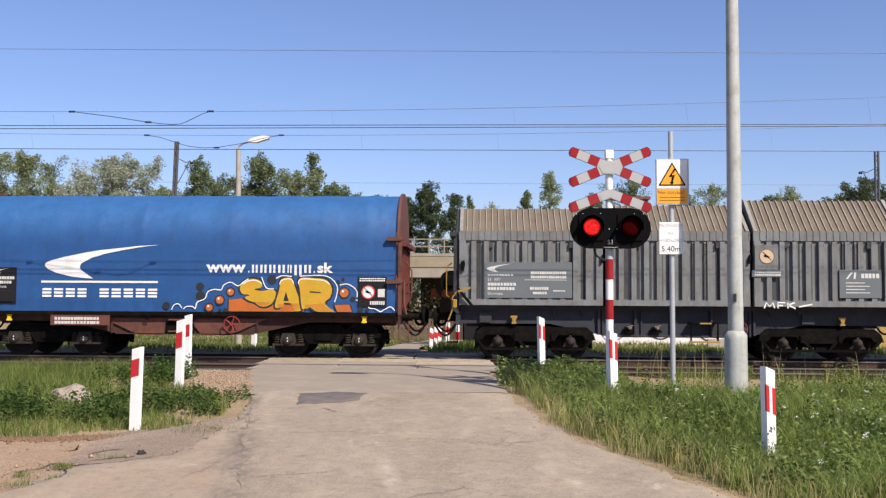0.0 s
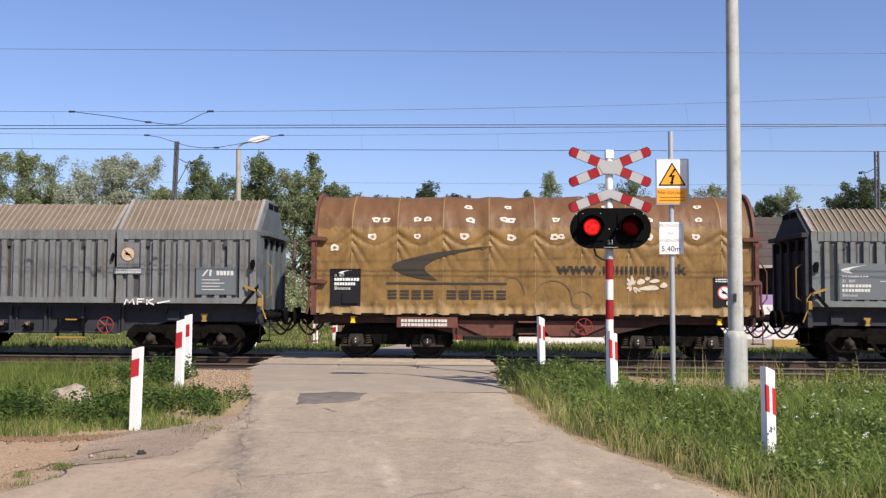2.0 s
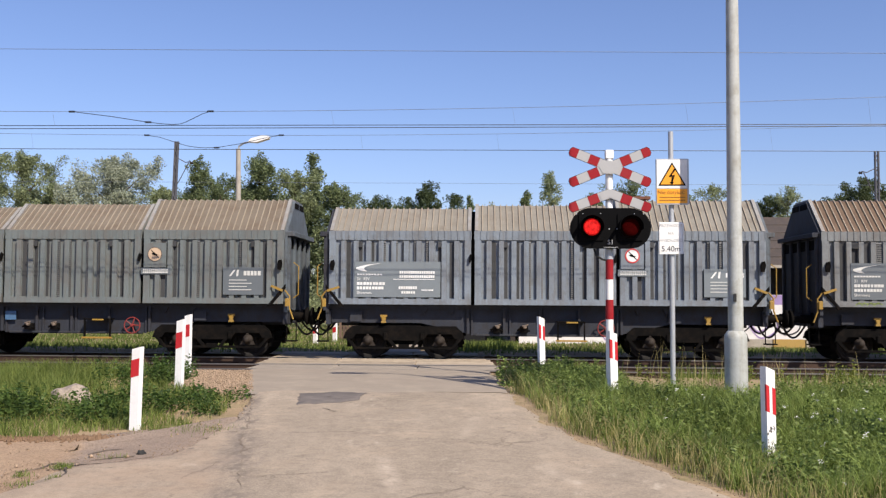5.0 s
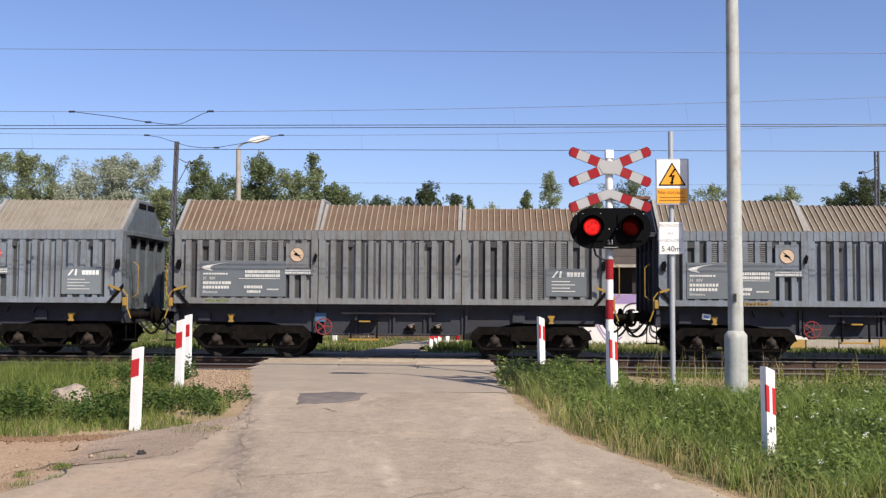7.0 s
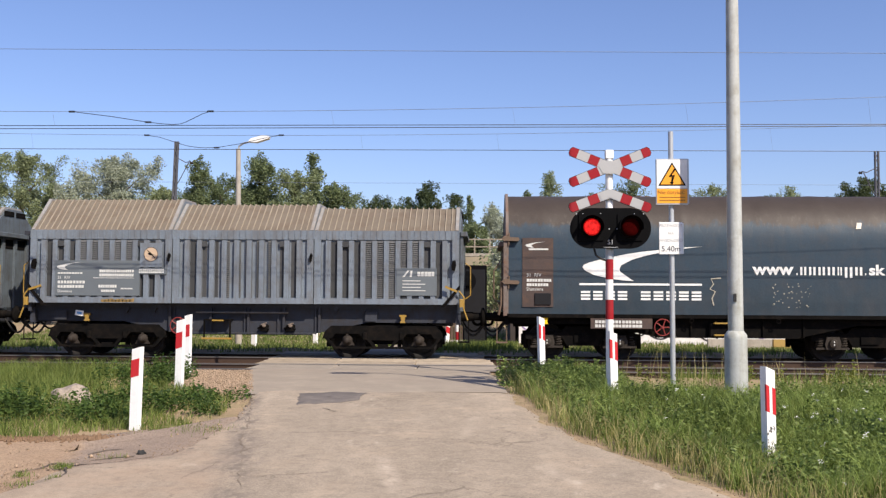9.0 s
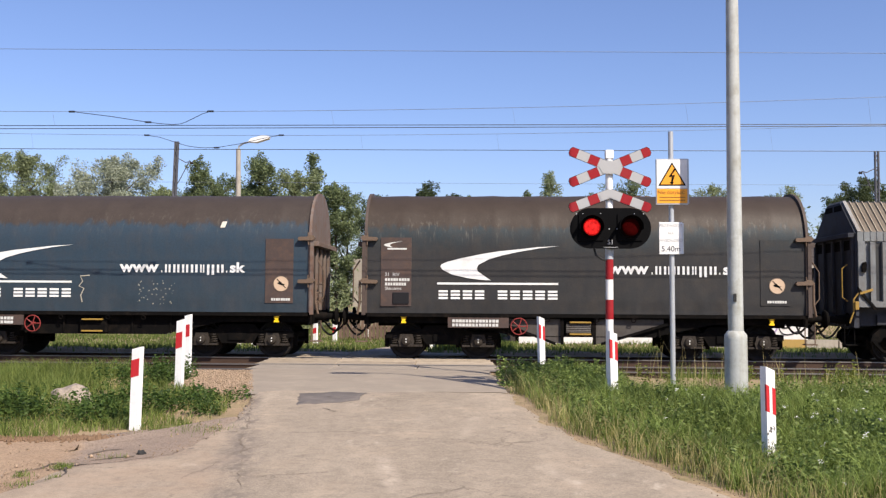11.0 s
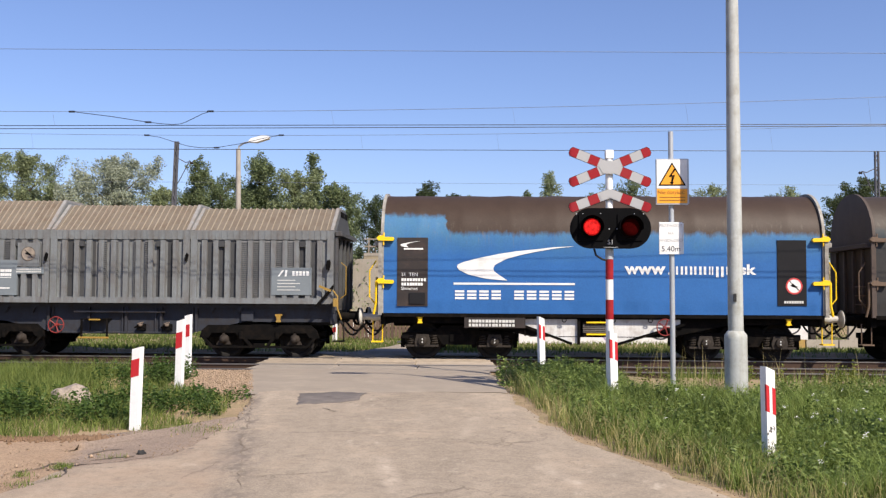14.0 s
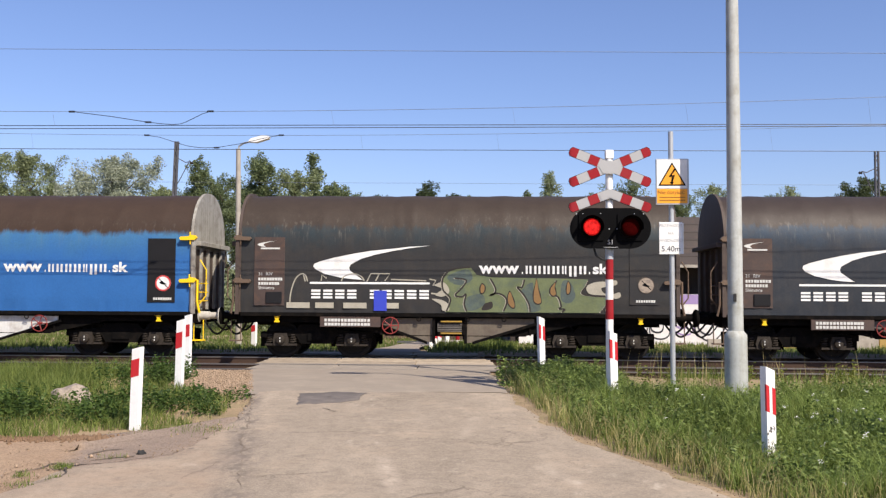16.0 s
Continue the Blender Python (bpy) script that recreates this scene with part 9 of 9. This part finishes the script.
weeds("verge_weeds", "dense leafy weeds on the verge", spot_list(1700, 0.5, 9.0, 8.6, 18.9, 0.16, 0.52, 0.10, 0.26, lambda a, b: right_verge(a, b) and a > edge(ROAD_RIGHT, b) + 0.45 and clump(a, b, 0.8, 5.0) > -0.25), WEED, 0.029)
weeds("track_weeds", "leafy weeds where the road meets the rails", spot_list(60, 0.25, 2.4, 17.0, 20.0, 0.25, 0.55, 0.12, 0.30, lambda a, b: a > edge(ROAD_RIGHT, b) + 0.15), WEED, 0.034)
weeds("left_weeds", "leafy bushes of weeds beside the boulder", [(-6.9, 13.1, 0.42, 0.40), (-6.3, 13.6, 0.45, 0.42), (-5.7, 13.3, 0.22, 0.30), (-5.2, 13.0, 0.40, 0.35), (-5.5, 13.9, 0.50, 0.35), (-6.8, 14.6, 0.35, 0.35), (-7.4, 13.4, 0.3, 0.3), (-4.9, 12.7, 0.30, 0.25),
                                                                   (-6.0, 17.0, 0.60, 0.35), (-5.9, 17.6, 0.55, 0.35), (-6.3, 17.3, 0.50, 0.35), (-4.7, 14.3, 0.28, 0.3), (-4.3, 14.6, 0.30, 0.28), (-4.55, 15.0, 0.26, 0.28), (-4.0, 14.9, 0.28, 0.22), (-3.95, 14.3, 0.2, 0.2), (-3.85, 15.4, 0.26, 0.15), (-6.5, 13.2, 0.42, 0.5), (-5.9, 13.0, 0.40, 0.5), (-5.4, 13.4, 0.45, 0.45), (-7.1, 13.0, 0.35, 0.45), (-5.1, 13.6, 0.42, 0.4)] + spot_list(46, -7.5, -4.7, 12.55, 14.1, 0.30, 0.52, 0.16, 0.30, lambda a, b: not (abs(a + 0.431 * b) < 0.45 and b > 13.1)) + spot_list(16, -4.7, -3.75, 13.5, 15.5, 0.20, 0.40, 0.12, 0.24, lambda a, b: a < edge(ROAD_LEFT, b) - 0.2) + spot_list(14, -6.4, -5.6, 15.8, 18.6, 0.40, 0.65, 0.15, 0.3, lambda a, b: True), WEED_DARK, 0.034)
weeds("rail_weeds", "tall thin weeds along the tracks", spot_list(30, 2.5, 9.5, 17.0, 19.6, 0.30, 0.62, 0.03, 0.10, lambda a, b: True), foliage("yellow_green_weeds", (0.10, 0.14, 0.02), (0.24, 0.26, 0.05)), 0.030)

FLOWER = surface("white_flower_petals", (0.75, 0.74, 0.68), 0.6, var=0.1, bump=0)


def build_tufts():
    x, y = [], []
    for cx, cy, n, r in ((-4.35, 9.91, 150, 0.055), (-4.56, 9.48, 60, 0.06), (-4.38, 9.06, 60, 0.08), (-4.20, 9.37, 40, 0.05), (-4.05, 10.45, 30, 0.08), (-3.6, 12.3, 220, 0.25), (-4.0, 12.2, 260, 0.22)):
        x += list(RNG.normal(cx, r, n))
        y += list(RNG.normal(cy, r * 0.8, n))
    x, y = np.array(x), np.array(y)
    z = np.array([max(ground_z(a, b), road_z(b) - 0.02) for a, b in zip(x, y)])
    blades("edge_tufts", "small grass tufts in the broken road edge", x, y, 0.02 + 0.05 * RNG.random(len(x)), 0.005 + 0.003 * RNG.random(len(x)), GRASS, 0.9, z=z)


build_tufts()


def build_flowers():
    pos = []
    for x, y in zip(*scatter(1.2, 6.5, 8.5, 14.0, 110, lambda a, b: right_verge(a, b) and clump(a, b, 0.9, 12.0) > 0.08)):
        c = np.array([x, y, ground_z(x, y) + RNG.uniform(0.22, 0.42)])
        pos.append(c + RNG.normal(0, 0.012, (9, 3)))
    v, f = leaf_cards(np.concatenate(pos), 0.012, 0.5)
    tagged(part("wild_flowers", fast_mesh("wild_flowers", v, f), FLOWER, None), "small white wild flowers among the weeds", "flowers", kind="stuff")


build_flowers()
LEAF_DEEP = foliage("deep_green_leaves", (0.040, 0.062, 0.027), (0.128, 0.160, 0.076), 0.2)
# LEAF_MID and LEAF_OLIVE are paler and greyer: distance haze mixed into the colour
LEAF_MID = foliage("hazy_mid_green_leaves", (0.105, 0.138, 0.066), (0.255, 0.305, 0.150), 0.2)
LEAF_PALE = foliage("silvery_green_leaves", (0.27, 0.30, 0.215), (0.47, 0.505, 0.385), 0.2)
LEAF_OLIVE = foliage("hazy_olive_green_leaves", (0.155, 0.188, 0.094), (0.345, 0.39, 0.21), 0.2)
BARK = surface("grey_brown_bark", (0.11, 0.085, 0.065), 0.9, var=0.3, scale=4, fine=20, bump=0.5)


def tree(x, y, top, width, material, label, shape="round", base=None, leaf=0.085, count=5200, low=0.10):
    """A tapered trunk with limbs that fork into twigs, and small leaves along the twigs."""
    g0 = ground_z(x, y) if base is None else base
    h = top - g0
    tr = thing("tree", label, "tree", (x, y, g0))
    r0 = 0.018 * h
    lean = RNG.normal(0, 0.025 * h)
    trunk = Geo().tube([(0, 0, -0.3), (0.02 * h, 0, 0.3 * h), (lean * 0.6, 0.02 * h, 0.6 * h), (lean, 0, 0.96 * h)], [r0, r0 * 0.75, r0 * 0.45, r0 * 0.08], 8)
    twigs = []
    limbs = 17
    for k in range(limbs):
        t = low + (0.92 - low) * (k + RNG.random()) / limbs
        if shape == "round":
            full = width / 2 * math.sqrt(max(0.03, 1 - ((t - 0.46) / 0.56) ** 2))
        elif shape == "spire":
            full = width / 2 * max(0.08, 1.0 - t) / (1.0 - low)
        else:
            full = width / 2 * min(1.0, 1.25 * max(0.04, 1.02 - t) ** 0.8)
        a = k * 2.4 + RNG.uniform(-0.5, 0.5)
        reach = full * RNG.uniform(0.40, 1.35)
        rise = reach * (RNG.uniform(0.5, 1.1) if shape != "spire" else RNG.uniform(0.1, 0.6))
        s0 = Vector((lean * t, 0, t * h))
        tip = s0 + Vector((reach * math.cos(a), reach * math.sin(a), min(rise, 0.99 * h - t * h)))
        mid = s0.lerp(tip, 0.5) + Vector((0, 0, 0.08 * reach))
        trunk.tube([tuple(s0), tuple(mid), tuple(tip)], [r0 * 0.32, r0 * 0.18, r0 * 0.05], 5, False)
        out = Vector((math.cos(a), math.sin(a), 0.7))
        for q in range(9):
            f = 0.25 + 0.75 * (q + RNG.random()) / 9
            p = s0.lerp(tip, f) + Vector((0, 0, 0.08 * reach * math.sin(math.pi * f)))
            d = (out * 0.7 + Vector(RNG.normal(size=3)) * 0.75).normalized()
            twigs.append((p, d, max(0.45, width * RNG.uniform(0.08, 0.17))))
    for q in range(16):
        f = 0.72 + 0.26 * q / 15
        d = (Vector((0, 0, 1.0)) + Vector(RNG.normal(size=3)) * 0.6).normalized()
        twigs.append((Vector((lean * f, 0, f * h)), d, min(width * 0.14, (1.01 - f) * h + 0.3)))
    # leading shoots that stand out of the crown
    for q in range(30):
        t, a = RNG.uniform(0.45, 0.97), RNG.uniform(0, 6.28)
        full = width / 2 * (math.sqrt(max(0.03, 1 - ((t - 0.46) / 0.56) ** 2)) if shape == "round" else min(1.0, 1.2 * (1.02 - t)) if shape == "column" else 0.9 * (1.02 - t))
        p = Vector((lean * t + 0.8 * full * math.cos(a), 0.8 * full * math.sin(a), t * h))
        d = Vector((0.5 * math.cos(a), 0.5 * math.sin(a), 1.0)).normalized()
        twigs.append((p, d, max(0.15, min(RNG.uniform(0.12, 0.32) * width, 1.0 * h - p.z))))
    part("trunk", trunk, BARK, tr, smooth=True)
    per = max(24, int(count * (3.5 if y < 70 else 2.8)) // len(twigs))
    pos = []
    for p, d, ln in twigs:
        t = RNG.random(per)[:, None]
        sp = (0.10 + 0.30 * (1 - t)) * ln * (0.55 if shape == "spire" else 1.0) + 0.05
        pos.append(np.array(p) + np.array(d) * ln * t + np.clip(RNG.normal(size=(per, 3)), -1.4, 1.4) * sp)
    v, f = leaf_cards(np.concatenate(pos), leaf, 0.8)
    part("crown", fast_mesh("crown", v, f), material, tr)
    return tr


for x, top, wd, mat in ((-38.74, 9.63, 3.89, 0), (-35.14, 9.52, 3.89, 1), (-31.55, 9.37, 3.89, 0), (-27.54, 9.56, 4.32, 1), (-23.98, 9.49, 3.89, 0), (-21.33, 9.59, 3.46, 0), (-18.68, 9.69, 3.46, 1), (-16.04, 9.62, 3.46, 0), (-13.63, 9.72, 3.46, 1), (-10.78, 9.35, 3.46, 0), (-7.3, 8.63, 3.46, 0)):
    tree(x, 74.0, top, wd, (LEAF_MID, LEAF_OLIVE)[mat], "dense leafy tree in the row behind the railway", count=3000, low=0.05)
BROAD = "leafy broad-crowned tree behind the railway"
tree(-32.54, 66, 11.31, 5.01, LEAF_OLIVE, "olive-green leafy tree behind the railway", count=8000)
tree(-37.26, 68, 11.15, 5.95, LEAF_MID, BROAD)
tree(-28.39, 62, 9.24, 2.17, LEAF_OLIVE, "small olive-green tree behind the railway", count=3600)
tree(-25.17, 64, 10.49, 6.43, LEAF_PALE, "silvery willow with a round crown", count=13000)
tree(-26.13, 60, 8.65, 2.1, LEAF_PALE, "low silvery willow bush", count=3600)
tree(-21.4, 63, 8.67, 2.57, LEAF_OLIVE, "low olive-green tree behind the railway", count=4500)
tree(-18.79, 62, 10.30, 4.6, LEAF_MID, "pointed leafy tree beside the mast", shape="spire", count=4600)
tree(-17.92, 66, 9.58, 4.43, LEAF_MID, BROAD)
tree(-14.25, 60, 10.15, 4.6, LEAF_MID, "tall dense leafy tree behind the lamp", shape="column", count=7500)
tree(-12.11, 60, 9.22, 3.78, LEAF_OLIVE, BROAD)
tree(-10.87, 62, 10.75, 3.2, LEAF_MID, "slender pointed tree behind the railway", shape="spire", count=3600)
tree(-9.38, 60, 8.46, 2.8, LEAF_MID, BROAD)
tree(-8.37, 72, 8.85, 3.78, LEAF_DEEP, BROAD, count=4000)
tree(-4.35, 72, 10.10, 3.1, LEAF_DEEP, "dark green round-crowned tree behind the viaduct", count=8000)
tree(-6.21, 74, 9.16, 2.59, LEAF_DEEP, BROAD, count=4000)
tree(-2.53, 74, 9.39, 2.16, LEAF_DEEP, BROAD, count=4000)
tree(-1.24, 80, 10.04, 1.4, LEAF_MID, "young spruce on the bank", shape="spire", count=2600)
tree(0.52, 78, 8.97, 2.55, LEAF_PALE, "young pale tree on the bank", shape="column", count=3600)
tree(1.85, 46, 5.3, 2.3, LEAF_PALE, "pale-leaved bushy tree beside the shed", count=4600, low=0.04)
tree(1.55, 44.5, 3.7, 1.9, LEAF_OLIVE, "low green bush beside the shed", count=3000, low=0.04)
tree(2.3, 74, 7.56, 3.02, LEAF_PALE, "pale shrub on the bank", count=3600)
tree(-0.55, 70, 6.73, 2.45, LEAF_MID, "green shrub on the bank", count=3600)
tree(5.01, 76, 11.38, 2.93, LEAF_OLIVE, "tall airy tree behind the shed", shape="column", count=2200)
tree(3.33, 80, 10.39, 1.21, LEAF_MID, "thin young tree behind the shed", shape="column", count=1600)
tree(11.74, 80, 11.18, 3.74, LEAF_MID, BROAD, count=2400)
tree(8.84, 84, 10.18, 2.45, LEAF_MID, BROAD, count=3000)
tree(17.97, 78, 10.52, 2.55, LEAF_OLIVE, "round-topped olive-green tree behind the shed", count=2000)
tree(16.65, 82, 10.01, 2.39, LEAF_MID, BROAD, count=3000)
tree(23.66, 82, 10.05, 2.87, LEAF_DEEP, BROAD, count=3600)
tree(24.72, 80, 10.74, 1.87, LEAF_OLIVE, "small rounded tree behind the tracks", count=1700)
tree(27.9, 72, 10.07, 3.78, LEAF_DEEP, "dark green tree beside the mast", count=6500)
tree(28.52, 80, 9.88, 2.8, LEAF_DEEP, BROAD, count=3000)
tree(34.17, 78, 10.71, 5.01, LEAF_DEEP, BROAD)
tree(22.33, 84, 9.27, 2.94, LEAF_MID, BROAD, count=3000)


def far_woods():
    """Low scrub along the horizon that closes the view."""
    pos = []
    for k in range(260):
        x, y = RNG.uniform(-75, 75), RNG.uniform(84, 110)
        r = RNG.uniform(1.2, 2.6)
        q = np.clip(RNG.normal(size=(170, 3)), -1.5, 1.5) * np.array([r, r, r * 0.7])
        pos.append(q + np.array([x, y, ground_z(x, y) + r * 1.0]))
    v, f = leaf_cards(np.concatenate(pos), 0.19, 0.9)
    ob = part("far_woods", fast_mesh("far_woods", v, f), LEAF_MID, None)
    tagged(ob, "continuous green scrub along the horizon", "woods", kind="stuff")
    pos = []
    for x, y, r in [(a, b, c) for a, b, c in zip(RNG.uniform(-20, -9, 26), RNG.uniform(52, 60, 26), RNG.uniform(0.8, 1.8, 26))] + [(a, b, c) for a, b, c in zip(RNG.uniform(0.5, 3.2, 9), RNG.uniform(50, 56, 9), RNG.uniform(0.4, 0.9, 9))] + [(-5.2, 63, 1.2), (-4.6, 63, 1.0), (-5.8, 64, 1.3)]:
        q = np.clip(RNG.normal(size=(700, 3)), -1.7, 1.7) * np.array([r, r, r * 0.75])
        pos.append(q + np.array([x, y, ground_z(x, y) + r * 0.9]))
    v, f = leaf_cards(np.concatenate(pos), 0.12, 0.9)
    tagged(part("shrubs", fast_mesh("shrubs", v, f), LEAF_OLIVE, None), "dense olive-green shrubs below the trees", "shrubs", kind="stuff")


far_woods()


# ---- what moves ----
# where the first wagon's leading buffer stands at each time
TRAVEL = [(0.0, -13.259), (0.5, -17.334), (1.0, -21.116), (1.5, -25.221), (2.0, -29.022), (2.5, -33.077), (3.0, -36.878), (3.5, -40.978), (4.0, -44.773), (4.5, -48.75), (5.0, -52.70), (5.5, -56.66),
          (6.0, -60.61), (6.5, -64.533), (7.0, -68.629), (7.5, -72.391), (8.0, -76.451), (8.5, -80.199), (9.0, -84.300), (9.5, -88.22), (10.0, -92.15), (10.5, -96.07), (11.0, -99.98), (11.5, -103.901),
          (12.0, -107.963), (12.5, -111.718), (13.0, -115.767), (13.5, -119.507), (14.0, -123.573), (14.5, -127.292), (15.0, -131.332), (15.5, -135.084), (16.0, -139.138)]
WHEEL_R = 0.46


def train_x(t):
    return float(np.interp(t, [r[0] for r in TRAVEL], [r[1] for r in TRAVEL]))


def motions():
    for k, wagon in enumerate(TRAIN):
        x0 = 6.02 + PITCH * k + OFFSET[k]
        walk(wagon, [(t, pose(s + x0, Y_FAR, 0)) for t, s in TRAVEL])
    # the twin lamps flash in turn, once a second each
    for refl, at, k in FLASHERS:
        rows, turn = [], 0.0 if k == 0 else 180.0
        rows.append((0.0, pose(*at, 0, 0, turn)))
        for q in range(32):
            t = 0.4 + 0.5 * q
            for j, a in ((-1, 0), (0, 60), (1, 120), (2, 180)):
                rows.append((t + j / FPS, pose(*at, 0, 0, turn + a)))
            turn += 180
        walk(refl, [r for r in rows if r[0] < 15.98] + [(16.0, pose(*at, 0, 0, turn))])
    times = [k * 2 / FPS for k in range(int(16 * FPS / 2) + 1)]
    turns = [math.degrees((train_x(t) - TRAVEL[0][1]) / WHEEL_R) for t in times]
    for k, (wheel, x) in enumerate(WHEELSETS):
        walk(wheel, [(t, pose(x, 0, 0.46, 0, a + 37 * k, 0)) for t, a in zip(times, turns)])


motions()
